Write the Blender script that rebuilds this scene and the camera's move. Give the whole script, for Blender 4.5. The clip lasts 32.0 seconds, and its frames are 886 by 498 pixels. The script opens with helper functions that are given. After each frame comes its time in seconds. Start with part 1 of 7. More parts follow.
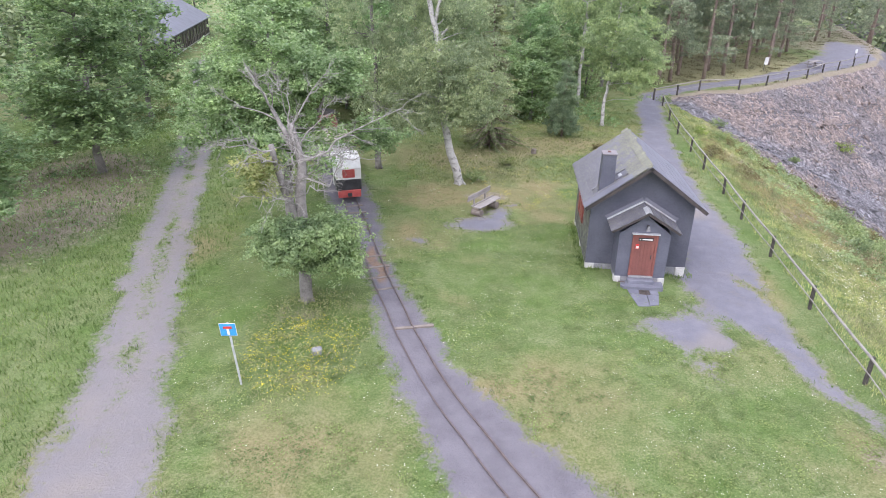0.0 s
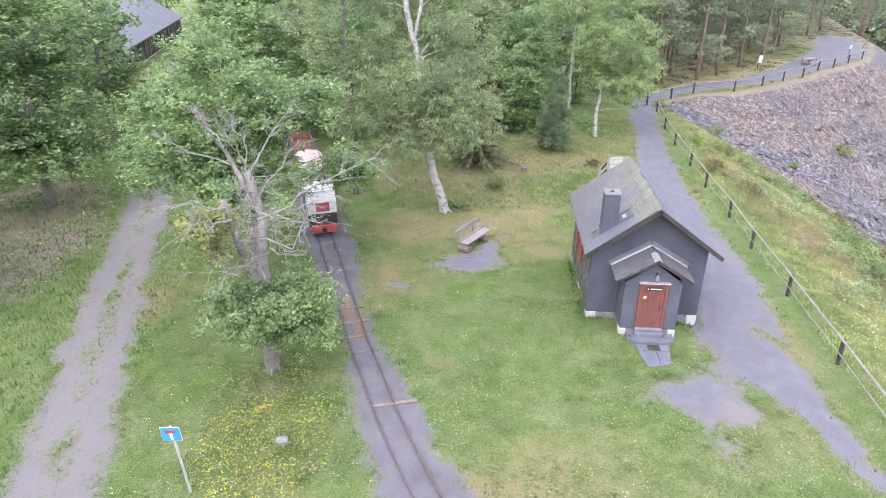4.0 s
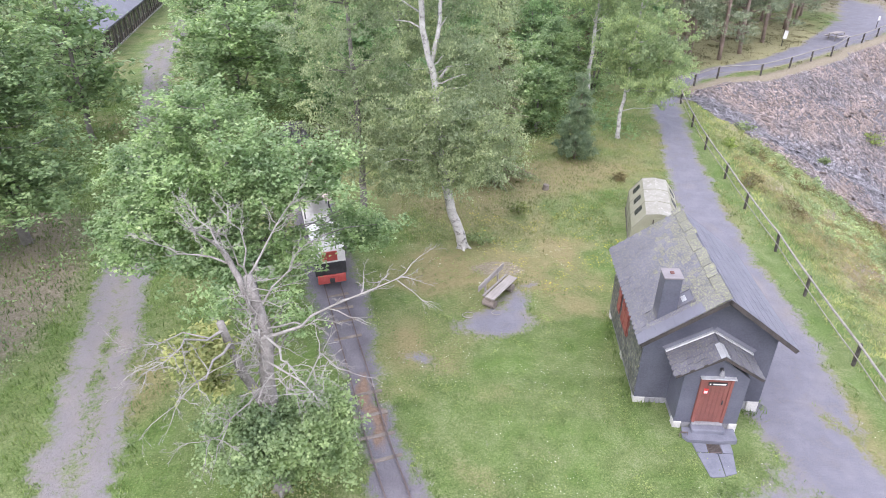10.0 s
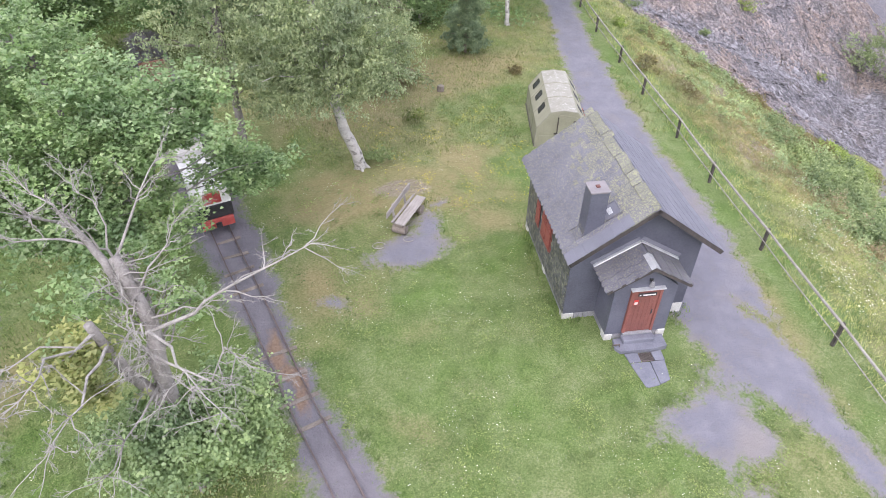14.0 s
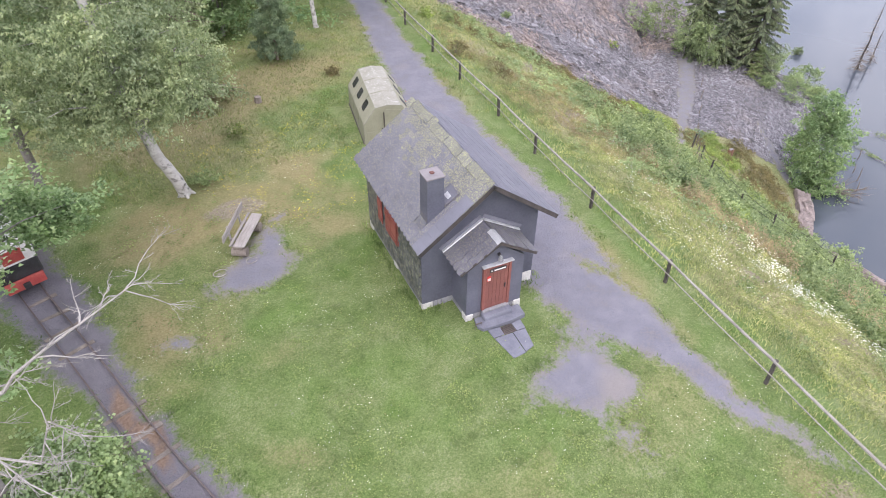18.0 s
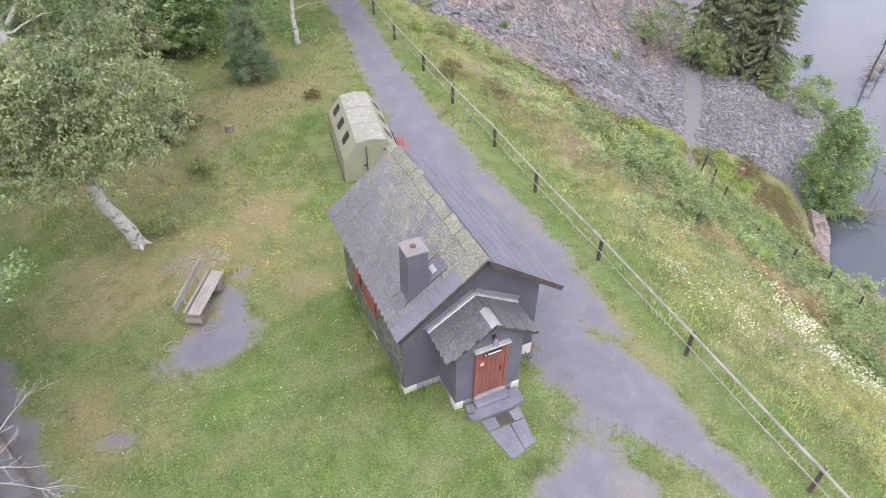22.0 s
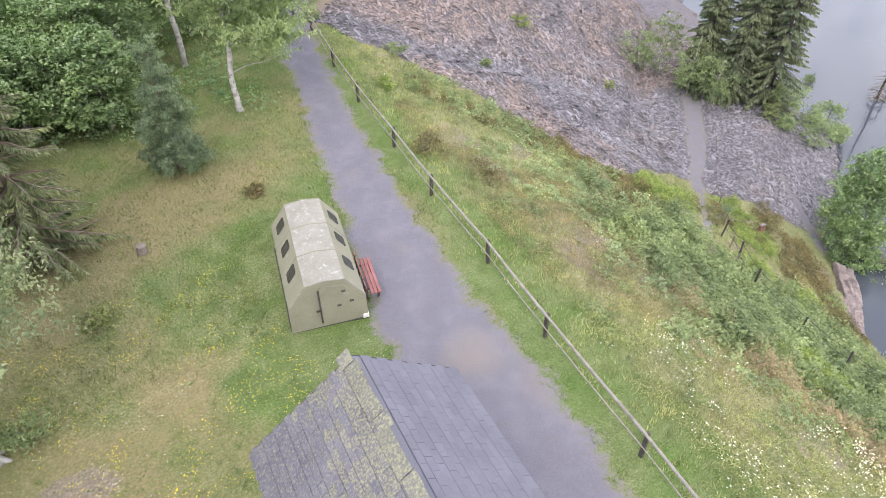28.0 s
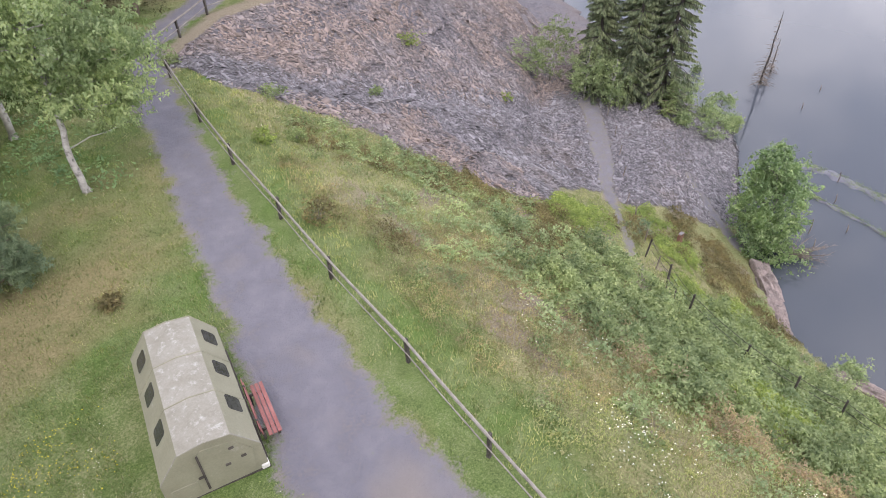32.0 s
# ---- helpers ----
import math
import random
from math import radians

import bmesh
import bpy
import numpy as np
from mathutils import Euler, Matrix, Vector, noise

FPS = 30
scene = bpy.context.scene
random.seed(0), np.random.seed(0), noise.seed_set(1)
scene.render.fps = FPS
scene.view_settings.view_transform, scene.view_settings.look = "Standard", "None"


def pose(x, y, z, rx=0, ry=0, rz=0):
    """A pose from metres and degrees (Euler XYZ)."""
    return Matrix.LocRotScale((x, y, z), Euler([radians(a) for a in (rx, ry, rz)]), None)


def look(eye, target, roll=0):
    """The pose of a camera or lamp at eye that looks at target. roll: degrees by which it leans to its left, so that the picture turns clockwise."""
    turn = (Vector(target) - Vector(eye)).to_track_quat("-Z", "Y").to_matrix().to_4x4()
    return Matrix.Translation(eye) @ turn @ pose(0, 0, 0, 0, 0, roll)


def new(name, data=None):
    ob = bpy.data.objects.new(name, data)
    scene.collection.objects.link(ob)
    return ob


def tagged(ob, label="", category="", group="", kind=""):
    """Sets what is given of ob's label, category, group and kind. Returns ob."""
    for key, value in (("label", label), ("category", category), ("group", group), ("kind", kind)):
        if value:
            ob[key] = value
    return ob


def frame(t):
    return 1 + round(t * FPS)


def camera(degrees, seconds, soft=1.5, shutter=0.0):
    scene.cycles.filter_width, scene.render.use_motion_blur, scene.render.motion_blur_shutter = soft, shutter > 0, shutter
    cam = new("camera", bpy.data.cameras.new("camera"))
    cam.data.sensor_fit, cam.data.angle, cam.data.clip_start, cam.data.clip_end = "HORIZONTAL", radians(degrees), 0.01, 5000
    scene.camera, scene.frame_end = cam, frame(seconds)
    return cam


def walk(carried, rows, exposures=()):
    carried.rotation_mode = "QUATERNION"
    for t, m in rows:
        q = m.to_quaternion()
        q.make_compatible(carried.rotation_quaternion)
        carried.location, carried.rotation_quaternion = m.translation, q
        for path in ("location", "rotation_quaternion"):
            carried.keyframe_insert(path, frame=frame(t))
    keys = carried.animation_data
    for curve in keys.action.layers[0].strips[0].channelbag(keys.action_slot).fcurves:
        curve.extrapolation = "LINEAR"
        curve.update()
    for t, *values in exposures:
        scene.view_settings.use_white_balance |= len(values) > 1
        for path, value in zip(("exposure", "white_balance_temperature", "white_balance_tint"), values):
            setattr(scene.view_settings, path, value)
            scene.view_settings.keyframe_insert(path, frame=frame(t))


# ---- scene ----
cam = camera(69.8, 32.0, soft=0.55)
PATH = [
    (0, (-0.409, -0.310, 11.560), (-0.382, 1.503, 10.715), 0.44),
    (0.5, (-0.316, 0.446, 11.598), (-0.288, 2.256, 10.748), 0.44),
    (1, (-0.172, 1.207, 11.629), (-0.144, 3.015, 10.776), 0.24),
    (1.5, (-0.045, 1.993, 11.665), (-0.015, 3.799, 10.806), 0.05),
    (2, (0.005, 2.480, 11.701), (0.039, 4.286, 10.842), 0.05),
    (2.5, (-0.013, 2.694, 11.779), (0.027, 4.498, 10.915), -0.14),
    (3, (-0.066, 2.861, 11.863), (-0.018, 4.665, 11.001), -0.14),
    (3.5, (-0.139, 2.961, 12.061), (-0.080, 4.762, 11.194), -0.12),
    (5.5, (-0.414, 3.905, 13.248), (-0.344, 5.703, 12.376), -0.11),
    (6, (-0.470, 4.405, 13.516), (-0.400, 6.204, 12.644), -0.21),
    (6.5, (-0.580, 4.953, 13.780), (-0.508, 6.751, 12.906), -0.21),
    (7, (-0.602, 5.433, 14.008), (-0.532, 7.232, 13.138), -0.31),
    (7.5, (-0.658, 5.732, 14.257), (-0.589, 7.531, 13.385), -0.31),
    (8, (-0.712, 6.040, 14.443), (-0.642, 7.841, 13.576), -0.32),
    (8.5, (-0.783, 6.394, 14.589), (-0.710, 8.193, 13.719), -0.31),
    (9, (-0.888, 6.791, 14.633), (-0.814, 8.590, 13.763), -0.31),
    (9.5, (-1.007, 7.210, 14.660), (-0.930, 9.001, 13.771), -0.3),
    (10, (-1.120, 7.709, 14.639), (-1.041, 9.435, 13.632), -0.17),
    (10.5, (-1.201, 8.245, 14.650), (-1.122, 9.951, 13.609), -0.16),
    (11, (-1.299, 8.758, 14.568), (-1.215, 10.415, 13.452), 0.08),
    (11.5, (-1.358, 9.292, 14.580), (-1.273, 10.860, 13.341), 0.24),
    (12, (-1.388, 9.698, 14.563), (-1.302, 11.224, 13.272), 0.37),
    (12.5, (-1.378, 9.888, 14.602), (-1.261, 11.409, 13.308), 0.21),
    (13, (-1.401, 10.014, 14.603), (-1.225, 11.530, 13.310), 0.18),
    (13.5, (-1.432, 10.106, 14.551), (-1.159, 11.611, 13.263), 0.29),
    (14, (-1.400, 10.204, 14.464), (-1.014, 11.687, 13.179), 0.21),
    (14.5, (-1.348, 10.301, 14.377), (-0.854, 11.753, 13.093), 0.13),
    (15, (-1.303, 10.390, 14.313), (-0.716, 11.807, 13.030), 0.22),
    (15.5, (-1.337, 10.425, 14.350), (-0.680, 11.810, 13.064), 0.3),
    (17.5, (-1.141, 10.343, 14.207), (-0.344, 11.657, 12.927), 0.02),
    (18, (-1.108, 10.333, 14.193), (-0.306, 11.644, 12.914), 0.23),
    (18.5, (-1.036, 10.296, 14.167), (-0.237, 11.609, 12.888), 0.12),
    (19, (-0.973, 10.299, 14.120), (-0.173, 11.613, 12.841), 0.12),
    (19.5, (-0.860, 10.401, 14.029), (-0.059, 11.713, 12.750), 0.13),
    (20, (-0.676, 10.661, 14.037), (0.127, 11.970, 12.756), 0.13),
    (20.5, (-0.383, 11.111, 14.017), (0.423, 12.417, 12.735), 0.23),
    (21, (0.015, 11.722, 14.017), (0.821, 13.025, 12.732), 0.34),
    (21.5, (0.503, 12.446, 13.974), (1.308, 13.749, 12.688), 0.34),
    (22, (1.000, 13.150, 13.945), (1.804, 14.454, 12.659), 0.34),
    (22.5, (1.519, 13.915, 13.926), (2.322, 15.218, 12.639), 0.24),
    (23, (1.963, 14.631, 13.901), (2.766, 15.933, 12.613), 0.24),
    (23.5, (2.390, 15.242, 13.915), (3.190, 16.546, 12.625), 0.14),
    (24, (2.818, 15.851, 13.916), (3.616, 17.154, 12.626), 0.04),
    (24.5, (3.187, 16.439, 13.895), (3.985, 17.742, 12.604), 0.14),
    (25, (3.478, 16.952, 13.851), (4.279, 18.255, 12.563), 0.04),
    (25.5, (3.713, 17.387, 13.870), (4.514, 18.689, 12.580), 0.04),
    (27.5, (4.839, 19.324, 13.861), (5.645, 20.622, 12.571), 0.04),
    (28, (5.211, 19.823, 13.809), (6.064, 21.093, 12.521), -0.12),
    (28.5, (5.601, 20.370, 13.783), (6.528, 21.587, 12.495), -0.25),
    (29, (5.940, 20.849, 13.700), (6.941, 22.007, 12.413), -0.4),
    (29.5, (6.303, 21.329, 13.661), (7.333, 22.462, 12.375), -0.48),
    (30, (6.664, 21.754, 13.670), (7.708, 22.875, 12.384), -0.57),
    (30.5, (7.027, 22.185, 13.636), (8.081, 23.297, 12.351), -0.66),
    (31, (7.364, 22.554, 13.627), (8.424, 23.660, 12.342), -0.66),
    (31.5, (7.697, 22.909, 13.604), (8.762, 24.011, 12.319), -0.65),
    (32, (8.029, 23.241, 13.632), (9.094, 24.340, 12.344), -0.75),
]
walk(cam, [(t, look(eye, target, roll)) for t, eye, target, roll in PATH],
     [(0, 0.72, 6280, 18), (3, 0.91, 6280, 18), (6, 0.95, 6280, 18), (9, 0.94, 6300, 18), (13, 0.84, 6420, 18), (19, 0.73, 6540, 18), (25, 0.73, 6680, 16), (29, 0.74, 6680, 16), (30, 0.55, 6680, 17), (31, 0.43, 6720, 18), (32, 0.43, 6720, 18)])

# ---- light ----
SUN_EL, SUN_AZ = radians(52), radians(215)
world = bpy.data.worlds.new("overcast_sky")
scene.world = world
world.use_nodes = True
wn = world.node_tree
sky = wn.nodes.new("ShaderNodeTexSky")
sky.sky_type, sky.sun_disc = "NISHITA", False
sky.sun_elevation, sky.sun_rotation = SUN_EL, SUN_AZ
sky.air_density, sky.dust_density, sky.ozone_density = 1.0, 4.0, 1.2
wmix = wn.nodes.new("ShaderNodeMix")
wmix.data_type = "RGBA"
wmix.inputs[0].default_value = 0.8
wcloud = wn.nodes.new("ShaderNodeTexNoise")
wcloud.inputs["Scale"].default_value = 3.0
wcloud.inputs["Detail"].default_value = 6
wramp = wn.nodes.new("ShaderNodeValToRGB")
wramp.color_ramp.elements[0].position, wramp.color_ramp.elements[0].color = 0.39, (6.1, 6.8, 8.3, 1)
wramp.color_ramp.elements[1].position, wramp.color_ramp.elements[1].color = 0.61, (15.4, 15.6, 16.3, 1)
wn.links.new(wcloud.outputs["Fac"], wramp.inputs[0])
wn.links.new(sky.outputs[0], wmix.inputs[6])
wn.links.new(wramp.outputs[0], wmix.inputs[7])
wn.links.new(wmix.outputs[2], wn.nodes["Background"].inputs["Color"])
wn.nodes["Background"].inputs["Strength"].default_value = 0.15
sun_data = bpy.data.lights.new("sun", "SUN")
sun_data.energy, sun_data.angle, sun_data.color = 0.9, radians(30), (1.0, 0.97, 0.92)
sun = new("sun", sun_data)
sun.matrix_world = look((40 * math.sin(SUN_AZ), 40 * math.cos(SUN_AZ), 50), (0, 0, 0))

# ---- materials ----
def nodes_of(name):
    m = bpy.data.materials.new(name)
    m.use_nodes = True
    nt = m.node_tree
    return m, nt, nt.nodes["Principled BSDF"]


def n_noise(nt, scale, detail=4.0, rough=0.55, coord="Object", stretch=None):
    if stretch:
        out = nt.nodes.new("ShaderNodeTexCoord").outputs[coord]
    else:
        out = nt.nodes.new("ShaderNodeNewGeometry").outputs["Position"]
    if stretch:
        mp = nt.nodes.new("ShaderNodeMapping")
        mp.inputs["Scale"].default_value = stretch
        nt.links.new(out, mp.inputs["Vector"])
        out = mp.outputs[0]
    n = nt.nodes.new("ShaderNodeTexNoise")
    n.inputs["Scale"].default_value, n.inputs["Detail"].default_value, n.inputs["Roughness"].default_value = scale, detail, rough
    nt.links.new(out, n.inputs["Vector"])
    return n.outputs["Fac"]


def n_ramp(nt, fac, stops):
    r = nt.nodes.new("ShaderNodeValToRGB")
    e = r.color_ramp.elements
    while len(e) < len(stops):
        e.new(0.5)
    for k, (p, c) in enumerate(stops):
        e[k].position = p
        e[k].color = (*c, 1) if len(c) == 3 else c
    nt.links.new(fac, r.inputs[0])
    return r.outputs[0]


def n_mix(nt, fac, a, b, blend="MIX"):
    m = nt.nodes.new("ShaderNodeMix")
    m.data_type, m.blend_type = "RGBA", blend
    for val, sock in ((fac, 0), (a, 6), (b, 7)):
        if isinstance(val, (int, float)):
            m.inputs[sock].default_value = val
        elif isinstance(val, tuple):
            m.inputs[sock].default_value = (*val, 1)
        else:
            nt.links.new(val, m.inputs[sock])
    return m.outputs[2]


def n_math(nt, op, a, b=0.0, c=0.0, clamp=False):
    m = nt.nodes.new("ShaderNodeMath")
    m.operation, m.use_clamp = op, clamp
    for val, sock in ((a, 0), (b, 1), (c, 2)):
        if isinstance(val, (int, float)):
            m.inputs[sock].default_value = val
        else:
            nt.links.new(val, m.inputs[sock])
    return m.outputs[0]


def n_attr(nt, name):
    a = nt.nodes.new("ShaderNodeAttribute")
    a.attribute_name = name
    return a.outputs["Fac"]


def n_bump(nt, bsdf, height, strength, distance):
    b = nt.nodes.new("ShaderNodeBump")
    b.inputs["Strength"].default_value, b.inputs["Distance"].default_value = strength, distance
    nt.links.new(height, b.inputs["Height"])
    nt.links.new(b.outputs[0], bsdf.inputs["Normal"])


def soft_mat(name, dark, light, scale=3.0, fine=40.0, rough=0.8, bump=0.3, dist=0.01, metal=0.0, wear=None, vary=0.0, stretch=None, spec=0.5, speck=2.3):
    """Two tones at two scales, with optional wear of another colour and a tone that differs from piece to piece."""
    m, nt, b = nodes_of(name)
    big = n_noise(nt, scale, 5, stretch=stretch)
    small = n_noise(nt, fine, 3, stretch=stretch)
    f = n_math(nt, "ADD", n_math(nt, "MULTIPLY", big, 0.6), n_math(nt, "MULTIPLY", small, 0.4))
    col = n_ramp(nt, f, [(0.36, dark), (0.64, light)])
    if wear:
        wcol, amount = wear
        wfac = n_ramp(nt, n_noise(nt, scale * speck, 7, 0.7), [(1 - amount - 0.08, (0, 0, 0)), (1 - amount + 0.08, (1, 1, 1))])
        col = n_mix(nt, wfac, col, wcol)
    if vary:
        oi = nt.nodes.new("ShaderNodeObjectInfo")
        ge = nt.nodes.new("ShaderNodeNewGeometry")
        rnd = n_math(nt, "FRACT", n_math(nt, "ADD", oi.outputs["Random"], ge.outputs["Random Per Island"]))
        col = n_mix(nt, 1.0, col, n_ramp(nt, rnd, [(0, (1 - vary,) * 3), (1, (1 + vary * 0.6,) * 3)]), "MULTIPLY")
    nt.links.new(col, b.inputs["Base Color"])
    b.inputs["Roughness"].default_value, b.inputs["Metallic"].default_value = rough, metal
    b.inputs["Specular IOR Level"].default_value = spec
    if bump:
        n_bump(nt, b, f, bump, dist)
    return m


def leaf_mat(name, tones, glow=0.42, rough=0.6):
    m, nt, b = nodes_of(name)
    ge = nt.nodes.new("ShaderNodeNewGeometry")
    stops = [(k / max(1, len(tones) - 1), c) for k, c in enumerate(tones)]
    col = n_ramp(nt, ge.outputs["Random Per Island"], stops)
    patch = n_ramp(nt, n_noise(nt, 0.45, 3), [(0.35, (0.80, 0.82, 0.82)), (0.65, (1.15, 1.12, 1.0))])
    tuft = n_ramp(nt, n_noise(nt, 1.7, 3, 0.6), [(0.36, (0.70, 0.74, 0.72)), (0.64, (1.26, 1.22, 1.16))])
    col = n_mix(nt, 1.0, n_mix(nt, 1.0, col, patch, "MULTIPLY"), tuft, "MULTIPLY")
    nt.links.new(col, b.inputs["Base Color"])
    b.inputs["Roughness"].default_value = rough
    b.inputs["Specular IOR Level"].default_value = 0.2
    tr = nt.nodes.new("ShaderNodeBsdfTranslucent")
    nt.links.new(n_mix(nt, 1.0, col, (1.05, 1.12, 0.9), "MULTIPLY"), tr.inputs["Color"])
    mx = nt.nodes.new("ShaderNodeMixShader")
    mx.inputs[0].default_value = glow
    nt.links.new(b.outputs[0], mx.inputs[1])
    nt.links.new(tr.outputs[0], mx.inputs[2])
    nt.links.new(mx.outputs[0], nt.nodes["Material Output"].inputs["Surface"])
    return m


def terrain_mat():
    m, nt, b = nodes_of("terrain")
    big, mid, fine = n_noise(nt, 0.22, 5), n_noise(nt, 1.3, 5, 0.6), n_noise(nt, 14, 5, 0.65)
    ragged = n_math(nt, "ADD", n_math(nt, "MULTIPLY", mid, 0.55), n_math(nt, "MULTIPLY", fine, 0.45))
    edge = n_math(nt, "SUBTRACT", ragged, 0.5)

    def mask(name, wobble, lo=0.35, hi=0.65):
        return n_ramp(nt, n_math(nt, "ADD", n_attr(nt, name), n_math(nt, "MULTIPLY", edge, wobble)), [(lo, (0, 0, 0)), (hi, (1, 1, 1))])

    lawn = n_ramp(nt, n_math(nt, "ADD", n_math(nt, "MULTIPLY", fine, 0.6), n_math(nt, "MULTIPLY", mid, 0.4)), [(0.36, (0.088, 0.128, 0.042)), (0.5, (0.132, 0.178, 0.064)), (0.64, (0.190, 0.228, 0.108))])
    dry = n_ramp(nt, fine, [(0.3, (0.180, 0.160, 0.074)), (0.7, (0.292, 0.255, 0.138))])
    moss = n_ramp(nt, fine, [(0.36, (0.150, 0.148, 0.066)), (0.64, (0.400, 0.372, 0.220))])
    lawn = n_mix(nt, 1.0, lawn, n_ramp(nt, n_noise(nt, 0.5, 4, 0.6), [(0.34, (0.82, 0.95, 0.72)), (0.52, (1.0, 1.0, 1.0)), (0.68, (1.16, 1.07, 1.18))]), "MULTIPLY")
    lawn = n_mix(nt, 1.0, lawn, n_ramp(nt, n_noise(nt, 30, 4, 0.7), [(0.38, (0.66, 0.72, 0.66)), (0.62, (1.34, 1.28, 1.32))]), "MULTIPLY")
    col = n_mix(nt, mask("dry", 0.9, 0.36, 1.05), lawn, dry)
    col = n_mix(nt, mask("wild", 0.9, 0.3, 0.8), col, moss)
    bare = n_ramp(nt, fine, [(0.32, (0.155, 0.132, 0.098)), (0.68, (0.32, 0.28, 0.21))])
    col = n_mix(nt, mask("bare", 1.1, 0.4, 0.7), col, bare)
    grit = n_noise(nt, 60, 3, 0.6)
    gravel = n_ramp(nt, n_math(nt, "ADD", n_math(nt, "MULTIPLY", grit, 0.55), n_math(nt, "MULTIPLY", mid, 0.45)), [(0.36, (0.132, 0.131, 0.160)), (0.5, (0.172, 0.170, 0.202)), (0.64, (0.225, 0.218, 0.240))])
    sandy = n_ramp(nt, grit, [(0.3, (0.192, 0.172, 0.164)), (0.7, (0.272, 0.248, 0.236))])
    patchy_edge = n_math(nt, "SUBTRACT", n_math(nt, "ADD", n_math(nt, "MULTIPLY", n_noise(nt, 4.5, 5, 0.65), 0.65), n_math(nt, "MULTIPLY", fine, 0.35)), 0.5)
    gm = n_ramp(nt, n_math(nt, "ADD", n_attr(nt, "gravel"), n_math(nt, "MULTIPLY", patchy_edge, 2.3)), [(0.26, (0, 0, 0)), (0.74, (1, 1, 1))])
    rim = n_ramp(nt, n_math(nt, "ADD", n_attr(nt, "gravel"), n_math(nt, "MULTIPLY", edge, 2.4)), [(0.4, (1, 1, 1)), (0.95, (0, 0, 0))])
    ballast = n_ramp(nt, n_math(nt, "ADD", n_math(nt, "MULTIPLY", grit, 0.6), n_math(nt, "MULTIPLY", mid, 0.4)), [(0.32, (0.112, 0.103, 0.117)), (0.68, (0.222, 0.209, 0.232))])
    gravel = n_mix(nt, n_math(nt, "MULTIPLY", rim, 0.9), gravel, sandy)
    gravel = n_mix(nt, mask("ballast", 0.6, 0.2, 0.8), gravel, ballast)
    gravel = n_mix(nt, mask("sand", 0.3, 0.1, 0.9), gravel, sandy)
    col = n_mix(nt, gm, col, gravel)
    tc = nt.nodes.new("ShaderNodeTexCoord")
    mp = nt.nodes.new("ShaderNodeMapping")
    mp.inputs["Scale"].default_value = (1.4, 2.6, 3.0)
    mp.inputs["Rotation"].default_value = (0, 0, 0.5)
    nt.links.new(tc.outputs["Object"], mp.inputs["Vector"])
    vo = nt.nodes.new("ShaderNodeTexVoronoi")
    vo.inputs["Scale"].default_value = 2.2
    nt.links.new(mp.outputs[0], vo.inputs["Vector"])
    slate = n_ramp(nt, vo.outputs["Distance"], [(0.0, (0.25, 0.236, 0.255)), (0.35, (0.18, 0.168, 0.182)), (0.75, (0.075, 0.067, 0.070))])
    slate = n_mix(nt, 0.5, slate, n_mix(nt, n_ramp(nt, big, [(0.4, (0, 0, 0)), (0.6, (1, 1, 1))]), (0.155, 0.152, 0.175), (0.20, 0.175, 0.17)))
    col = n_mix(nt, mask("scree", 0.8, 0.4, 0.6), col, slate)
    col = n_mix(nt, mask("rust", 0.7), col, n_ramp(nt, fine, [(0.3, (0.16, 0.105, 0.075)), (0.7, (0.28, 0.20, 0.15))]))
    nt.links.new(col, b.inputs["Base Color"])
    b.inputs["Roughness"].default_value = 0.95
    b.inputs["Specular IOR Level"].default_value = 0.2
    n_bump(nt, b, n_math(nt, "ADD", fine, n_math(nt, "MULTIPLY", grit, 0.4)), 0.9, 0.05)
    return m


M_TERRAIN = terrain_mat()
M_SLATE_ROOF = soft_mat("roof_slate", (0.090, 0.088, 0.114), (0.140, 0.137, 0.170), 1.6, 30, 0.6, 0.3, 0.006, wear=((0.235, 0.235, 0.175), 0.43), vary=0.09, speck=14)
M_SLATE_PLAIN = soft_mat("roof_slate_clean", (0.122, 0.123, 0.153), (0.168, 0.169, 0.203), 1.2, 24, 0.55, 0.2, 0.005, vary=0.09)
M_SLATE_MOSS = soft_mat("mossy_slate", (0.098, 0.097, 0.115), (0.150, 0.148, 0.165), 1.6, 30, 0.8, 0.4, 0.01, wear=((0.275, 0.276, 0.165), 0.465), vary=0.09, speck=14)
M_RIDGE = soft_mat("lichened_ridge_slate", (0.115, 0.115, 0.115), (0.185, 0.186, 0.165), 1.6, 30, 0.8, 0.4, 0.01, wear=((0.285, 0.285, 0.170), 0.46), vary=0.16, speck=12)
M_SLATE_WALL = soft_mat("wall_slate", (0.074, 0.077, 0.104), (0.122, 0.125, 0.162), 1.1, 18, 0.55, 0.2, 0.005, vary=0.15)
M_SLATE_SIDE = soft_mat("weathered_wall_slate", (0.055, 0.057, 0.066), (0.115, 0.12, 0.125), 2.0, 22, 0.6, 0.3, 0.008, wear=((0.24, 0.24, 0.165), 0.44), vary=0.4, speck=5)
M_CAP = soft_mat("chimney_stone", (0.155, 0.142, 0.15), (0.215, 0.198, 0.205), 3, 30, 0.85, 0.3)
M_PIPE = soft_mat("clay_pipe", (0.10, 0.04, 0.035), (0.16, 0.07, 0.06), 5, 40, 0.8)
M_ZINC = soft_mat("zinc_sheet", (0.40, 0.41, 0.43), (0.60, 0.61, 0.63), 4, 30, 0.45, 0.1, 0.003, metal=0.4)
M_PLASTER = soft_mat("white_plinth_stone", (0.36, 0.355, 0.34), (0.58, 0.57, 0.55), 3, 25, 0.9, 0.4)
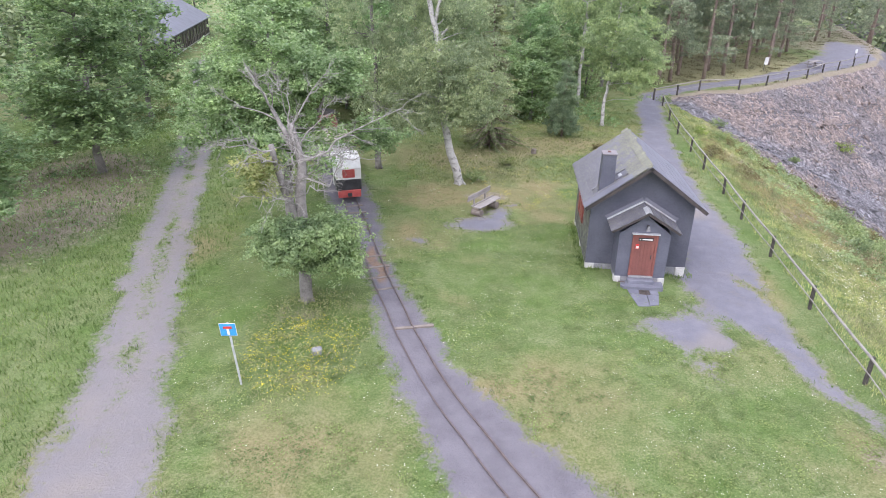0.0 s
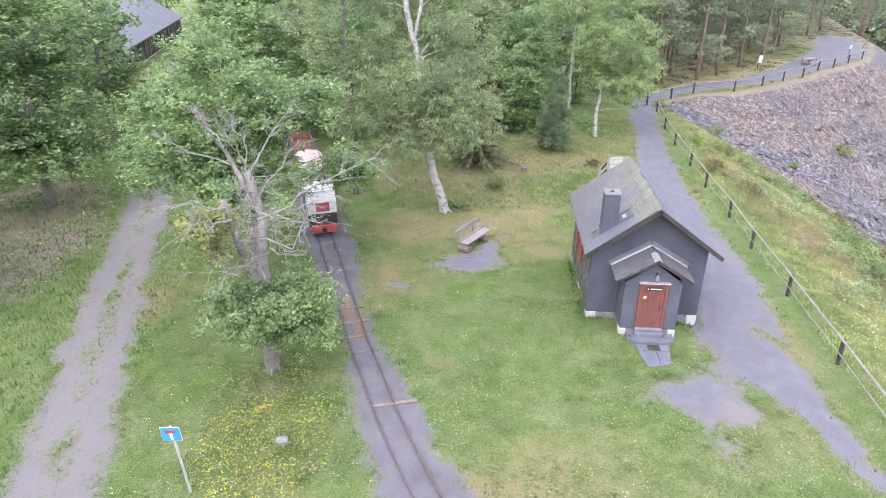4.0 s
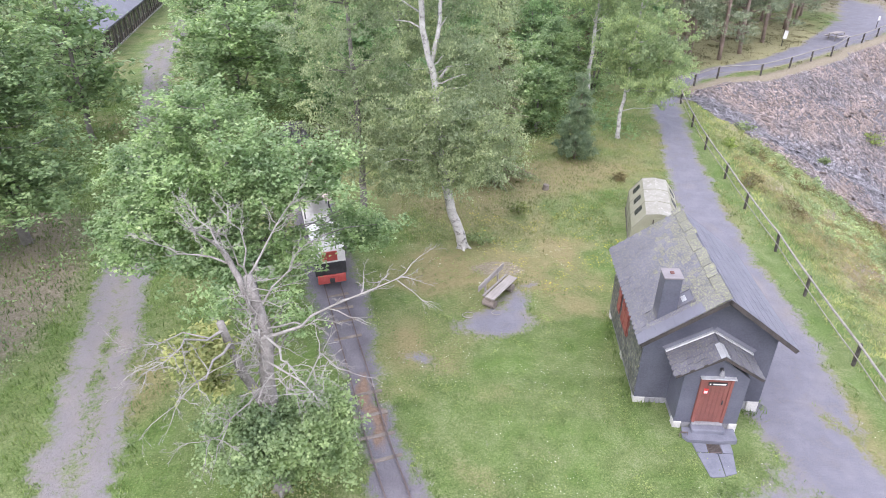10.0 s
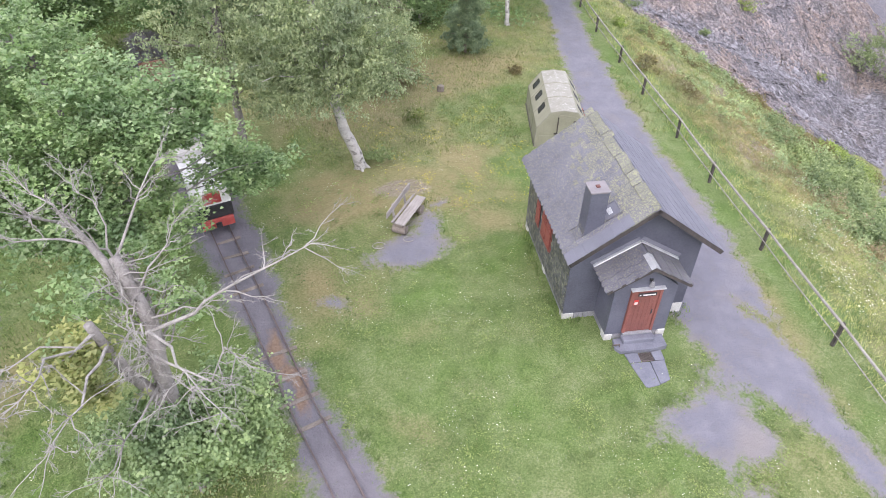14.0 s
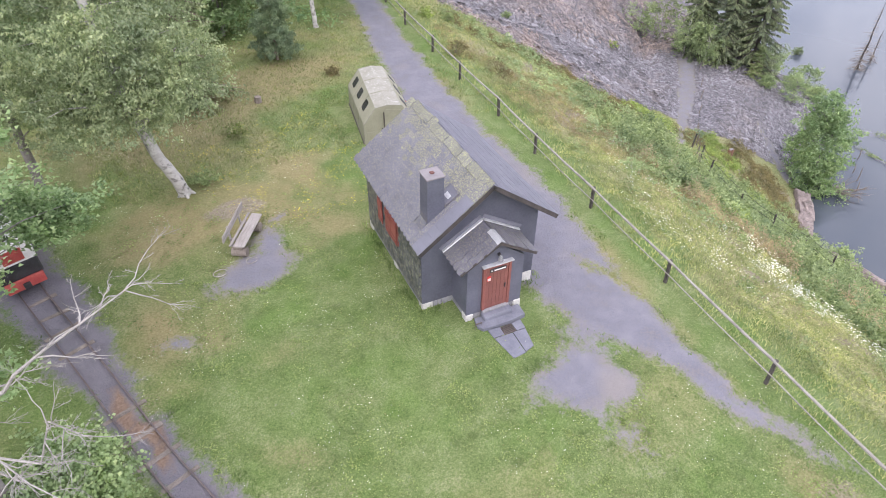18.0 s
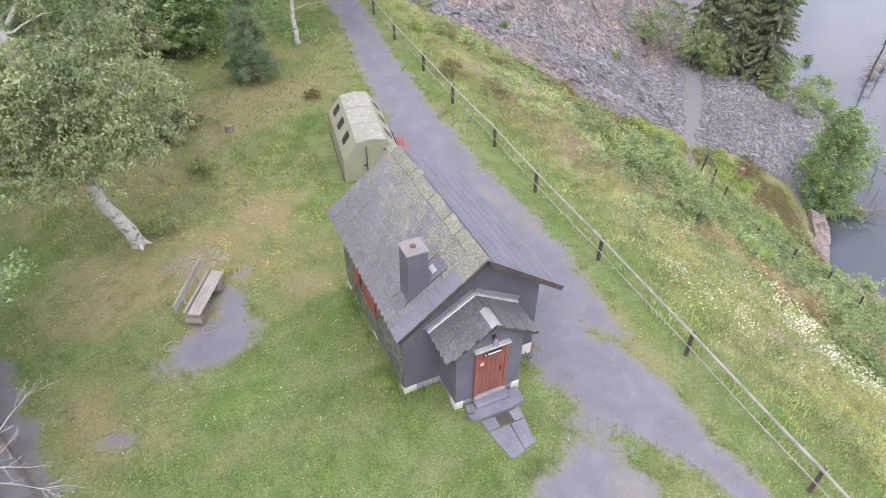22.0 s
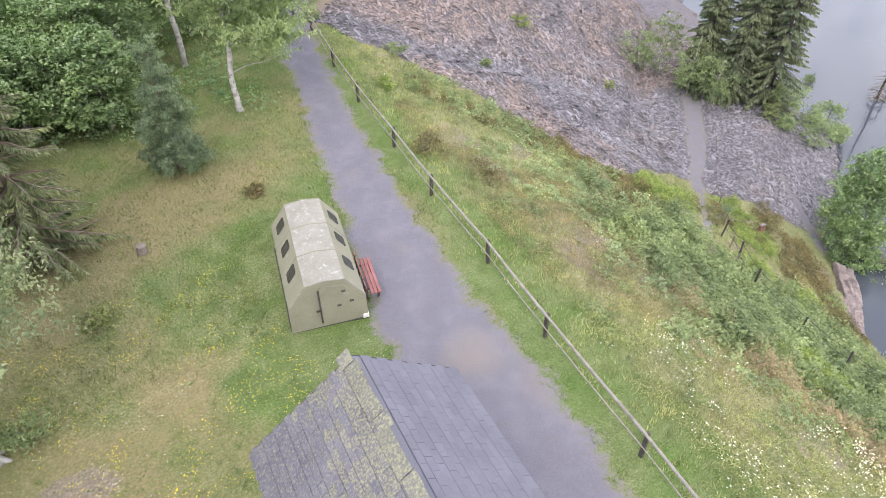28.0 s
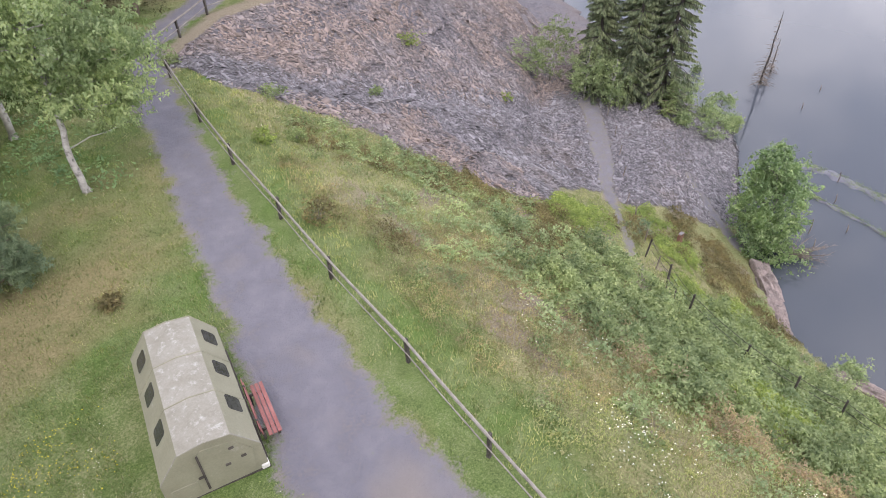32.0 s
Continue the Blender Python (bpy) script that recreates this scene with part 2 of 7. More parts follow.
M_GREY_STONE = soft_mat("grey_stone", (0.17, 0.17, 0.185), (0.30, 0.30, 0.315), 2.5, 26, 0.85, 0.4)
M_SLAB = soft_mat("slate_slab", (0.112, 0.116, 0.148), (0.180, 0.184, 0.222), 2.0, 25, 0.7, 0.3)
M_RED = soft_mat("red_brown_paint", (0.155, 0.056, 0.048), (0.232, 0.090, 0.076), 2.0, 35, 0.6, 0.2, 0.004, vary=0.15)
M_REDFRAME = soft_mat("red_frame_paint", (0.17, 0.06, 0.05), (0.25, 0.09, 0.075), 2.5, 35, 0.6)
M_REDSHUT = soft_mat("red_shutter_paint", (0.19, 0.050, 0.042), (0.29, 0.082, 0.068), 2.5, 35, 0.6)
M_WHITE = soft_mat("white_paint", (0.55, 0.54, 0.53), (0.70, 0.69, 0.68), 3, 30, 0.6, 0.1)
M_BLACK = soft_mat("black_paint", (0.018, 0.018, 0.02), (0.045, 0.045, 0.05), 3, 30, 0.55, 0.15)
M_TEXTBAR = soft_mat("lettering", (0.70, 0.70, 0.70), (0.8, 0.8, 0.8), 5, 30, 0.6, 0)
M_TAR = soft_mat("tarred_board", (0.03, 0.026, 0.026), (0.075, 0.062, 0.06), 2, 22, 0.8, 0.3, stretch=(1, 1, 0.15), vary=0.3)
M_CANVAS = soft_mat("olive_shell", (0.215, 0.212, 0.154), (0.275, 0.270, 0.200), 1.5, 20, 0.7, 0.12, 0.004, wear=((0.35, 0.34, 0.29), 0.32))
M_CANVAS_TOP = soft_mat("worn_roof_shell", (0.215, 0.205, 0.170), (0.29, 0.28, 0.245), 2.2, 18, 0.65, 0.15, 0.004, wear=((0.40, 0.395, 0.37), 0.38))
M_GLASS = soft_mat("dark_window", (0.03, 0.03, 0.032), (0.07, 0.07, 0.072), 3, 20, 0.2, 0)
M_WOOD = soft_mat("weathered_wood", (0.21, 0.19, 0.175), (0.36, 0.33, 0.315), 2, 25, 0.85, 0.35, 0.006, stretch=(1, 6, 6), vary=0.15)
M_LOG = soft_mat("old_log", (0.12, 0.10, 0.085), (0.27, 0.23, 0.20), 3, 25, 0.9, 0.5, 0.01)
M_REDWOOD = soft_mat("faded_red_wood", (0.20, 0.07, 0.065), (0.32, 0.14, 0.13), 2, 30, 0.8, 0.3, stretch=(1, 1, 1), vary=0.2)
M_POST = soft_mat("dark_post", (0.035, 0.03, 0.028), (0.10, 0.09, 0.08), 4, 30, 0.9, 0.4)
M_RAIL = soft_mat("grey_rail", (0.17, 0.155, 0.138), (0.31, 0.29, 0.265), 3, 26, 0.85, 0.35)
M_RUST = soft_mat("rusty_steel", (0.100, 0.080, 0.080), (0.190, 0.152, 0.146), 6, 40, 0.75, 0.3, metal=0.35)
M_STEEL = soft_mat("galvanised_steel", (0.42, 0.43, 0.45), (0.58, 0.59, 0.61), 6, 30, 0.5, 0.05, metal=0.3)
M_BLUE = soft_mat("blue_enamel", (0.03, 0.24, 0.52), (0.05, 0.32, 0.62), 3, 20, 0.4, 0)
M_SIGNRED = soft_mat("red_enamel", (0.5, 0.03, 0.03), (0.6, 0.05, 0.04), 3, 20, 0.4, 0)
M_ENGINE_RED = soft_mat("engine_red", (0.36, 0.055, 0.05), (0.48, 0.105, 0.09), 4, 30, 0.5, 0.1)
M_BROWN = soft_mat("brown_wagon_paint", (0.16, 0.075, 0.055), (0.27, 0.14, 0.11), 3, 26, 0.7, 0.2)
M_SALMON = soft_mat("faded_wagon_roof", (0.42, 0.33, 0.30), (0.56, 0.47, 0.44), 3, 26, 0.7, 0.2)
M_BARK = soft_mat("grey_bark", (0.115, 0.105, 0.097), (0.27, 0.25, 0.235), 2.5, 22, 0.9, 0.6, 0.02)
M_DEAD = soft_mat("bleached_dead_wood", (0.185, 0.170, 0.158), (0.365, 0.345, 0.325), 3, 30, 0.9, 0.4, 0.01)
M_BIRCH = soft_mat("birch_bark", (0.30, 0.285, 0.27), (0.53, 0.515, 0.50), 2.2, 20, 0.8, 0.3, 0.01, wear=((0.06, 0.055, 0.05), 0.4), stretch=(1, 1, 1.6))
M_PINEBARK = soft_mat("pine_bark", (0.15, 0.112, 0.094), (0.31, 0.24, 0.205), 2.5, 20, 0.9, 0.6, 0.02)
M_SCREE = soft_mat("slate_waste", (0.168, 0.152, 0.162), (0.300, 0.276, 0.286), 0.3, 12, 0.75, 0.25, 0.01, wear=((0.300, 0.240, 0.216), 0.52), vary=0.44, speck=0.7)
M_SCREE_GREY = soft_mat("grey_slate_waste", (0.165, 0.158, 0.176), (0.292, 0.282, 0.306), 0.3, 12, 0.7, 0.25, 0.01, wear=((0.235, 0.205, 0.200), 0.40), vary=0.5, speck=0.7)
M_ROCK = soft_mat("shore_rock", (0.15, 0.122, 0.116), (0.30, 0.248, 0.232), 1.6, 9, 0.9, 0.9, 0.08, wear=((0.09, 0.08, 0.075), 0.40), speck=1.5)
L_MAPLE = leaf_mat("maple_leaves", [(0.180, 0.275, 0.132), (0.240, 0.345, 0.174), (0.305, 0.412, 0.230), (0.390, 0.480, 0.300)])
L_MAPLE_LOW = leaf_mat("maple_sprouts", [(0.210, 0.292, 0.158), (0.262, 0.352, 0.196), (0.325, 0.412, 0.240)], 0.4)
L_MAPLE_DARK = leaf_mat("dark_maple_leaves", [(0.190, 0.280, 0.160), (0.255, 0.355, 0.198), (0.342, 0.440, 0.258)])
L_YELLOW = leaf_mat("yellowing_leaves", [(0.238, 0.280, 0.116), (0.348, 0.375, 0.173), (0.408, 0.408, 0.210)])
L_BIRCH = leaf_mat("birch_leaves", [(0.245, 0.305, 0.196), (0.315, 0.375, 0.245), (0.405, 0.455, 0.315)])
L_BIRCH_LIGHT = leaf_mat("light_birch_leaves", [(0.278, 0.361, 0.204), (0.336, 0.421, 0.240), (0.403, 0.472, 0.289)])
L_DARK = leaf_mat("understory_leaves", [(0.172, 0.278, 0.155), (0.232, 0.355, 0.192), (0.308, 0.440, 0.242)])
L_SPRUCE = leaf_mat("spruce_needles", [(0.126, 0.168, 0.115), (0.210, 0.258, 0.161), (0.300, 0.342, 0.218)], 0.25)
L_OLIVE = leaf_mat("olive_spruce_needles", [(0.190, 0.228, 0.130), (0.275, 0.318, 0.180), (0.365, 0.402, 0.245)], 0.3)
L_PINE = leaf_mat("pine_needles", [(0.165, 0.212, 0.152), (0.255, 0.302, 0.222), (0.350, 0.392, 0.305)], 0.2)
L_YOUNG_PINE = leaf_mat("young_pine_needles", [(0.148, 0.212, 0.154), (0.218, 0.292, 0.206), (0.304, 0.368, 0.266)], 0.4)
L_SHRUB = leaf_mat("bank_shrub_leaves", [(0.160, 0.216, 0.104), (0.242, 0.308, 0.158), (0.345, 0.408, 0.232)], 0.35)
L_FERN = leaf_mat("bright_bilberry_leaves", [(0.180, 0.252, 0.080), (0.262, 0.342, 0.110), (0.370, 0.430, 0.165)])
L_HEATH = leaf_mat("brown_heather", [(0.147, 0.122, 0.072), (0.215, 0.184, 0.100), (0.268, 0.245, 0.130)], 0.3)
L_RUSSET = leaf_mat("russet_weeds", [(0.330, 0.245, 0.185), (0.430, 0.325, 0.255), (0.350, 0.335, 0.195), (0.490, 0.405, 0.325)])
L_GRASS = leaf_mat("grass_blades", [(0.136, 0.180, 0.070), (0.182, 0.222, 0.092), (0.235, 0.258, 0.128), (0.285, 0.270, 0.170)])
L_GRASS_TALL = leaf_mat("tall_grass", [(0.149, 0.211, 0.066), (0.231, 0.290, 0.107), (0.339, 0.347, 0.198), (0.434, 0.396, 0.279)])
L_VERGE = leaf_mat("verge_grass", [(0.108, 0.166, 0.056), (0.160, 0.230, 0.084), (0.232, 0.300, 0.126)])
L_BANK_HERB = leaf_mat("bank_herbs", [(0.205, 0.256, 0.105), (0.296, 0.344, 0.150), (0.405, 0.426, 0.218), (0.530, 0.490, 0.322)])
L_CLOVER = leaf_mat("clover_leaves", [(0.124, 0.178, 0.064), (0.172, 0.230, 0.088), (0.250, 0.302, 0.132)], 0.3)
L_TAWNY = leaf_mat("tawny_grass", [(0.266, 0.221, 0.128), (0.361, 0.309, 0.185), (0.418, 0.353, 0.233)], 0.3)
L_FLOOR = leaf_mat("forest_floor_litter", [(0.070, 0.076, 0.036), (0.115, 0.112, 0.056), (0.150, 0.128, 0.078)], 0.2)
L_FLOWER = leaf_mat("white_flowers", [(0.75, 0.75, 0.70), (0.82, 0.82, 0.78)], 0.2)
L_BUTTER = leaf_mat("yellow_flowers", [(0.72, 0.58, 0.04), (0.8, 0.68, 0.08)], 0.2)


# ---- mesh helpers ----
def link_mesh(name, me, material, parent=None, label=""):
    ob = new(name, me)
    if material:
        me.materials.append(material)
    if parent:
        ob.parent = parent
    return tagged(ob, label)


def part(name, bm, material, parent=None, label="", smooth=False):
    me = bpy.data.meshes.new(name)
    bm.normal_update()
    bm.to_mesh(me)
    bm.free()
    if smooth:
        me.shade_smooth()
    return link_mesh(name, me, material, parent, label)


def thing(name, m, label, category, group="", kind=""):
    ob = new(name)
    ob.matrix_world = m
    return tagged(ob, label, category, group, kind)


def add_box(bm, x0, x1, y0, y1, z0, z1, m=None, bevel=0.0):
    ret = bmesh.ops.create_cube(bm, size=1.0)
    vs = ret["verts"]
    bmesh.ops.transform(bm, verts=vs, matrix=Matrix.LocRotScale(((x0 + x1) / 2, (y0 + y1) / 2, (z0 + z1) / 2), None, (x1 - x0, y1 - y0, z1 - z0)))
    if bevel:
        es = list({e for v in vs for e in v.link_edges})
        res = bmesh.ops.bevel(bm, geom=es, offset=bevel, segments=1, affect="EDGES", profile=0.5)
        vs = list({v for f in res["faces"] for v in f.verts} | {v for v in vs if v.is_valid})
    if m is not None:
        bmesh.ops.transform(bm, verts=vs, matrix=m)
    return vs


def box(x0, x1, y0, y1, z0, z1, m=None, bevel=0.006):
    bm = bmesh.new()
    add_box(bm, x0, x1, y0, y1, z0, z1, m, bevel)
    return bm


def add_prism(bm, outline, a, b, axis="y"):
    """A closed outline in the plane across axis, drawn out from a to b."""
    def at(p, k):
        return (p[0], k, p[1]) if axis == "y" else (k, p[0], p[1]) if axis == "x" else (p[0], p[1], k)
    lo, hi = [bm.verts.new(at(p, a)) for p in outline], [bm.verts.new(at(p, b)) for p in outline]
    bm.faces.new(lo)
    bm.faces.new(hi[::-1])
    for k in range(len(outline)):
        j = (k + 1) % len(outline)
        bm.faces.new((lo[j], lo[k], hi[k], hi[j]))
    bmesh.ops.recalc_face_normals(bm, faces=bm.faces[:])


def prism(outline, a, b, axis="y"):
    bm = bmesh.new()
    add_prism(bm, outline, a, b, axis)
    return bm


def add_tube(bm, pts, r0, r1, sides=8):
    """A tapered tube along points."""
    pts = [Vector(p) for p in pts]
    rings = []
    for k, p in enumerate(pts):
        d = (pts[min(k + 1, len(pts) - 1)] - pts[max(k - 1, 0)]).normalized()
        a = d.orthogonal().normalized()
        if rings:
            a = (last - d * last.dot(d)).normalized()
        last = a
        c = d.cross(a)
        r = r0 + (r1 - r0) * k / max(1, len(pts) - 1)
        rings.append([bm.verts.new(p + r * (math.cos(2 * math.pi * s / sides) * a + math.sin(2 * math.pi * s / sides) * c)) for s in range(sides)])
    for ra, rb in zip(rings, rings[1:]):
        for s in range(sides):
            bm.faces.new((ra[s], ra[(s + 1) % sides], rb[(s + 1) % sides], rb[s]))
    bm.faces.new(rings[0][::-1])
    bm.faces.new(rings[-1])


def tube(pts, r0, r1=None, sides=8):
    bm = bmesh.new()
    add_tube(bm, pts, r0, r0 if r1 is None else r1, sides)
    return bm


def np_mesh(name, verts, faces):
    """A mesh from an array of places and an array of faces with one number of corners."""
    me = bpy.data.meshes.new(name)
    nf, k = faces.shape
    me.vertices.add(len(verts))
    me.vertices.foreach_set("co", np.ascontiguousarray(verts, dtype=np.float32).ravel())
    me.loops.add(nf * k)
    me.loops.foreach_set("vertex_index", np.ascontiguousarray(faces, dtype=np.int32).ravel())
    me.polygons.add(nf)
    me.polygons.foreach_set("loop_start", np.arange(0, nf * k, k, dtype=np.int32))
    me.update(calc_edges=True)
    return me


def leaf_mesh(name, centres, size, flat=0.5, slim=0.6, droop=0.0, rng=None, full=False):
    """Small pointed leaves at the centres; flat: how far they lie level; droop: how far they hang."""
    n = len(centres)
    nrm = rng.normal(size=(n, 3)) * (1 - flat) + np.array([0, 0, 1.0]) * flat * 1.6
    nrm /= np.linalg.norm(nrm, axis=1, keepdims=True) + 1e-9
    a = np.cross(nrm, rng.normal(size=(n, 3)))
    a[:, 2] -= droop * 1.5
    a /= np.linalg.norm(a, axis=1, keepdims=True) + 1e-9
    c = np.cross(nrm, a)
    c /= np.linalg.norm(c, axis=1, keepdims=True) + 1e-9
    s = (size * rng.uniform(0.65, 1.35, size=n))[:, None]
    if not full:
        v = np.stack([centres - a * s * 0.42 + c * s * slim * 0.5, centres - a * s * 0.42 - c * s * slim * 0.5, centres + a * s * 0.62], 1)
        return np_mesh(name, v.reshape(-1, 3), np.arange(n * 3).reshape(n, 3))
    v = np.empty((n, 4, 3))
    v[:, 0] = centres - a * s * 0.5
    v[:, 1] = centres + c * s * slim * 0.5 - a * s * 0.05 + nrm * s * 0.06
    v[:, 2] = centres + a * s * 0.5 - nrm * s * 0.05
    v[:, 3] = centres - c * s * slim * 0.5 - a * s * 0.05 + nrm * s * 0.06
    return np_mesh(name, v.reshape(-1, 3), np.arange(n * 4).reshape(n, 4))


# ---- the lie of the land ----
FENCE = [(9.0, -30), (11.2, 6.5), (11.95, 10.9), (12.67, 15.3), (13.4, 19.8), (14.15, 24.35), (14.8, 28.7), (15.4, 32.3), (15.95, 36.6), (16.6, 40.5), (17.3, 45), (18.1, 49.2), (19.3, 54.5)]
FAR_FENCE = [(19.3, 57.0), (25, 61.2), (29.2, 62.0), (33, 64.3), (36.3, 66.6), (39.3, 68.4), (43, 72), (45.8, 73.8), (52.4, 79), (62, 92), (75, 125), (80, 400)]
WATER = -15.6
SHORE = [(28, -60), (36.0, 5), (36.8, 16.6), (37.9, 24.4), (39.0, 27.3), (44.9, 30.8), (48.6, 33.9), (53.5, 36.4), (59.5, 39.4), (63.8, 42.2), (65.2, 47.4), (68, 53), (76, 66), (95, 100), (100, 150), (95, 400)]


TERRACE = [(19.6, 55.2, 0.5), (22.5, 53.4, 0.6), (26.5, 52.4, 0.7), (33.3, 52.2, 0.8), (39.7, 52.2, 0.9), (46.7, 52.2, 0.9), (52.6, 51.6, 0.9)]


def along(line, x, y):
    """Distance from a line, to its right positive, and the place along it (index and fraction)."""
    best, side, place = np.full(x.shape, 1e9), np.zeros(x.shape), np.zeros(x.shape)
    for k, (a, b) in enumerate(zip(line, line[1:])):
        dx, dy = b[0] - a[0], b[1] - a[1]
        size = math.hypot(dx, dy)
        f = np.clip(((x - a[0]) * dx + (y - a[1]) * dy) / size / size, 0, 1)
        q = np.hypot(x - a[0] - f * dx, y - a[1] - f * dy)
        c = ((x - a[0]) * dy - (y - a[1]) * dx) / size
        near = q < best - 1e-9
        best, side, place = np.where(near, q, best), np.where(near, c, side), np.where(near, k + f, place)
    return np.where(side > 0, best, -best), place


def waves(x, y, size, seed=0):
    """Smooth random relief about -1 to 1."""
    r = np.random.RandomState(seed)
    out = np.zeros(x.shape)
    for k in range(7):
        a, p, f = r.uniform(0, 6.28), r.uniform(0, 6.28), r.uniform(0.6, 1.8) / size
        out += np.sin((x * math.cos(a) + y * math.sin(a)) * f * 6.28 + p + 1.3 * np.sin((x * math.sin(a) - y * math.cos(a)) * f * 3.1 + p * 2))
    return out / 4.0


def slopes(x, y):
    base = np.maximum(np.where(x < 7, np.minimum(0.025 * (7 - x), 0.4), -0.04 * (x - 7)), -0.3)
    d1, d2 = along(FENCE, x, y)[0] - 0.8, along(FAR_FENCE, x, y)[0] - 0.6
    k = 0.54 + 0.08 * np.clip((34 - y) / 7, 0, 1)
    p1, p2 = np.maximum(d1, 0), np.maximum(d2, 0)
    z1 = base - k * np.maximum(p1 - 1.75 * (1 - np.exp(-p1 / 2.5)), 0)
    z2 = base - 0.70 * p2
    m = np.maximum(z1, z2)
    z = m + 1.5 * np.log(np.exp(np.maximum((z1 - m) / 1.5, -30)) + np.exp(np.maximum((z2 - m) / 1.5, -30)))
    z = np.where((d1 <= 0) | (d2 <= 0), base, np.minimum(z, base))
    return z, d1, d2, z1, z2


def height(x, y):
    x, y = np.asarray(x, float), np.asarray(y, float)
    z, d1, d2, z1, z2 = slopes(x, y)
    out = np.clip(np.minimum(d1, d2) / 3, 0, 1)
    z = z + out * (0.22 * waves(x, y, 5, 3) + 0.10 * waves(x, y, 1.7, 4)) + 0.025 * waves(x, y, 3.5, 5)
    # the level terrace cut along the waste bank
    d, place = along([p[:2] for p in TERRACE], x, y)
    tx, ty = [np.interp(place, range(len(TERRACE)), [p[k] for p in TERRACE]) for k in (0, 1)]
    w = np.clip(1.35 - np.abs(d) / 1.5, 0, 1)
    w = w * w * (3 - 2 * w) * np.clip(np.minimum(d1, d2) / 3.0, 0, 1) * 0.8
    z = z * (1 - w) + w * (slopes(tx, ty)[0] - 0.15)
    # broken ledges of bedded slate along the waste bank
    step = d2 / 2.3 + 0.45 * waves(x, y, 9, 81) + 0.12 * waves(x, y, 2.5, 82)
    z = z + 0.42 * (0.5 - (step - np.floor(step))) * np.clip(d2 / 3, 0, 1) * np.clip((d1 - 4) / 4, 0, 1) * np.clip(0.55 + 0.9 * waves(x, y, 11, 83), 0, 1) * (d2 < 30)
    s = along(SHORE, x, y)[0]
    z = np.where(s < 0, np.maximum(z, WATER + np.minimum(0.42 * -s, 3.0)), np.minimum(z, WATER - 0.35 * s))
    z = np.maximum(z, -18.5)
    hill = np.maximum(np.maximum((y - 172) * 0.5, (x - 210) * 0.4), (-70 - y) * 0.4)
    return np.where((z < -1) & (hill > 0), np.minimum(z + hill, 35 + 3 * waves(x, y, 60, 8)), z)


def h(x, y):
    return float(height(np.array([x]), np.array([y]))[0])


def band(line, x, y, grow=1.0):
    """1 on a strip with its half widths in the line's third numbers, falling to 0 outside its edge."""
    d, place = along([p[:2] for p in line], x, y)
    wid = np.interp(place, range(len(line)), [p[2] for p in line])
    return np.clip(0.5 + (wid - np.abs(d)) / grow, 0, 1)


def blob(x, y, cx, cy, rx, ry, turn=0.0, grow=0.8):
    c, s = math.cos(turn), math.sin(turn)
    u, v = ((x - cx) * c + (y - cy) * s) / rx, (-(x - cx) * s + (y - cy) * c) / ry
    return np.clip(0.5 + (1 - np.hypot(u, v)) * min(rx, ry) / grow, 0, 1)


ROAD = [(-4.5, -8, 1.8), (-7.2, 6, 1.65), (-8.3, 10.6, 1.45), (-9.1, 14.0, 1.2), (-10.2, 18.2, 1.05), (-11.8, 24.2, 1.05), (-13.3, 30.5, 0.98), (-16.1, 41, 1.0), (-20, 54, 1.0), (-24.5, 68, 1.1), (-28, 90, 1.1), (-31, 120, 1.1)]
WAY = [(11.05, 20.6, 1.0), (11.4, 22.5, 1.4), (11.9, 25.2, 1.55), (12.2, 28.5, 1.75), (12.4, 31.5, 1.6), (13.2, 34.6, 1.4), (14.05, 38.5, 1.2), (15.15, 43.2, 1.05), (16.75, 49, 0.95), (17.9, 54, 1.05), (20.0, 59.3, 1.0), (25, 63.0, 1.1), (33, 66.8, 1.3), (40, 72.0, 1.7), (46, 77.2, 2.6), (53, 84, 3.2), (60, 97, 2.5)]
WAY_TAIL = [(10.85, 22.5, 1.45), (10.75, 21.4, 1.5), (10.9, 19.8, 1.3), (11.05, 18.3, 0.95), (11.15, 16.9, 0.65), (11.25, 15.6, 0.4), (11.8, 13.9, 0.2), (12.3, 12.3, 0.1)]
TRACK = [(5.2, 5.2), (3.3, 7.8), (1.71, 10.45), (0.83, 12.2), (-0.22, 14.4), (-1.25, 17.2), (-1.9, 19.4), (-2.5, 21.4), (-3.3, 24.5), (-4.15, 27.7), (-4.75, 30.0), (-5.6, 33.5), (-6.7, 38), (-7.9, 43), (-9.2, 49)]
BED = [(5.6, 5.6, 1.6), (1.65, 10.7, 1.55), (0.4, 13.1, 1.2), (-0.8, 15.7, 0.95), (-1.7, 18.9, 0.85), (-2.2, 20.6, 0.5), (-2.8, 22.6, 0.45), (-3.4, 25, 0.7), (-4.1, 28, 1.0), (-5.0, 31, 1.15), (-6.7, 38, 1.0), (-9.2, 49, 0.9)]
STAIR = [(29.0, 31.5, 0.12), (32.0, 33.9, 0.2), (38.3, 38.6, 0.35), (44, 42.9, 0.75), (48.5, 46.6, 0.95), (53.0, 51.0, 0.95)]
SCREE = [(19.3, 55.0), (22.0, 51.0), (25.0, 47.8), (28.0, 44.6), (29.8, 41.2), (33.0, 40.2), (36.5, 41.8), (40.5, 42.0), (42.3, 39.6), (45.0, 37.4), (47.0, 35.2), (70, 30)]


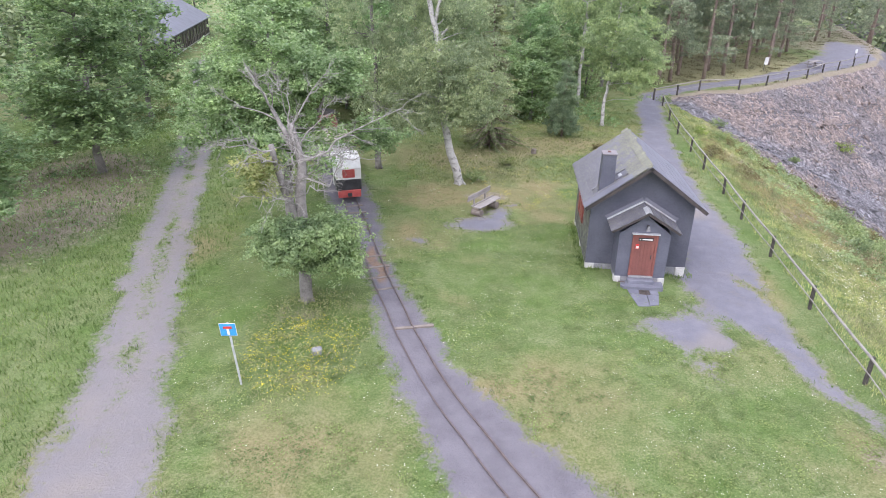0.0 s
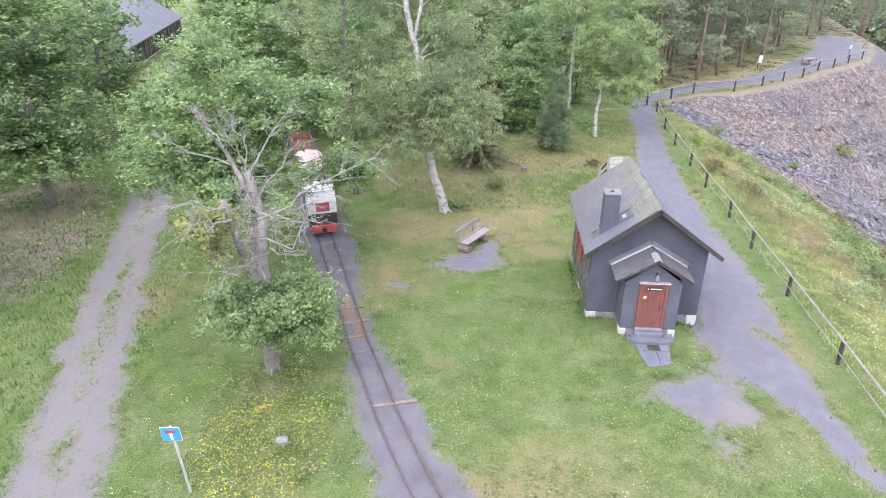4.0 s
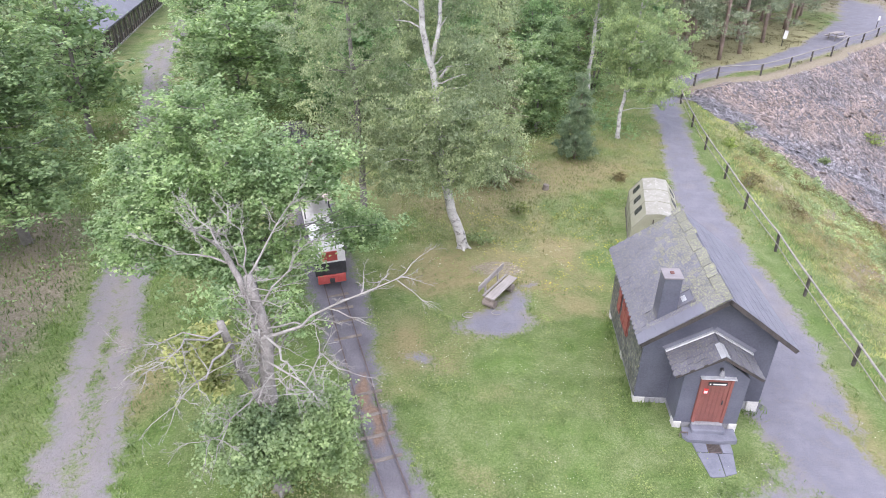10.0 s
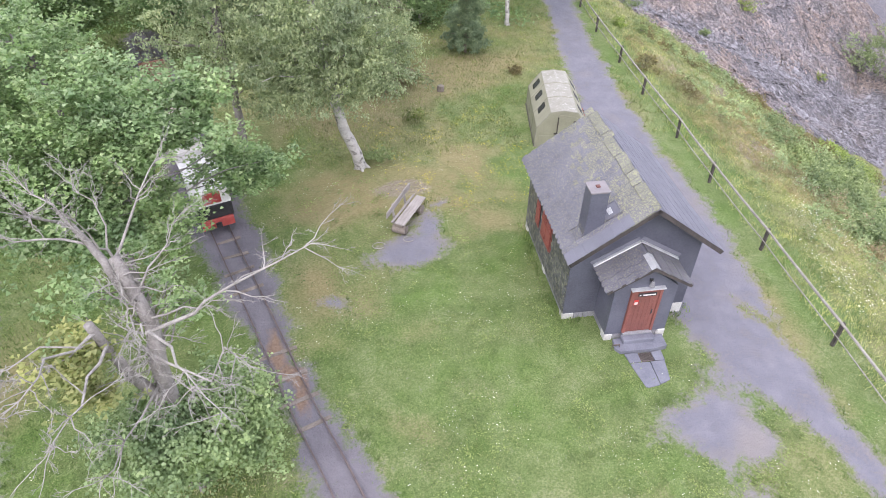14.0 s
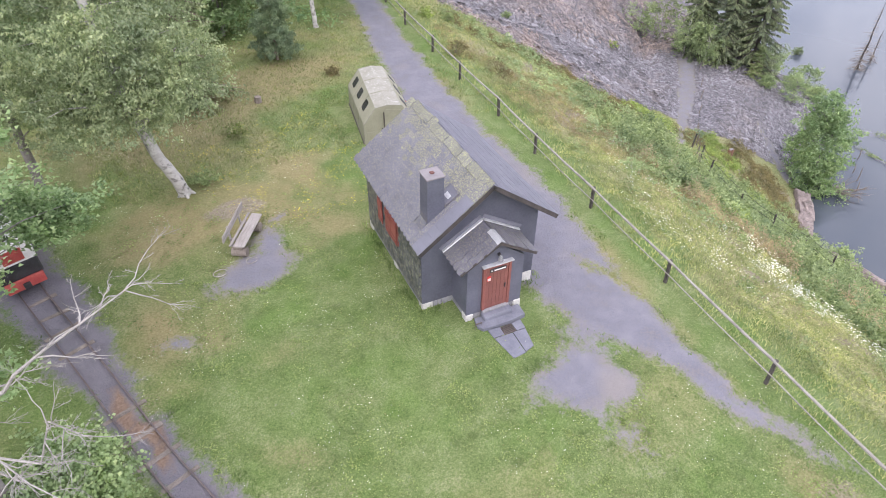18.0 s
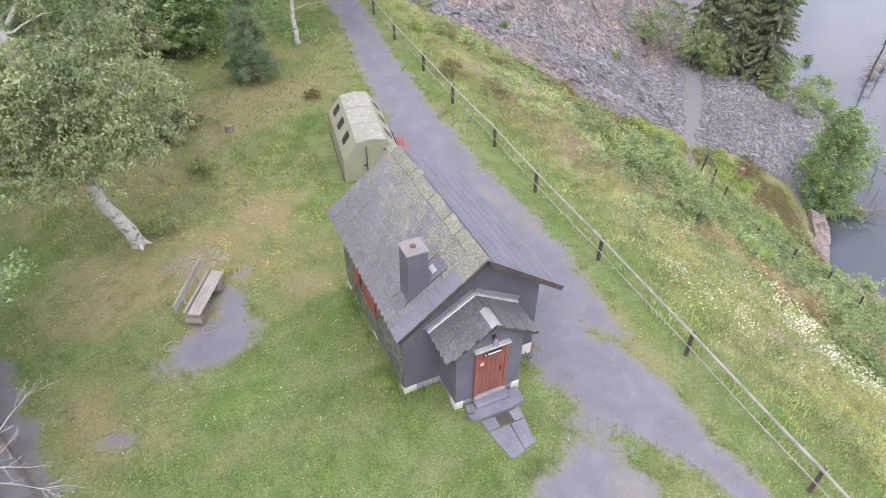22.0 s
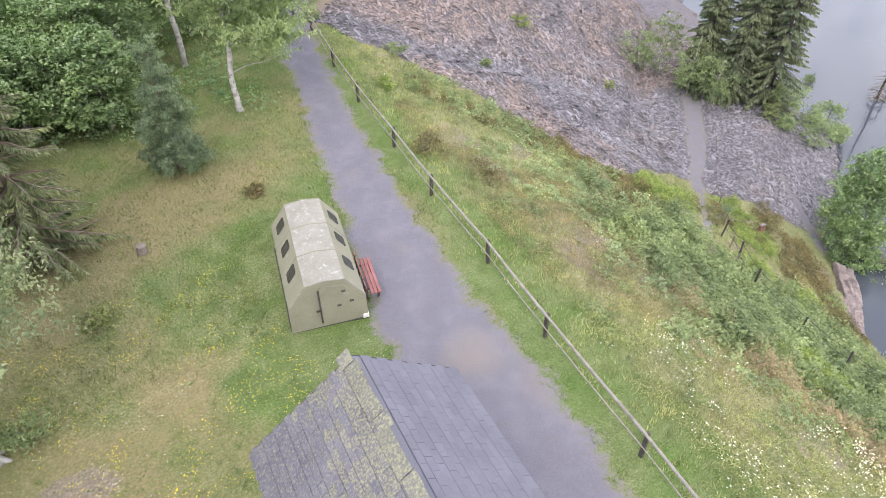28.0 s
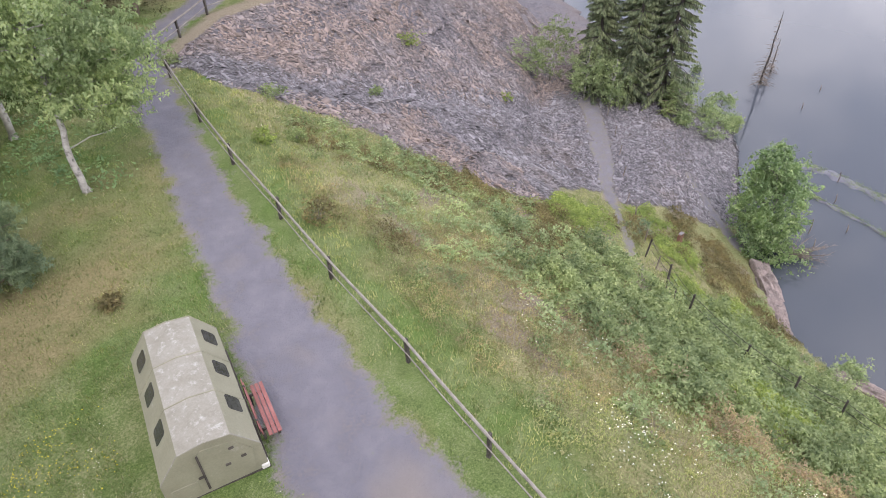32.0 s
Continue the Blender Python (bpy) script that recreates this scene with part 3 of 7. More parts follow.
def masks(x, y):
    z, d1, d2, z1, z2 = slopes(x, y)
    out = np.minimum(d1, d2)
    x, y = x + 0.16 * waves(x, y, 3.4, 71) + 0.16 * waves(x, y, 1.5, 72), y + 0.20 * waves(x, y, 3.6, 73) + 0.16 * waves(x, y, 1.6, 74)
    road = band(ROAD, x, y, 1.0)
    rd = np.abs(along([p[:2] for p in ROAD], x, y)[0])
    strip = np.clip(1.15 - rd / 0.58, 0, 1) * np.clip((y - 7) / 12, 0, 1) * (0.48 + 0.25 * waves(x, y, 3, 75))
    way = np.maximum(band(WAY, x, y, 0.8), band(WAY_TAIL, x, y, 0.7))
    way = np.maximum.reduce([way, blob(x, y, 8.25, 18.35, 1.45, 0.75, 0.12), blob(x, y, 8.75, 17.5, 0.75, 0.85, 0.2), blob(x, y, 7.95, 17.6, 0.75, 0.6, 0.2)])
    way = np.maximum(way, 0.62 * blob(x, y, 7.95, 16.1, 0.4, 0.95, 0.15))
    way = np.maximum(way, 0.72 * blob(x, y, 9.5, 19.5, 0.85, 0.9, -0.2))
    way = way - 0.75 * blob(x, y, 11.85, 21.2, 0.22, 1.0, 0.15, 0.4) - 0.6 * blob(x, y, 10.4, 17.4, 0.35, 0.9, 0.2, 0.5)
    bed = band(BED, x, y, 0.8)
    seat = np.maximum.reduce([blob(x, y, 1.75, 26.95, 1.4, 0.85, 0.25), blob(x, y, 2.65, 28.1, 0.55, 1.15, -0.15), blob(x, y, -1.15, 24.95, 0.5, 0.28, -0.4, 0.5)])
    seat = np.maximum(seat, 0.8 * blob(x, y, 3.5, 29.5, 0.35, 0.28, 0.3, 0.5))
    stair = band(STAIR, x, y, 0.6)
    stair = np.maximum(0.8 * stair, 0.9 * band([(50.3, 39.7, 0.35), (48.5, 36.3, 0.5), (47.0, 33.5, 0.6)], x, y, 0.6))
    gravel = np.maximum.reduce([road - strip, way, bed, seat, stair])
    sand = 0.62 * road + 0.75 * blob(x, y, 12.4, 29.3, 0.7, 0.75, 0.1, 0.9) + 0.55 * blob(x, y, 13.5, 27.2, 0.35, 2.0, 0.1, 0.8) + 0.45 * blob(x, y, 9.0, 17.0, 1.2, 0.8, 0.1, 1.0) + 0.4 * np.clip(waves(x, y, 3, 77) - 0.3, 0, 1) + 0.5 * blob(x, y, 10.4, 15.0, 0.9, 0.7)
    ds = along(SCREE, x, y)[0]
    scree = np.clip(0.5 - ds / 1.6, 0, 1) * np.clip(out / 0.8, 0, 1)
    scree = np.maximum(scree, 0.38 * np.clip(0.5 + (1 - np.hypot((x - 22) / 6, (y - 39) / 6)), 0, 1) * (waves(x, y, 5, 21) > 0.35))
    scree = scree * (1 - np.clip(stair * 1.5 - 0.4, 0, 1))
    dry = 0.42 + 0.33 * waves(x, y, 9, 31) + 0.15 * waves(x, y, 3, 32)
    dry += 0.45 * blob(x, y, 8.5, 40.5, 4.5, 2.4, 0.2, 2) + 0.4 * blob(x, y, 2, 30.6, 4, 1.6, 0, 1.6) + 0.35 * blob(x, y, 11.3, 12.2, 1.5, 1.2, 0, 1.2) + 0.4 * blob(x, y, -3.6, 11.6, 2.2, 1.3, 0, 1.3)
    dry += 0.12 * np.clip(1 - np.abs(rd - 1.7) / 0.8, 0, 1) * (y < 40)
    dry -= 0.5 * blob(x, y, 4.5, 22.5, 5, 4.5, 0, 3) + 0.35 * blob(x, y, 9, 36.3, 3.2, 2.2, 0, 1.5)
    dry += np.clip(out / 2.0, 0, 1) * np.clip(1 - (out - 9) / 5, 0, 1) * (0.18 + 0.25 * waves(x, y, 7, 36))
    wild = np.clip((out - 0.9) / 2.0, 0, 0.6) + 0.7 * blob(x, y, 31, 77, 14, 11, 0.6, 4) + 0.25 * blob(x, y, -18, 28, 6, 20, 0.3, 5) + 0.35 * blob(x, y, 4, 36, 8, 5, 0, 3) + 0.3 * (y > 50)
    bare = 0.55 * blob(x, y, 2, 30.7, 1.6, 0.6, 0.1, 0.6) + 0.5 * blob(x, y, -4.9, 18.6, 1.3, 0.9, 0, 0.8) + 0.75 * blob(x, y, -19, 30, 4.5, 9, 0.2, 3) + 0.6 * blob(x, y, 11.2, 12.0, 0.9, 0.7)
    bare += 1.0 * np.clip(1.2 - np.abs(d2 - 0.4) / 1.7, 0, 1) * (x > 18) * (y > 54) + 0.35 * blob(x, y, 31, 78, 14, 11, 0.6, 5) * (0.8 + 0.4 * waves(x, y, 5, 37)) + 0.5 * blob(x, y, 0.6, 13.3, 0.4, 3.5, 0.5, 0.6) + 0.5 * np.clip(out / 3, 0, 1) * np.clip(waves(x, y, 5, 41) + 0.25, 0, 1) * 1.3
    bare += 0.75 * blob(x, y, 21.5, 32.6, 0.9, 1.8, 0.3, 1) + 0.7 * blob(x, y, 19.0, 31.2, 0.7, 1.6, 0.2, 0.9) + 0.6 * blob(x, y, 19.9, 40.4, 1.0, 1.6, 0.2, 1) + 0.5 * blob(x, y, 17.4, 27.6, 0.5, 1.2, 0.2, 0.8)
    dry += 0.25 * blob(x, y, 3.0, 35.5, 5.5, 8.0, 0, 4) * (0.9 + 0.5 * waves(x, y, 4, 38)) + 0.45 * blob(x, y, 1.5, 37.5, 2.2, 2.0, 0, 1.6) + 0.35 * blob(x, y, 9.5, 44.5, 3.0, 2.2, 0, 2)
    bare += 0.55 * np.clip(band([(p[0], p[1], p[2] + 0.35) for p in BED], x, y, 1.0) - bed, 0, 1) * (1 + waves(x, y, 2, 76))
    dry -= 0.5 * blob(x, y, -7.4, 19, 1.8, 7, 0.15, 1.5) + 0.45 * blob(x, y, 8.3, 37.6, 2.6, 1.5, 0, 1.5) + 0.3 * blob(x, y, 7.0, 16.0, 1.2, 1.0, 0, 1)
    for cx, cy, rx, ry, f in ((4.4, 27.4, 1.0, 0.45, 0.45), (5.8, 32.6, 1.3, 0.9, 0.5), (6.1, 41.6, 3.0, 0.9, 0.45), (9.8, 41.8, 2.2, 1.2, 0.4), (1.2, 23.0, 0.9, 0.5, 0.35), (0.6, 20.3, 0.9, 0.5, 0.3), (7.8, 15.7, 1.2, 0.7, 0.4), (1.2, 14.8, 1.6, 0.8, 0.4), (-1.8, 25.6, 0.7, 1.2, 0.4), (-0.3, 29.9, 1.1, 0.6, 0.5)):
        dry = dry + f * blob(x, y, cx, cy, rx, ry, 0.2, 1.0)
    dry -= 0.5 * blob(x, y, 7.6, 33.6, 1.8, 3.6, 0.1, 1.6)
    dry -= 0.4 * np.clip((-9.5 - x) / 2, 0, 1) * (y < 45)
    bare += 0.6 * blob(x, y, 2.4, 30.8, 0.85, 0.45, -0.3, 0.5) + 0.4 * blob(x, y, 5.4, 32.3, 0.5, 0.7, 0.2, 0.5)
    dry -= 0.55 * np.clip(1.2 - np.abs(d1 + 0.5) / 1.1, 0, 1) * (y < 50)
    bare += 0.6 * blob(x, y, 62, 104, 18, 24, 0.3, 6) * (out < 0)
    rust = band([(-2.3, 21.0, 0.16), (-2.75, 22.6, 0.26), (-3.15, 24.2, 0.12)], x, y, 0.5)
    way = np.maximum(way, stair)
    return {"gravel": gravel, "sand": np.clip(sand, 0, 1), "scree": scree, "dry": dry, "wild": wild, "bare": bare, "rust": rust, "ballast": bed}, road, way, bed, scree


def steps(*runs):
    out = [np.array([runs[0][0]])]
    for a, b, s in runs:
        out.append(np.linspace(a, b, max(1, round((b - a) / s)) + 1)[1:])
    return np.concatenate(out)


gx = steps((-800, -60, 74), (-60, -26, 2), (-26, 20, 0.25), (20, 60, 0.5), (60, 130, 2.5), (130, 290, 10), (290, 900, 60))
gy = steps((-800, -80, 72), (-80, -10, 5), (-10, 4, 1), (4, 58, 0.25), (58, 84, 0.5), (84, 180, 3), (180, 300, 10), (300, 900, 60))
GX, GY = np.meshgrid(gx, gy)
GZ = height(GX, GY)
LAYERS, M_ROAD, M_WAY, M_BED, M_SCR = masks(GX, GY)
nx, ny = len(gx), len(gy)
idx = np.arange(nx * ny).reshape(ny, nx)
quads = np.stack([idx[:-1, :-1], idx[:-1, 1:], idx[1:, 1:], idx[1:, :-1]], -1).reshape(-1, 4)


def face_mean(a):
    return ((a[:-1, :-1] + a[:-1, 1:] + a[1:, 1:] + a[1:, :-1]) / 4).reshape(-1)


zone = np.zeros(len(quads), int)
for code, layer in ((4, M_SCR), (3, M_BED), (2, M_WAY), (1, M_ROAD)):
    zone[face_mean(layer) > 0.5] = code
PLACES = np.stack([GX.ravel(), GY.ravel(), GZ.ravel()], 1)
for code, (nm, lab, cat) in enumerate((
        ("ground", "green mown lawn and rough grass with dry patches", "ground"),
        ("road", "pale gravel track with a grassy middle strip", "road"),
        ("pavement_path", "grey slate-gravel footpath with worn grassy edges", "path"),
        ("ground_track_bed", "grey slate ballast under the narrow railway", "track bed"),
        ("ground_scree", "steep bank of loose grey slate waste", "scree slope"))):
    q = quads[zone == code]
    used, inv = np.unique(q, return_inverse=True)
    me = np_mesh(nm, PLACES[used], inv.reshape(-1, 4))
    for key, layer in LAYERS.items():
        at = me.attributes.new(key, "FLOAT", "POINT")
        at.data.foreach_set("value", layer.ravel()[used].astype(np.float32))
    me.shade_smooth()
    tagged(link_mesh(nm, me, M_TERRAIN), lab, cat, kind="structure")

# quarry lake
m_water, nt, wb = nodes_of("lake_water")
wb.inputs["Base Color"].default_value = (0.060, 0.070, 0.086, 1)
wb.inputs["Roughness"].default_value = 0.02
wb.inputs["IOR"].default_value = 1.42
n_bump(nt, wb, n_noise(nt, 1.2, 3), 0.03, 0.02)
bm = bmesh.new()
for p in ((24, -200), (700, -200), (700, 500), (24, 500)):
    bm.verts.new((p[0], p[1], WATER))
bm.faces.new(bm.verts)
tagged(part("water", bm, m_water), "still grey-green quarry lake mirroring a cloudy sky", "lake", kind="structure")

# ---- slate house ----
HOUSE = pose(7.56, 21.95, 0.0, 0, 0, -6.56)
house = thing("house", HOUSE, "small slate-clad house with mossy slate gable roof and red door", "house")
WL, WF, WB, EAVE, RIDGE = 1.95, 0.46, 5.25, 2.74, 4.53
PITCH = math.atan2(RIDGE - 2.84, 2.3)


def gable(x0, x1, y, z0, ze, zr, thick):
    return prism([(x0, z0), (x1, z0), (x1, ze), ((x0 + x1) / 2, zr), (x0, ze)], y, y + thick)


part("front_wall", gable(-WL, WL, WF, 0.28, EAVE + 0.12, RIDGE - 0.12, 0.16), M_SLATE_WALL, house, "smooth blue-grey slate cladding")
part("back_wall", gable(-WL, WL, WB - 0.16, 0.28, EAVE + 0.12, RIDGE - 0.12, 0.16), M_SLATE_WALL, house)
for sx, nm in ((-1, "side_wall"), (1, "side_wall")):
    bm = bmesh.new()
    xo, xi = sx * WL, sx * (WL - 0.16)
    a, b = min(xo, xi), max(xo, xi)
    if sx < 0:
        y0, y1 = 2.35, 3.3
        for yy0, yy1, zz0, zz1 in ((WF + 0.16, y0, 0.28, EAVE + 0.1), (y1, WB - 0.16, 0.28, EAVE + 0.1), (y0, y1, 0.28, 1.25), (y0, y1, 2.12, EAVE + 0.1)):
            add_box(bm, a, b, yy0, yy1, zz0, zz1)
    else:
        add_box(bm, a, b, WF + 0.16, WB - 0.16, 0.28, EAVE + 0.1)
    part(nm, bm, M_SLATE_WALL, house)
# plinth with whitewashed corner stones
part("plinth", box(-WL + 0.04, WL - 0.04, WF + 0.04, WB - 0.04, -0.3, 0.28), M_GREY_STONE, house, "rough grey stone plinth")
for x, y in ((-WL, WF), (WL - 0.34, WF), (-WL, WB - 0.3), (WL - 0.34, WB - 0.3), (-WL, 2.6)):
    part("corner_stone", box(x - 0.01, x + 0.35, y - 0.012, y + 0.3, -0.25, 0.285, bevel=0.02), M_PLASTER, house, "whitewashed corner stone")
for k in range(4):
    part("foundation_stone", box(-WL + 0.36 + 0.15 * k, -WL + 0.5 + 0.15 * k, WF + 0.0, WF + 0.06, 0.02 + 0.02 * (k % 2), 0.27, bevel=0.015), M_GREY_STONE, house)
# side window behind closed red shutters
window = part("window", box(-WL - 0.01, -WL + 0.1, 2.36, 3.29, 1.26, 2.11), M_GLASS, house, "small dark window behind closed shutters")
for y0, y1 in ((2.30, 2.36), (3.29, 3.35)):
    part("window_frame", box(-WL - 0.035, -WL + 0.05, y0, y1, 1.2, 2.17), M_REDFRAME, window)
for z0, z1 in ((1.2, 1.26), (2.11, 2.17)):
    part("window_frame", box(-WL - 0.034, -WL + 0.05, 2.36, 3.29, z0, z1), M_REDFRAME, window)
for y0, y1 in ((2.34, 2.815), (2.835, 3.31), (3.62, 4.02)):
    sh = part("shutter", box(-WL - 0.075, -WL - 0.045, y0, y1, 1.22, 2.14), M_REDSHUT, house, "faded red wooden shutter")
    for z in (1.38, 1.95):
        part("batten", box(-WL - 0.095, -WL - 0.074, y0 + 0.03, y1 - 0.03, z - 0.05, z + 0.05), M_REDSHUT, sh)
# main roof: boarding, verge boards, slates
L0, L1, HALF = -0.14, 5.46, 2.28
SL = math.hypot(HALF, RIDGE - 2.84)


def roof_frame(side, ridge_z, half, drop, y=0.0):
    """Axes of a roof slope: x along the eave, y up the slope, z outward; the origin at the eave."""
    up = Vector((-side * half, 0, drop)).normalized()
    ac = Vector((0, 1, 0))
    nr = ac.cross(up) if side > 0 else up.cross(ac)
    nr = nr if nr.z > 0 else -nr
    m = Matrix((ac, up, nr)).transposed().to_4x4()
    m.translation = Vector((side * half, y, ridge_z - drop))
    return m


FR_L, FR_R = roof_frame(-1, RIDGE, HALF, RIDGE - 2.84), roof_frame(1, RIDGE, HALF, RIDGE - 2.84)
for fr in (FR_L, FR_R):
    part("roof_deck", box(L0 + 0.02, L1 - 0.02, 0.01, SL - 0.005, -0.07, -0.004, fr), M_SLATE_PLAIN, house)
    part("verge_board", box(L0 - 0.005, L0 + 0.02, 0.0, SL, -0.13, 0.0, fr), M_TAR, house, "dark verge board under the slates")
    part("verge_board", box(L1 - 0.02, L1 + 0.005, 0.0, SL, -0.13, 0.0, fr), M_TAR, house)


def slate_mesh(name, w, l, t, cut=0.28, rough=0.0, seed=0):
    """One slate with a clipped corner, lying on its slope."""
    r = random.Random(seed)
    c = cut * w
    outline = [(0, 0), (w - c, -0.01 * rough), (w, c), (w, l), (0, l)]
    outline = [(x + r.uniform(-1, 1) * 0.008 * rough, y + r.uniform(-1, 1) * 0.008 * rough) for x, y in outline]
    bm = bmesh.new()
    add_prism(bm, outline, 0, t, "z")
    me = bpy.data.meshes.new(name)
    bm.normal_update()
    bm.to_mesh(me)
    bm.free()
    return me


SW, SE = 0.235, 0.155
kinds = [slate_mesh("slate", SW - 0.005, 0.235, 0.008, 0.45, 0.5, k) for k in range(4)]
kinds_moss = [k.copy() for k in kinds]
for k in kinds:
    k.materials.append(M_SLATE_ROOF)
for k in kinds_moss:
    k.materials.append(M_SLATE_MOSS)
rs = random.Random(5)
rows_up = int((SL - 0.12) / SE)
for r in range(rows_up):
    n = int((L1 - L0) / SW)
    for c in range(n + 1):
        x = L0 + c * SW - (0.5 * SW if r % 2 else 0) * 0.6
        y = r * SE - 0.02
        if x < L0 - 0.02 or x + SW > L1 + 0.03:
            x = min(max(x, L0 - 0.015), L1 + 0.015 - SW)
        high = r / rows_up
        mossy = rs.random() < max(0, high - 0.3) * 1.3 + 0.4 * (high > 0.5) * (c < 6)
        ob = new("slate", rs.choice(kinds_moss if mossy else kinds))
        ob.parent = house
        ob.matrix_local = FR_L @ pose(x, y, 0.004 + 0.005 * (r % 2), 2.6 + rs.uniform(-0.4, 0.4), 0, rs.uniform(-1.0, 1.0))
# the other slope, in straight courses
me = slate_mesh("slate", 0.292, 0.27, 0.007, 0.0, 0.0, 9)
me.materials.append(M_SLATE_PLAIN)
for r in range(int((SL - 0.05) / 0.2)):
    for c in range(int((L1 - L0) / 0.3) + 1):
        x = min(max(L0 + c * 0.3 - (0.15 if r % 2 else 0), L0 - 0.01), L1 - 0.29)
        ob = new("slate", me)
        ob.parent = house
        ob.matrix_local = FR_R @ pose(x, r * 0.2 - 0.02, 0.003 + 0.003 * (r % 2), 1.3, 0, rs.uniform(-0.6, 0.6))
# ridge course
for c in range(18):
    y = L0 + c * 0.318
    ob = part("ridge_slate", box(y, y + 0.335, SL - 0.27, SL + 0.05, 0.026, 0.040, FR_L @ pose(0, 0, 0.006 * (c % 2), 0, 0, rs.uniform(-1, 1))), M_RIDGE, house, "moss-grown ridge slate" if c == 0 else "")
# gable verge slates on the front edge
for c in range(9):
    part("verge_slate", box(L0 - 0.03, L0 + 0.44, c * 0.3, c * 0.3 + 0.298, 0.028, 0.040, FR_L @ pose(0, 0, 0, 1.0, 0, rs.uniform(-0.4, 0.4)), 0.003), M_SLATE_PLAIN if c < 7 else M_SLATE_MOSS, house)

# chimney clad in slate, with a swept foot
chim = part("chimney", prism([(-0.27, 2.9), (0.27, 2.9), (0.245, 4.76), (-0.245, 4.76)], 0.47, 0.98), M_SLATE_WALL, house, "slate-clad chimney")
chim.location.x = -1.47
part("chimney_cap", box(-0.28, 0.28, 0.44, 1.01, 4.76, 4.81, bevel=0.012), M_CAP, chim)
p = part("flue", box(-0.06, 0.06, 0.67, 0.79, 4.805, 4.85, bevel=0.015), M_PIPE, chim)
bm = bmesh.new()
zc = 2.84 + (HALF - 1.42) * math.tan(PITCH)
add_prism(bm, [(-1.86, 2.84 + (HALF - 1.86) * math.tan(PITCH)), (-1.70, 3.35), (-1.66, 3.75), (-1.62, 3.75), (-1.62, 3.0)], 0.49, 0.96)
part("flashing", bm, M_SLATE_ROOF, chim).location.x = 1.42
for yy, s in ((0.47, -1), (0.98, 1)):
    bm = bmesh.new()
    add_box(bm, -2.0, -0.75, min(yy, yy + s * 0.28), max(yy, yy + s * 0.28), -0.02, 0.0)
    vs = bm.verts[:]
    bmesh.ops.transform(bm, verts=vs, matrix=Matrix.Translation((-1.42, yy, zc + 0.06)) @ pose(0, 0, 0, s * -9, -math.degrees(PITCH), 0) @ Matrix.Translation((1.42, -yy, 0)))
    part("flashing", bm, M_SLATE_ROOF, chim).location.x = 1.42
# small glazed roof hatch behind the chimney
hatch = part("roof_hatch", box(0.52, 1.04, 1.44, 1.96, 0.016, 0.085, FR_L, 0.012), M_SLATE_PLAIN, house, "small framed roof hatch with a bright pane")
# glass pane: its white reflection is put into the colour, using pale zinc
part("pane", box(0.64, 0.90, 1.62, 1.76, 0.084, 0.096, FR_L, 0.004), M_ZINC, hatch, "bright metal pane")
for a, b, c, d in ((0.50, 1.06, 1.42, 1.46), (0.50, 1.06, 1.94, 1.98), (0.50, 0.54, 1.46, 1.94), (1.02, 1.06, 1.46, 1.94)):
    part("kerb", box(a, b, c, d, 0.012, 0.110, FR_L, 0.006), M_SLATE_ROOF, hatch)

# slates of the weathered side wall
bm = box(-0.024, 0.0, 0, 0.192, 0, 0.21, bevel=0)
wall_slate = bpy.data.meshes.new("wall_slate")
bm.to_mesh(wall_slate)
bm.free()
wall_slate.materials.append(M_SLATE_SIDE)
for r in range(12):
    for c in range(24):
        y = WF + 0.03 + c * 0.2 + (0.1 if r % 2 else 0)
        z = 0.30 + r * 0.195
        if y + 0.19 > WB or ((2.2 < y + 0.1 < 3.45 or 3.56 < y + 0.1 < 4.1) and 1.1 < z + 0.1 < 2.24):
            continue
        ob = new("wall_slate", wall_slate)
        ob.parent = house
        ob.matrix_local = pose(-WL - 0.002 - 0.006 * rs.random(), y, z, 0, rs.uniform(0.5, 2.0), 0)

# porch
porch = part("porch", gable(-0.93, 0.95, -0.52, 0.24, 2.05, 2.78, 0.14), M_SLATE_WALL, house, "gabled slate-clad porch")
for xa, xb in ((-0.93, -0.79), (0.81, 0.95)):
    part("porch_side", box(xa, xb, -0.38, WF, 0.24, 2.1), M_SLATE_WALL, porch)
part("porch_plinth", box(-0.9, 0.92, -0.49, WF + 0.03, -0.25, 0.24), M_GREY_STONE, porch)
for x in (-0.95, 0.72):
    part("corner_stone", box(x, x + 0.25, -0.545, -0.25, -0.2, 0.25, bevel=0.02), M_PLASTER, porch, "whitewashed corner stone")
PR, PH, PD, PY0, PY1 = 2.97, 1.27, 0.78, -0.72, WF + 0.02
FP = {s: roof_frame(s, PR, PH, PD) for s in (-1, 1)}
PSL = math.hypot(PH, PD)
pk = [slate_mesh("slate", 0.235, 0.27, 0.014, 0.35, 1.2, 20 + k) for k in range(3)]
for k in pk:
    k.materials.append(M_SLATE_ROOF)
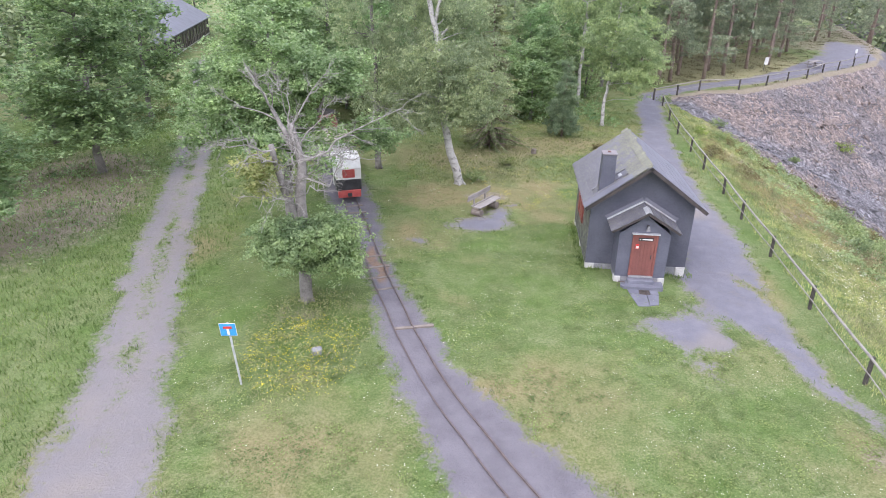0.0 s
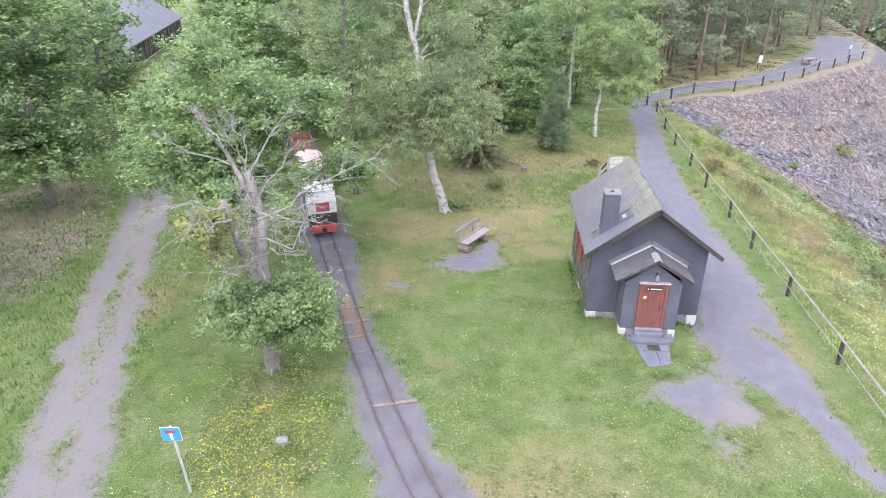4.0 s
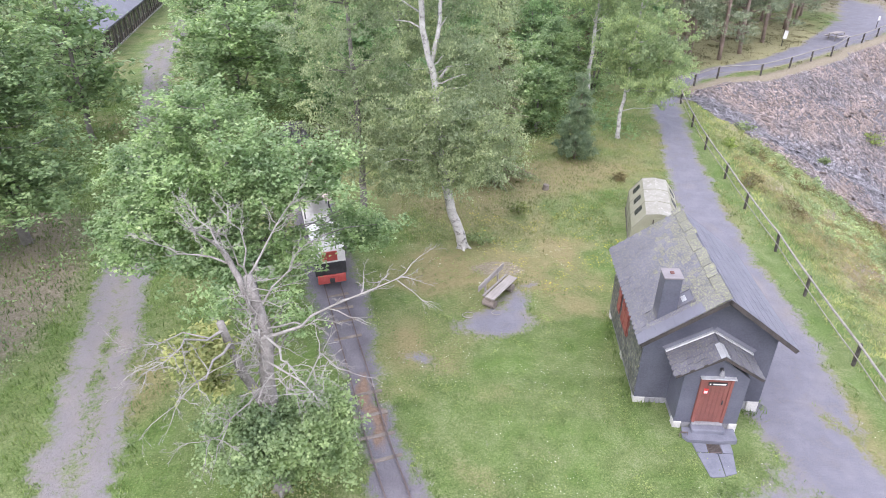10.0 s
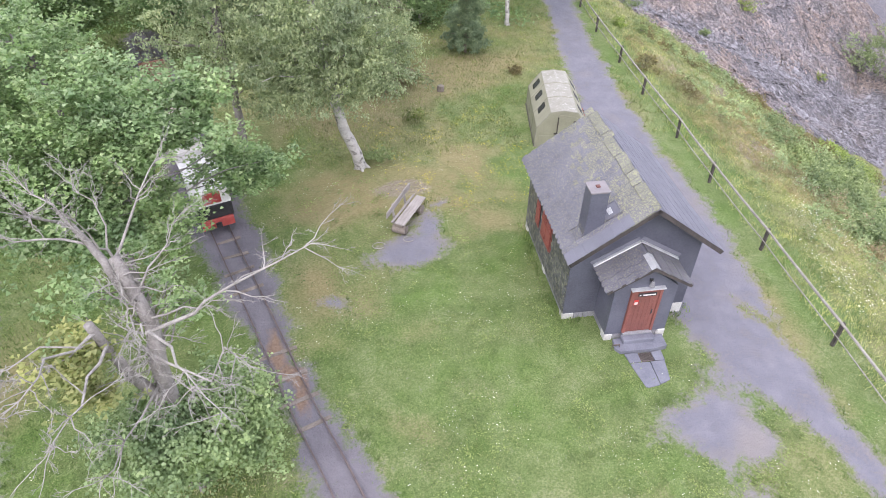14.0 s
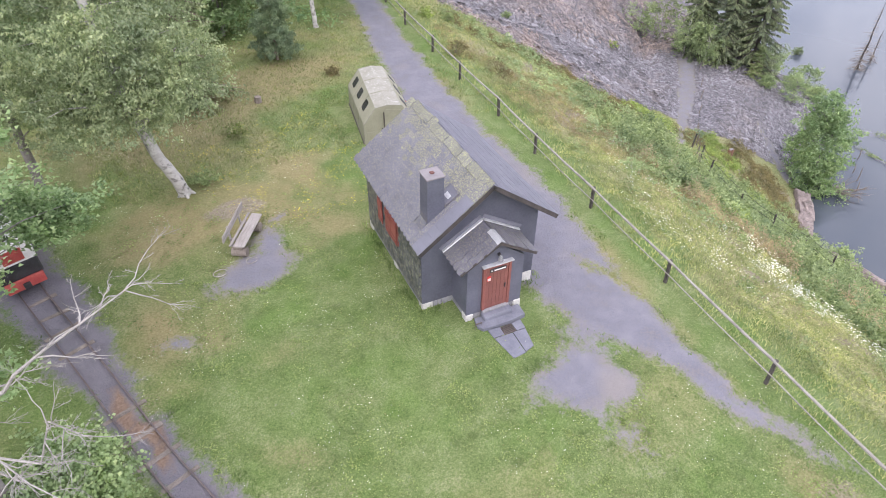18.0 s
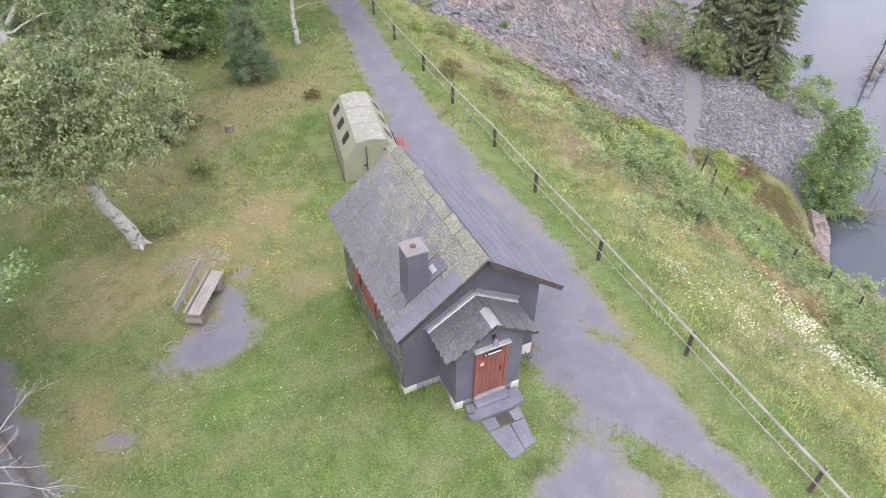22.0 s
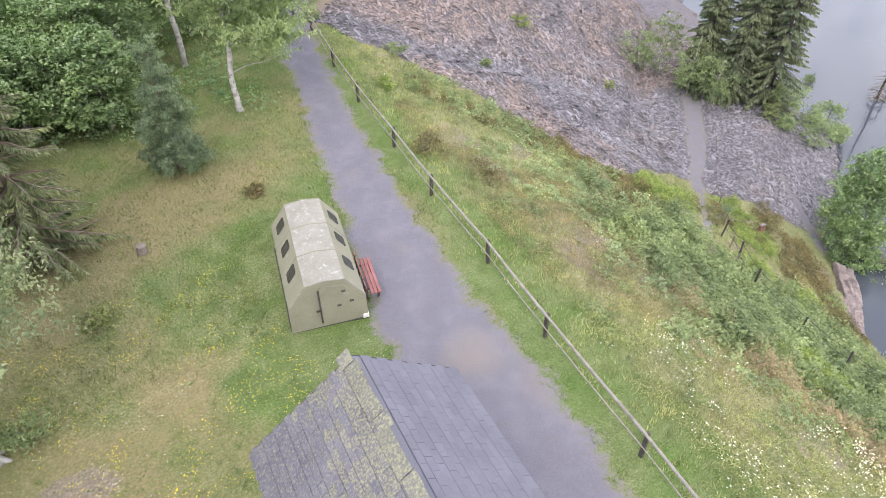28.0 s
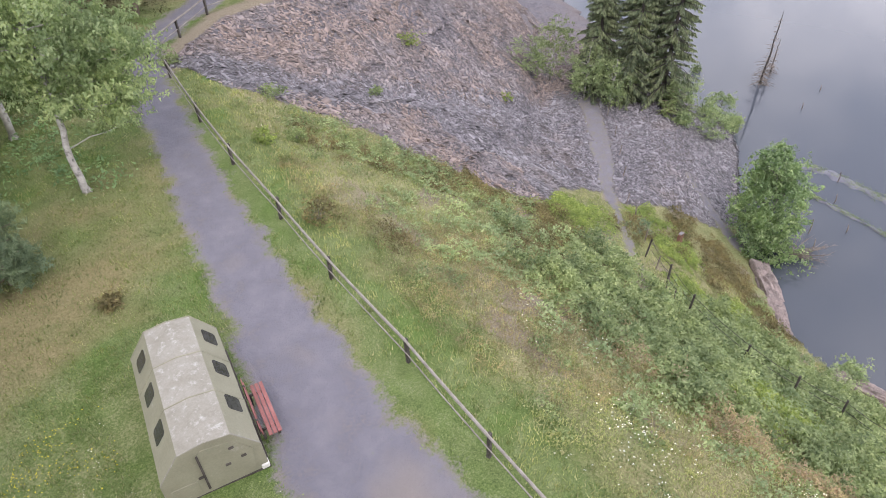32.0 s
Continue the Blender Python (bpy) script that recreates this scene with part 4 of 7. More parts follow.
for s, fr in FP.items():
    part("porch_roof_deck", box(PY0 + 0.01, PY1, 0.0, PSL - 0.002, -0.05, -0.004, fr), M_SLATE_PLAIN, porch)
    part("verge_board", box(PY0 - 0.01, PY0 + 0.012, 0, PSL, -0.09, 0.0, fr), M_TAR, porch)
    for r in range(7):
        for c in range(5):
            x = PY0 + c * 0.243 - (0.06 if r % 2 else 0)
            ob = new("slate", rs.choice(pk))
            ob.parent = porch
            ob.matrix_local = fr @ pose(min(x, PY1 - 0.235), r * 0.2 - 0.02, 0.003 + 0.006 * (r % 2), 4.0, 0, rs.uniform(-3, 3))
    # mortar fillet and stepped slates against the wall
    part("wall_flashing", box(PY1 - 0.14, PY1 - 0.01, 0, PSL + 0.02, 0.03, 0.075, fr, 0.012), M_ZINC, porch, "pale stepped flashing")
    part("wall_apron", box(PY1 - 0.045, PY1 - 0.012, -0.02, PSL + 0.04, 0.076, 0.20, fr, 0.008), M_SLATE_PLAIN, porch)
    for c in range(7):
        part("step_slate", box(PY1 - 0.30, PY1 - 0.1, c * 0.2, c * 0.2 + 0.17, 0.026, 0.038, fr), M_SLATE_ROOF, porch)
part("ridge_cap", prism([(-0.13, -0.085), (0, 0.0), (0.13, -0.085), (0.12, -0.10), (0, -0.018), (-0.12, -0.10)], PY0 - 0.01, PY0 + 0.62), M_ZINC, porch, "bright zinc ridge cap").location.z = PR + 0.055
# door
door = part("door", box(-0.35, 0.41, -0.555, -0.52, 0.33, 1.98), M_RED, house, "red-brown plank door with a small name board")
for k in range(6):
    part("plank", box(-0.345 + k * 0.126, -0.345 + k * 0.126 + 0.121, -0.572, -0.556, 0.34, 1.97, bevel=0.004), M_RED, door)
for x0, x1 in ((-0.44, -0.35), (0.41, 0.5)):
    part("door_frame", box(x0, x1, -0.60, -0.515, 0.33, 2.06), M_REDFRAME, door)
part("door_frame", box(-0.35, 0.41, -0.60, -0.515, 1.98, 2.06), M_REDFRAME, door)
part("drip_board", box(-0.48, 0.54, -0.66, -0.515, 2.062, 2.10), M_ZINC, door, "pale drip board")
part("name_board", box(-0.22, 0.32, -0.605, -0.573, 1.80, 1.92), M_BLACK, door, "black board with white lettering")
for x0, x1 in ((-0.19, -0.155), (-0.09, 0.28)):
    part("lettering", box(x0, x1, -0.610, -0.606, 1.84, 1.885, bevel=0), M_TEXTBAR, door)
part("notice", box(-0.30, -0.17, -0.580, -0.573, 1.46, 1.66), M_SIGNRED, door, "small red and white notice")
part("notice", box(-0.285, -0.185, -0.584, -0.581, 1.48, 1.575, bevel=0), M_WHITE, door)
part("latch", box(0.30, 0.335, -0.60, -0.573, 1.05, 1.22), M_BLACK, door, "black iron latch")
part("threshold", box(-0.42, 0.48, -0.66, -0.52, 0.27, 0.33), M_GREY_STONE, door)
lamp = part("porch_lamp", box(0.02, 0.10, -0.60, -0.52, 2.36, 2.44), M_BLACK, house, "small dark wall lamp")
part("shade", tube([(0.06, -0.66, 2.42), (0.06, -0.66, 2.34), (0.06, -0.66, 2.24)], 0.035, 0.085, 10), M_GREY_STONE, lamp)
part("arm", tube([(0.06, -0.56, 2.4), (0.06, -0.62, 2.46), (0.06, -0.66, 2.42)], 0.012), M_BLACK, lamp)
# steps and slabs in front of the door
step = thing("doorstep", HOUSE, "two worn grey stone steps before the door", "steps")
part("upper_step", box(-0.46, 0.52, -0.86, -0.56, -0.1, 0.26, bevel=0.025), M_SLAB, step)
part("lower_step", prism([(-0.68, -0.6), (0.86, -0.6), (0.84, -1.06), (0.30, -1.14), (-0.62, -1.12), (-0.74, -0.95)], -0.15, 0.11, "z"), M_SLAB, step, "broad slate slab step")
for outline in ([(-0.46, -1.52), (0.14, -1.53), (0.11, -2.37), (-0.31, -2.43)], [(0.16, -1.53), (0.58, -1.54), (0.46, -2.24), (0.13, -2.35)], [(-0.5, -1.16), (-0.10, -1.17), (-0.12, -1.50), (-0.46, -1.50)], [(0.30, -1.18), (0.62, -1.15), (0.60, -1.51), (0.31, -1.51)]):
    sl = tagged(part("paving_slab", prism(outline, -0.05, 0.022 + 0.01 * rs.random(), "z"), M_SLAB), "blue-grey slate paving slab sunk in the grass", "paving slab", "slabs before the door")
    sl.matrix_world = HOUSE
grate = thing("door_grate", HOUSE @ pose(0.10, -1.335, 0.012), "rusty iron foot-scraper grate set in the ground", "grate")
part("frame", box(-0.19, 0.19, -0.16, 0.16, -0.03, 0.012), M_RUST, grate)
for k in range(10):
    part("bar", box(-0.17 + k * 0.036, -0.156 + k * 0.036, -0.14, 0.14, 0.012, 0.03, bevel=0), M_POST, grate)
pot = thing("foot_scraper", HOUSE @ pose(-0.72, -0.95, 0.1), "small rusty boot scraper beside the steps", "boot scraper")
part("blade", box(-0.12, 0.12, -0.01, 0.01, 0.1, 0.16), M_RUST, pot)
for x in (-0.12, 0.11):
    part("leg", box(x, x + 0.015, -0.012, 0.012, -0.12, 0.16), M_RUST, pot)

# ---- olive shelter ----
SH = pose(8.62, 32.80, -0.10, 0, 0, -15.4)
shelter = thing("field_shelter", SH, "worn olive field shelter cabin with small dark windows", "shelter")
PROF = [(0.0, 0.0), (0.02, 0.95), (0.56, 1.70), (1.12, 1.78), (1.70, 1.70), (2.24, 0.95), (2.26, 0.0)]
LEN = 4.1
NAMES = ["side_panel", "slope_panel", "roof_panel", "roof_panel", "slope_panel", "side_panel"]
for k in range(6):
    (xa, za), (xb, zb) = PROF[k], PROF[k + 1]
    d = Vector((xb - xa, 0, zb - za)).normalized()
    nrm = Vector((-d.z, 0, d.x))
    q = 0.035
    bm = bmesh.new()
    n = 3
    for j in range(n):
        y0, y1 = j * LEN / n + (0.004 if j else 0), (j + 1) * LEN / n - 0.004
        lo = [bm.verts.new(p) for p in ((xa, y0, za), (xb, y0, zb), (xb, y1, zb), (xa, y1, za))]
        hi = [bm.verts.new(Vector(v.co) - nrm * q) for v in lo]
        for f in ((0, 1, 2, 3), (7, 6, 5, 4), (0, 4, 5, 1), (1, 5, 6, 2), (2, 6, 7, 3), (3, 7, 4, 0)):
            bm.faces.new([(lo + hi)[i] for i in f])
    bmesh.ops.recalc_face_normals(bm, faces=bm.faces[:])
    pan = part(NAMES[k], bm, M_CANVAS_TOP if k in (2, 3) else M_CANVAS, shelter, "pale worn roof skin" if k == 2 else "")
    if k in (1, 4):
        fr = Matrix((Vector((0, 1, 0)), d, nrm)).transposed().to_4x4()
        fr.translation = (xa, 0, za)
        ln = math.hypot(xb - xa, zb - za)
        for wy in (0.92, 2.12, 3.30):
            bm = bmesh.new()
            ol = [(wy - 0.02, 0.28 * ln), (wy + 0.36, 0.28 * ln), (wy + 0.42, 0.34 * ln), (wy + 0.42, 0.72 * ln), (wy + 0.36, 0.78 * ln), (wy, 0.78 * ln), (wy - 0.06, 0.72 * ln), (wy - 0.06, 0.34 * ln)]
            add_prism(bm, ol, 0.002, 0.014, "z")
            bmesh.ops.transform(bm, verts=bm.verts[:], matrix=fr)
            win = part("window", bm, M_GLASS, shelter, "small dark window")
            bm = bmesh.new()
            add_prism(bm, [(x + (x - wy - 0.18) * 0.13, y + (y - 0.53 * ln) * 0.13) for x, y in ol], -0.01, 0.007, "z")
            bmesh.ops.transform(bm, verts=bm.verts[:], matrix=fr)
            part("window_frame", bm, M_CANVAS, win)
for y, lab in ((-0.02, "olive end wall with a hinged door"), (LEN - 0.02, "")):
    end = part("end_wall", prism(PROF, y, y + 0.04), M_CANVAS, shelter, lab)
    if y < 0:
        dr = part("door", prism([(0.92, 0.10), (1.98, 0.10), (2.05, 0.95), (1.66, 1.50), (1.0, 1.60), (0.92, 1.5)], y - 0.03, y - 0.002), M_CANVAS, end, "olive shelter door")
        part("latch_bar", box(0.88, 0.93, y - 0.055, y - 0.03, 0.2, 1.5), M_POST, dr)
        for x, z in ((0.83, 0.72), (1.45, 0.78), (1.82, 0.86), (1.62, 1.3)):
            part("latch", box(x - 0.06, x + 0.06, y - 0.06, y - 0.03, z - 0.035, z + 0.035), M_POST, dr)
        part("hatch", box(0.14, 0.72, y - 0.018, y - 0.002, 0.12, 0.62), M_CANVAS, end)
for y in (0.0, LEN / 3, 2 * LEN / 3, LEN):
    bm = bmesh.new()
    add_tube(bm, [(x, y, z + 0.004) for x, z in PROF], 0.018, 0.018, 5)
    part("rib", bm, M_CANVAS_TOP if y == 0 else M_CANVAS, shelter)
part("skid", box(-0.05, 2.31, -0.04, LEN + 0.02, -0.12, 0.03), M_POST, shelter)
part("corner_patch", box(2.1, 2.29, -0.06, 0.12, 0.0, 0.16, bevel=0.02), M_WHITE, shelter, "white corner patch")

# red bench beside the shelter
rb = thing("red_bench", SH @ pose(2.38, 0.48, -0.03), "faded red slatted wooden bench beside the shelter", "bench")
for k in range(3):
    part("seat_slat", box(0.12 + k * 0.115, 0.215 + k * 0.115, 0, 1.7, 0.42, 0.455), M_REDWOOD, rb)
for k in range(2):
    part("back_slat", box(-0.02 - k * 0.03, 0.012 - k * 0.03, 0, 1.7, 0.55 + k * 0.16, 0.68 + k * 0.16), M_REDWOOD, rb)
for y in (0.25, 1.4):
    part("leg", box(0.36, 0.43, y, y + 0.06, 0, 0.42), M_POST, rb)
    part("leg", box(0.0, 0.07, y, y + 0.06, 0, 0.42), M_POST, rb)
    part("bearer", box(0.0, 0.45, y, y + 0.06, 0.37, 0.42), M_POST, rb)
    part("back_post", box(-0.06, 0.0, y, y + 0.05, 0.3, 0.86), M_POST, rb)

# ---- rustic bench on the lawn ----
BN = pose(1.76, 27.80, h(1.8, 28.0), 0, 0, 53)
bench = thing("garden_bench", BN, "weathered grey plank bench on log feet", "bench")
part("seat_plank", box(0.0, 1.9, 0.0, 0.40, 0.42, 0.47, bevel=0.012), M_WOOD, bench, "broad weathered seat plank")
part("seat_plank", box(0.02, 1.93, 0.46, 0.55, 0.42, 0.47, bevel=0.012), M_WOOD, bench)
part("back_plank", box(-0.12, 1.95, 0.66, 0.70, 0.62, 0.90, pose(0, 0, 0, 4, 0, 2.0), 0.012), M_WOOD, bench, "single broad back plank")
for x in (0.42, 1.38):
    part("back_strut", box(x, x + 0.08, 0.60, 0.66, 0.02, 0.97, pose(0, 0, 0, -3, 0, 0), 0.01), M_WOOD, bench)
    part("bearer", box(x, x + 0.08, 0.02, 0.66, 0.36, 0.42), M_WOOD, bench)
for x in (0.1, 1.5):
    part("log_foot", tube([(x, -0.02, 0.17), (x, 0.5, 0.17)], 0.17, 0.16, 12), M_LOG, bench, "old log foot")
    part("foot_block", box(x - 0.1, x + 0.1, 0.1, 0.4, 0.3, 0.42), M_LOG, bench)
for (x, y, r) in ((1.85, 27.55, 0.19), (0.75, 27.45, 0.22)):
    ring = [(x + r * math.cos(a) * 1.0, y + r * 0.8 * math.sin(a), h(x, y) + 0.03) for a in np.linspace(0, 5.6, 14)]
    tagged(part("rope_loop", tube(ring, 0.014, 0.014, 6), M_WOOD), "pale loop of old hose on the grass", "hose")

# ---- railing along the path ----
fence = thing("path_railing", pose(0, 0, 0), "dark-posted railing with weathered grey pole rails", "railing")
POSTS = FENCE[1:]
for k, (x, y) in enumerate(POSTS):
    z = h(x, y)
    part("post", box(-0.05, 0.05, -0.05, 0.05, -0.3, 0.98, pose(x, y, z, rs.uniform(-2, 2), rs.uniform(-2, 2), 8)), M_POST, fence)
for (a, b) in zip(POSTS, POSTS[1:]):
    for zz, r in ((0.95, 0.047), (0.45, 0.022)):
        za, zb = h(*a) + zz, h(*b) + zz
        mid = [(a[0] + (b[0] - a[0]) * f - 0.07, a[1] + (b[1] - a[1]) * f, za + (zb - za) * f - 0.03 * math.sin(f * 3.14) + rs.uniform(-0.008, 0.008)) for f in (0, 0.25, 0.5, 0.75, 1)]
        part("rail", tube(mid, r, r * 0.85, 7), M_RAIL, fence)
far_rail = thing("lookout_railing", pose(0, 0, 0), "dark-posted railing along the quarry rim path", "railing")
fr_pts = []
for (a, b) in zip(FAR_FENCE[:9], FAR_FENCE[1:9]):
    n = max(1, round(math.hypot(b[0] - a[0], b[1] - a[1]) / 3.6))
    fr_pts += [(a[0] + (b[0] - a[0]) * k / n, a[1] + (b[1] - a[1]) * k / n) for k in range(n)]
fr_pts += [FAR_FENCE[8]]
for x, y in fr_pts:
    part("post", box(-0.06, 0.06, -0.06, 0.06, -0.3, 1.02, pose(x, y, h(x, y), rs.uniform(-2, 2), 0, 30)), M_POST, far_rail)
for k, (a, b) in enumerate(zip(fr_pts, fr_pts[1:])):
    for zz, r in ((1.0, 0.055), (0.5, 0.03)):
        part("rail", tube([(a[0], a[1], h(*a) + zz), ((a[0] + b[0]) / 2, (a[1] + b[1]) / 2, h(*a) + zz - 0.02), (b[0], b[1], h(*b) + zz)], r, r * 0.9, 6), M_RAIL, far_rail)

# ---- narrow railway ----
def smooth_line(pts, n=10):
    out = []
    p = [Vector((*q, 0)) for q in pts]
    for k in range(len(p) - 1):
        a, b, c, d = p[max(k - 1, 0)], p[k], p[k + 1], p[min(k + 2, len(p) - 1)]
        for j in range(n):
            t = j / n
            out.append(0.5 * ((2 * b) + (c - a) * t + (2 * a - 5 * b + 4 * c - d) * t * t + (3 * b - a - 3 * c + d) * t ** 3))
    return out + [p[-1]]


line = smooth_line(TRACK)
railway = thing("railway_track", pose(0, 0, 0), "rusty narrow-gauge rails sunk in slate ballast", "railway track")
for side in (-1, 1):
    prof = [(-0.034, -0.03), (0.034, -0.03), (0.010, -0.012), (0.010, 0.022), (0.020, 0.027), (0.020, 0.045), (-0.020, 0.045), (-0.020, 0.027), (-0.010, 0.022), (-0.010, -0.012)]
    bm = bmesh.new()
    prev = None
    for k, p in enumerate(line):
        d = (line[min(k + 1, len(line) - 1)] - line[max(k - 1, 0)]).normalized()
        n = Vector((d.y, -d.x, 0)) * side
        z = h(p.x, p.y) + 0.012
        ringv = [bm.verts.new((p.x + n.x * (0.32 + u), p.y + n.y * (0.32 + u), z + w)) for u, w in prof]
        if prev:
            for i in range(len(prof)):
                j = (i + 1) % len(prof)
                bm.faces.new((prev[i], prev[j], ringv[j], ringv[i]))
        prev = ringv
    bmesh.ops.recalc_face_normals(bm, faces=bm.faces[:])
    part("rail", bm, M_RUST, railway, "rusty steel rail")
acc, last = 0.0, line[0]
for k, p in enumerate(line[1:-1], 1):
    acc += (p - last).length
    last = p
    if acc > 0.8:
        acc = 0
        d = (line[k + 1] - line[k - 1])
        a = math.degrees(math.atan2(d.y, d.x)) - 90
        wide = rs.uniform(0.5, 0.58)
        shown = rs.random() < (0.0 if p.y < 19.5 else 0.65)
        part("sleeper", box(-wide, wide, -0.07, 0.07, -0.1, 0.016 if shown else -0.02, pose(p.x, p.y, h(p.x, p.y), 0, 0, a + rs.uniform(-4, 4)), 0.01), M_LOG, railway)
for x, y, a in ((-1.02, 17.85, 22),):
    part("cross_beam", box(-0.75, 0.6, -0.06, 0.06, -0.05, 0.06, pose(x, y, h(x, y), 0, 0, a - 12)), M_LOG, railway, "weathered grey cross beam")


def train_frame(y):
    k = min(range(1, len(line) - 1), key=lambda i: abs(line[i].y - y))
    d = line[k + 1] - line[k - 1]
    return pose(line[k].x, line[k].y, h(line[k].x, line[k].y) + 0.1, 0, 0, math.degrees(math.atan2(d.y, d.x)) - 90)


def wheelset(parent, y, r=0.21):
    for x in (-0.33, 0.33):
        wv = part("wheel", tube([(x - 0.04, y, r), (x + 0.04, y, r)], r, r, 16), M_RUST, parent)
    part("axle", tube([(-0.33, y, r), (0.33, y, r)], 0.035, 0.035, 8), M_RUST, parent)


# small mine locomotive, its end towards the lawn
loco = thing("mine_locomotive", train_frame(29.6), "small mine locomotive, white cab, black bonnet, red buffer beam", "locomotive")
part("chassis", box(-0.52, 0.52, 0.0, 2.9, 0.2, 0.42), M_BLACK, loco)
part("buffer_beam", box(-0.56, 0.56, -0.12, 0.0, 0.16, 0.52, bevel=0.02), M_ENGINE_RED, loco, "bright red buffer beam")
part("coupling", box(-0.1, 0.1, -0.24, -0.12, 0.24, 0.4), M_BLACK, loco)
part("bonnet", box(-0.62, 0.62, 0.02, 1.1, 0.42, 1.05, bevel=0.05), M_BLACK, loco)
cab = part("cab", prism([(0.02, 1.05), (0.02, 1.6), (0.30, 1.98), (1.6, 1.98), (1.6, 0.42), (1.1, 0.42), (1.1, 1.05)], -0.62, 0.62, "x"), M_WHITE, loco, "white painted cab")
part("roof", box(-0.66, 0.66, 0.26, 1.66, 1.98, 2.03, bevel=0.02), M_WHITE, cab)
grl = part("grille", box(-0.3, 0.3, -0.012, 0.02, 1.14, 1.56), M_ENGINE_RED, cab, "red louvred radiator grille")
for k in range(7):
    part("louvre", box(-0.29 + k * 0.085, -0.245 + k * 0.085, -0.03, -0.012, 1.15, 1.55, bevel=0), M_ENGINE_RED, grl)
part("rear_body", box(-0.6, 0.6, 1.6, 2.9, 0.42, 1.25, bevel=0.04), M_BLACK, loco)
for y in (0.55, 2.3):
    wheelset(loco, y)
rider = thing("rider_wagon", train_frame(33.6), "mine wagon with a faded pink-grey canopy roof", "wagon")
part("chassis", box(-0.5, 0.5, 0, 2.8, 0.25, 0.42), M_BLACK, rider)
part("body", box(-0.6, 0.6, 0.05, 2.75, 0.42, 0.95), M_WHITE, rider)
for y in (0.1, 1.4, 2.65):
    for x in (-0.58, 0.53):
        part("stanchion", box(x, x + 0.05, y, y + 0.05, 0.95, 1.75), M_BLACK, rider)
part("roof", prism([(-0.72, 1.72), (-0.5, 1.88), (0, 1.95), (0.5, 1.88), (0.72, 1.72), (0.7, 1.69), (0, 1.9), (-0.7, 1.69)], 0, 2.8), M_SALMON, rider)
for y in (0.6, 2.2):
    wheelset(rider, y)
tub = thing("mine_tub", train_frame(40.3), "open brown-red mine tub on the rails", "wagon")
for x0, x1, y0, y1 in ((-0.6, -0.55, 0, 1.7), (0.55, 0.6, 0, 1.7), (-0.55, 0.55, 0, 0.05), (-0.55, 0.55, 1.65, 1.7)):
    part("side", box(x0, x1, y0, y1, 0.45, 1.25), M_BROWN, tub)
part("bottom", box(-0.55, 0.55, 0.05, 1.65, 0.40, 0.47), M_BLACK, tub)
for y in (0.4, 1.3):
    wheelset(tub, y)

# ---- road sign and small posts ----
sign = thing("dead_end_sign", pose(-5.94, 14.62, h(-5.94, 14.62), 0, -3.5, -4), "blue dead-end sign on a galvanised post", "road sign")
part("post", tube([(0, 0, -0.3), (0, 0, 2.05)], 0.032, 0.032, 10), M_STEEL, sign)
part("plate_edge", box(-0.235, 0.235, -0.05, -0.036, 1.66, 2.06, bevel=0.004), M_WHITE, sign)
part("plate", box(-0.222, 0.222, -0.058, -0.046, 1.673, 2.047, bevel=0.004), M_BLUE, sign, "blue enamel plate")
part("symbol_stem", box(-0.035, 0.035, -0.064, -0.057, 1.70, 1.90, bevel=0), M_WHITE, sign)
part("symbol_bar", box(-0.12, 0.12, -0.066, -0.059, 1.90, 1.97, bevel=0), M_SIGNRED, sign)
ms = thing("marker_stone", pose(-4.05, 16.25, h(-4.05, 16.25), 0, 0, 10), "small pale stone block in the flowering grass", "stone")
part("block", box(-0.16, 0.16, -0.12, 0.12, -0.1, 0.20, bevel=0.05), M_GREY_STONE, ms)
for x, y, s in ((5.9, 38.9, 0.16),):
    st = tagged(part("tree_stump", tube([(x, y, h(x, y) - 0.1), (x, y, h(x, y) + 0.1), (x + 0.02, y, h(x, y) + 0.28)], s * 1.2, s, 10), M_LOG), "cut grey tree stump in the meadow", "stump")
nb = thing("notice_post", pose(36.8, 73.0, h(36.8, 73.0), 0, 0, 20), "white notice plate on a short post", "notice")
part("post", tube([(0, 0, -0.2), (0, 0, 1.0)], 0.04, 0.04, 8), M_POST, nb)
part("plate", box(-0.28, 0.28, -0.06, -0.03, 0.75, 1.55, pose(0, 0, 0, 0, 8, 0)), M_WHITE, nb)
pt = thing("picnic_table", pose(44.0, 75.6, h(44, 75.6), 0, 0, 25), "weathered wooden picnic table with benches", "picnic table")
for k in range(3):
    part("top_plank", box(-0.9, 0.9, -0.36 + k * 0.25, -0.13 + k * 0.25, 0.72, 0.76), M_WOOD, pt)
for y in (-0.85, 0.6):
    part("seat_plank", box(-0.9, 0.9, y, y + 0.25, 0.42, 0.46), M_WOOD, pt)
for x in (-0.7, 0.65):
    part("leg_frame", box(x, x + 0.06, -0.8, 0.8, 0.34, 0.42), M_WOOD, pt)
    for y in (-0.42, 0.36):
        part("leg", box(x, x + 0.06, y - 0.04, y + 0.04, 0, 0.72), M_WOOD, pt)
fl = thing("lookout_sign", pose(51.5, 80.2, h(51.5, 80.2), 0, 0, 35), "small white lookout sign on the railing", "sign")
part("plate", box(-0.3, 0.3, -0.02, 0.02, 1.0, 1.45), M_WHITE, fl)
part("post", tube([(0, 0.04, 0), (0, 0.04, 1.4)], 0.04, 0.04, 8), M_POST, fl)
lp = thing("bank_lamp_post", pose(39.6, 34.8, h(39.6, 34.8)), "short brown post with a pale cap in the bank", "bollard")
for x in (-0.13, 0.13):
    part("post", box(x - 0.1, x + 0.1, -0.1, 0.1, -0.3, 0.8), M_BROWN, lp)
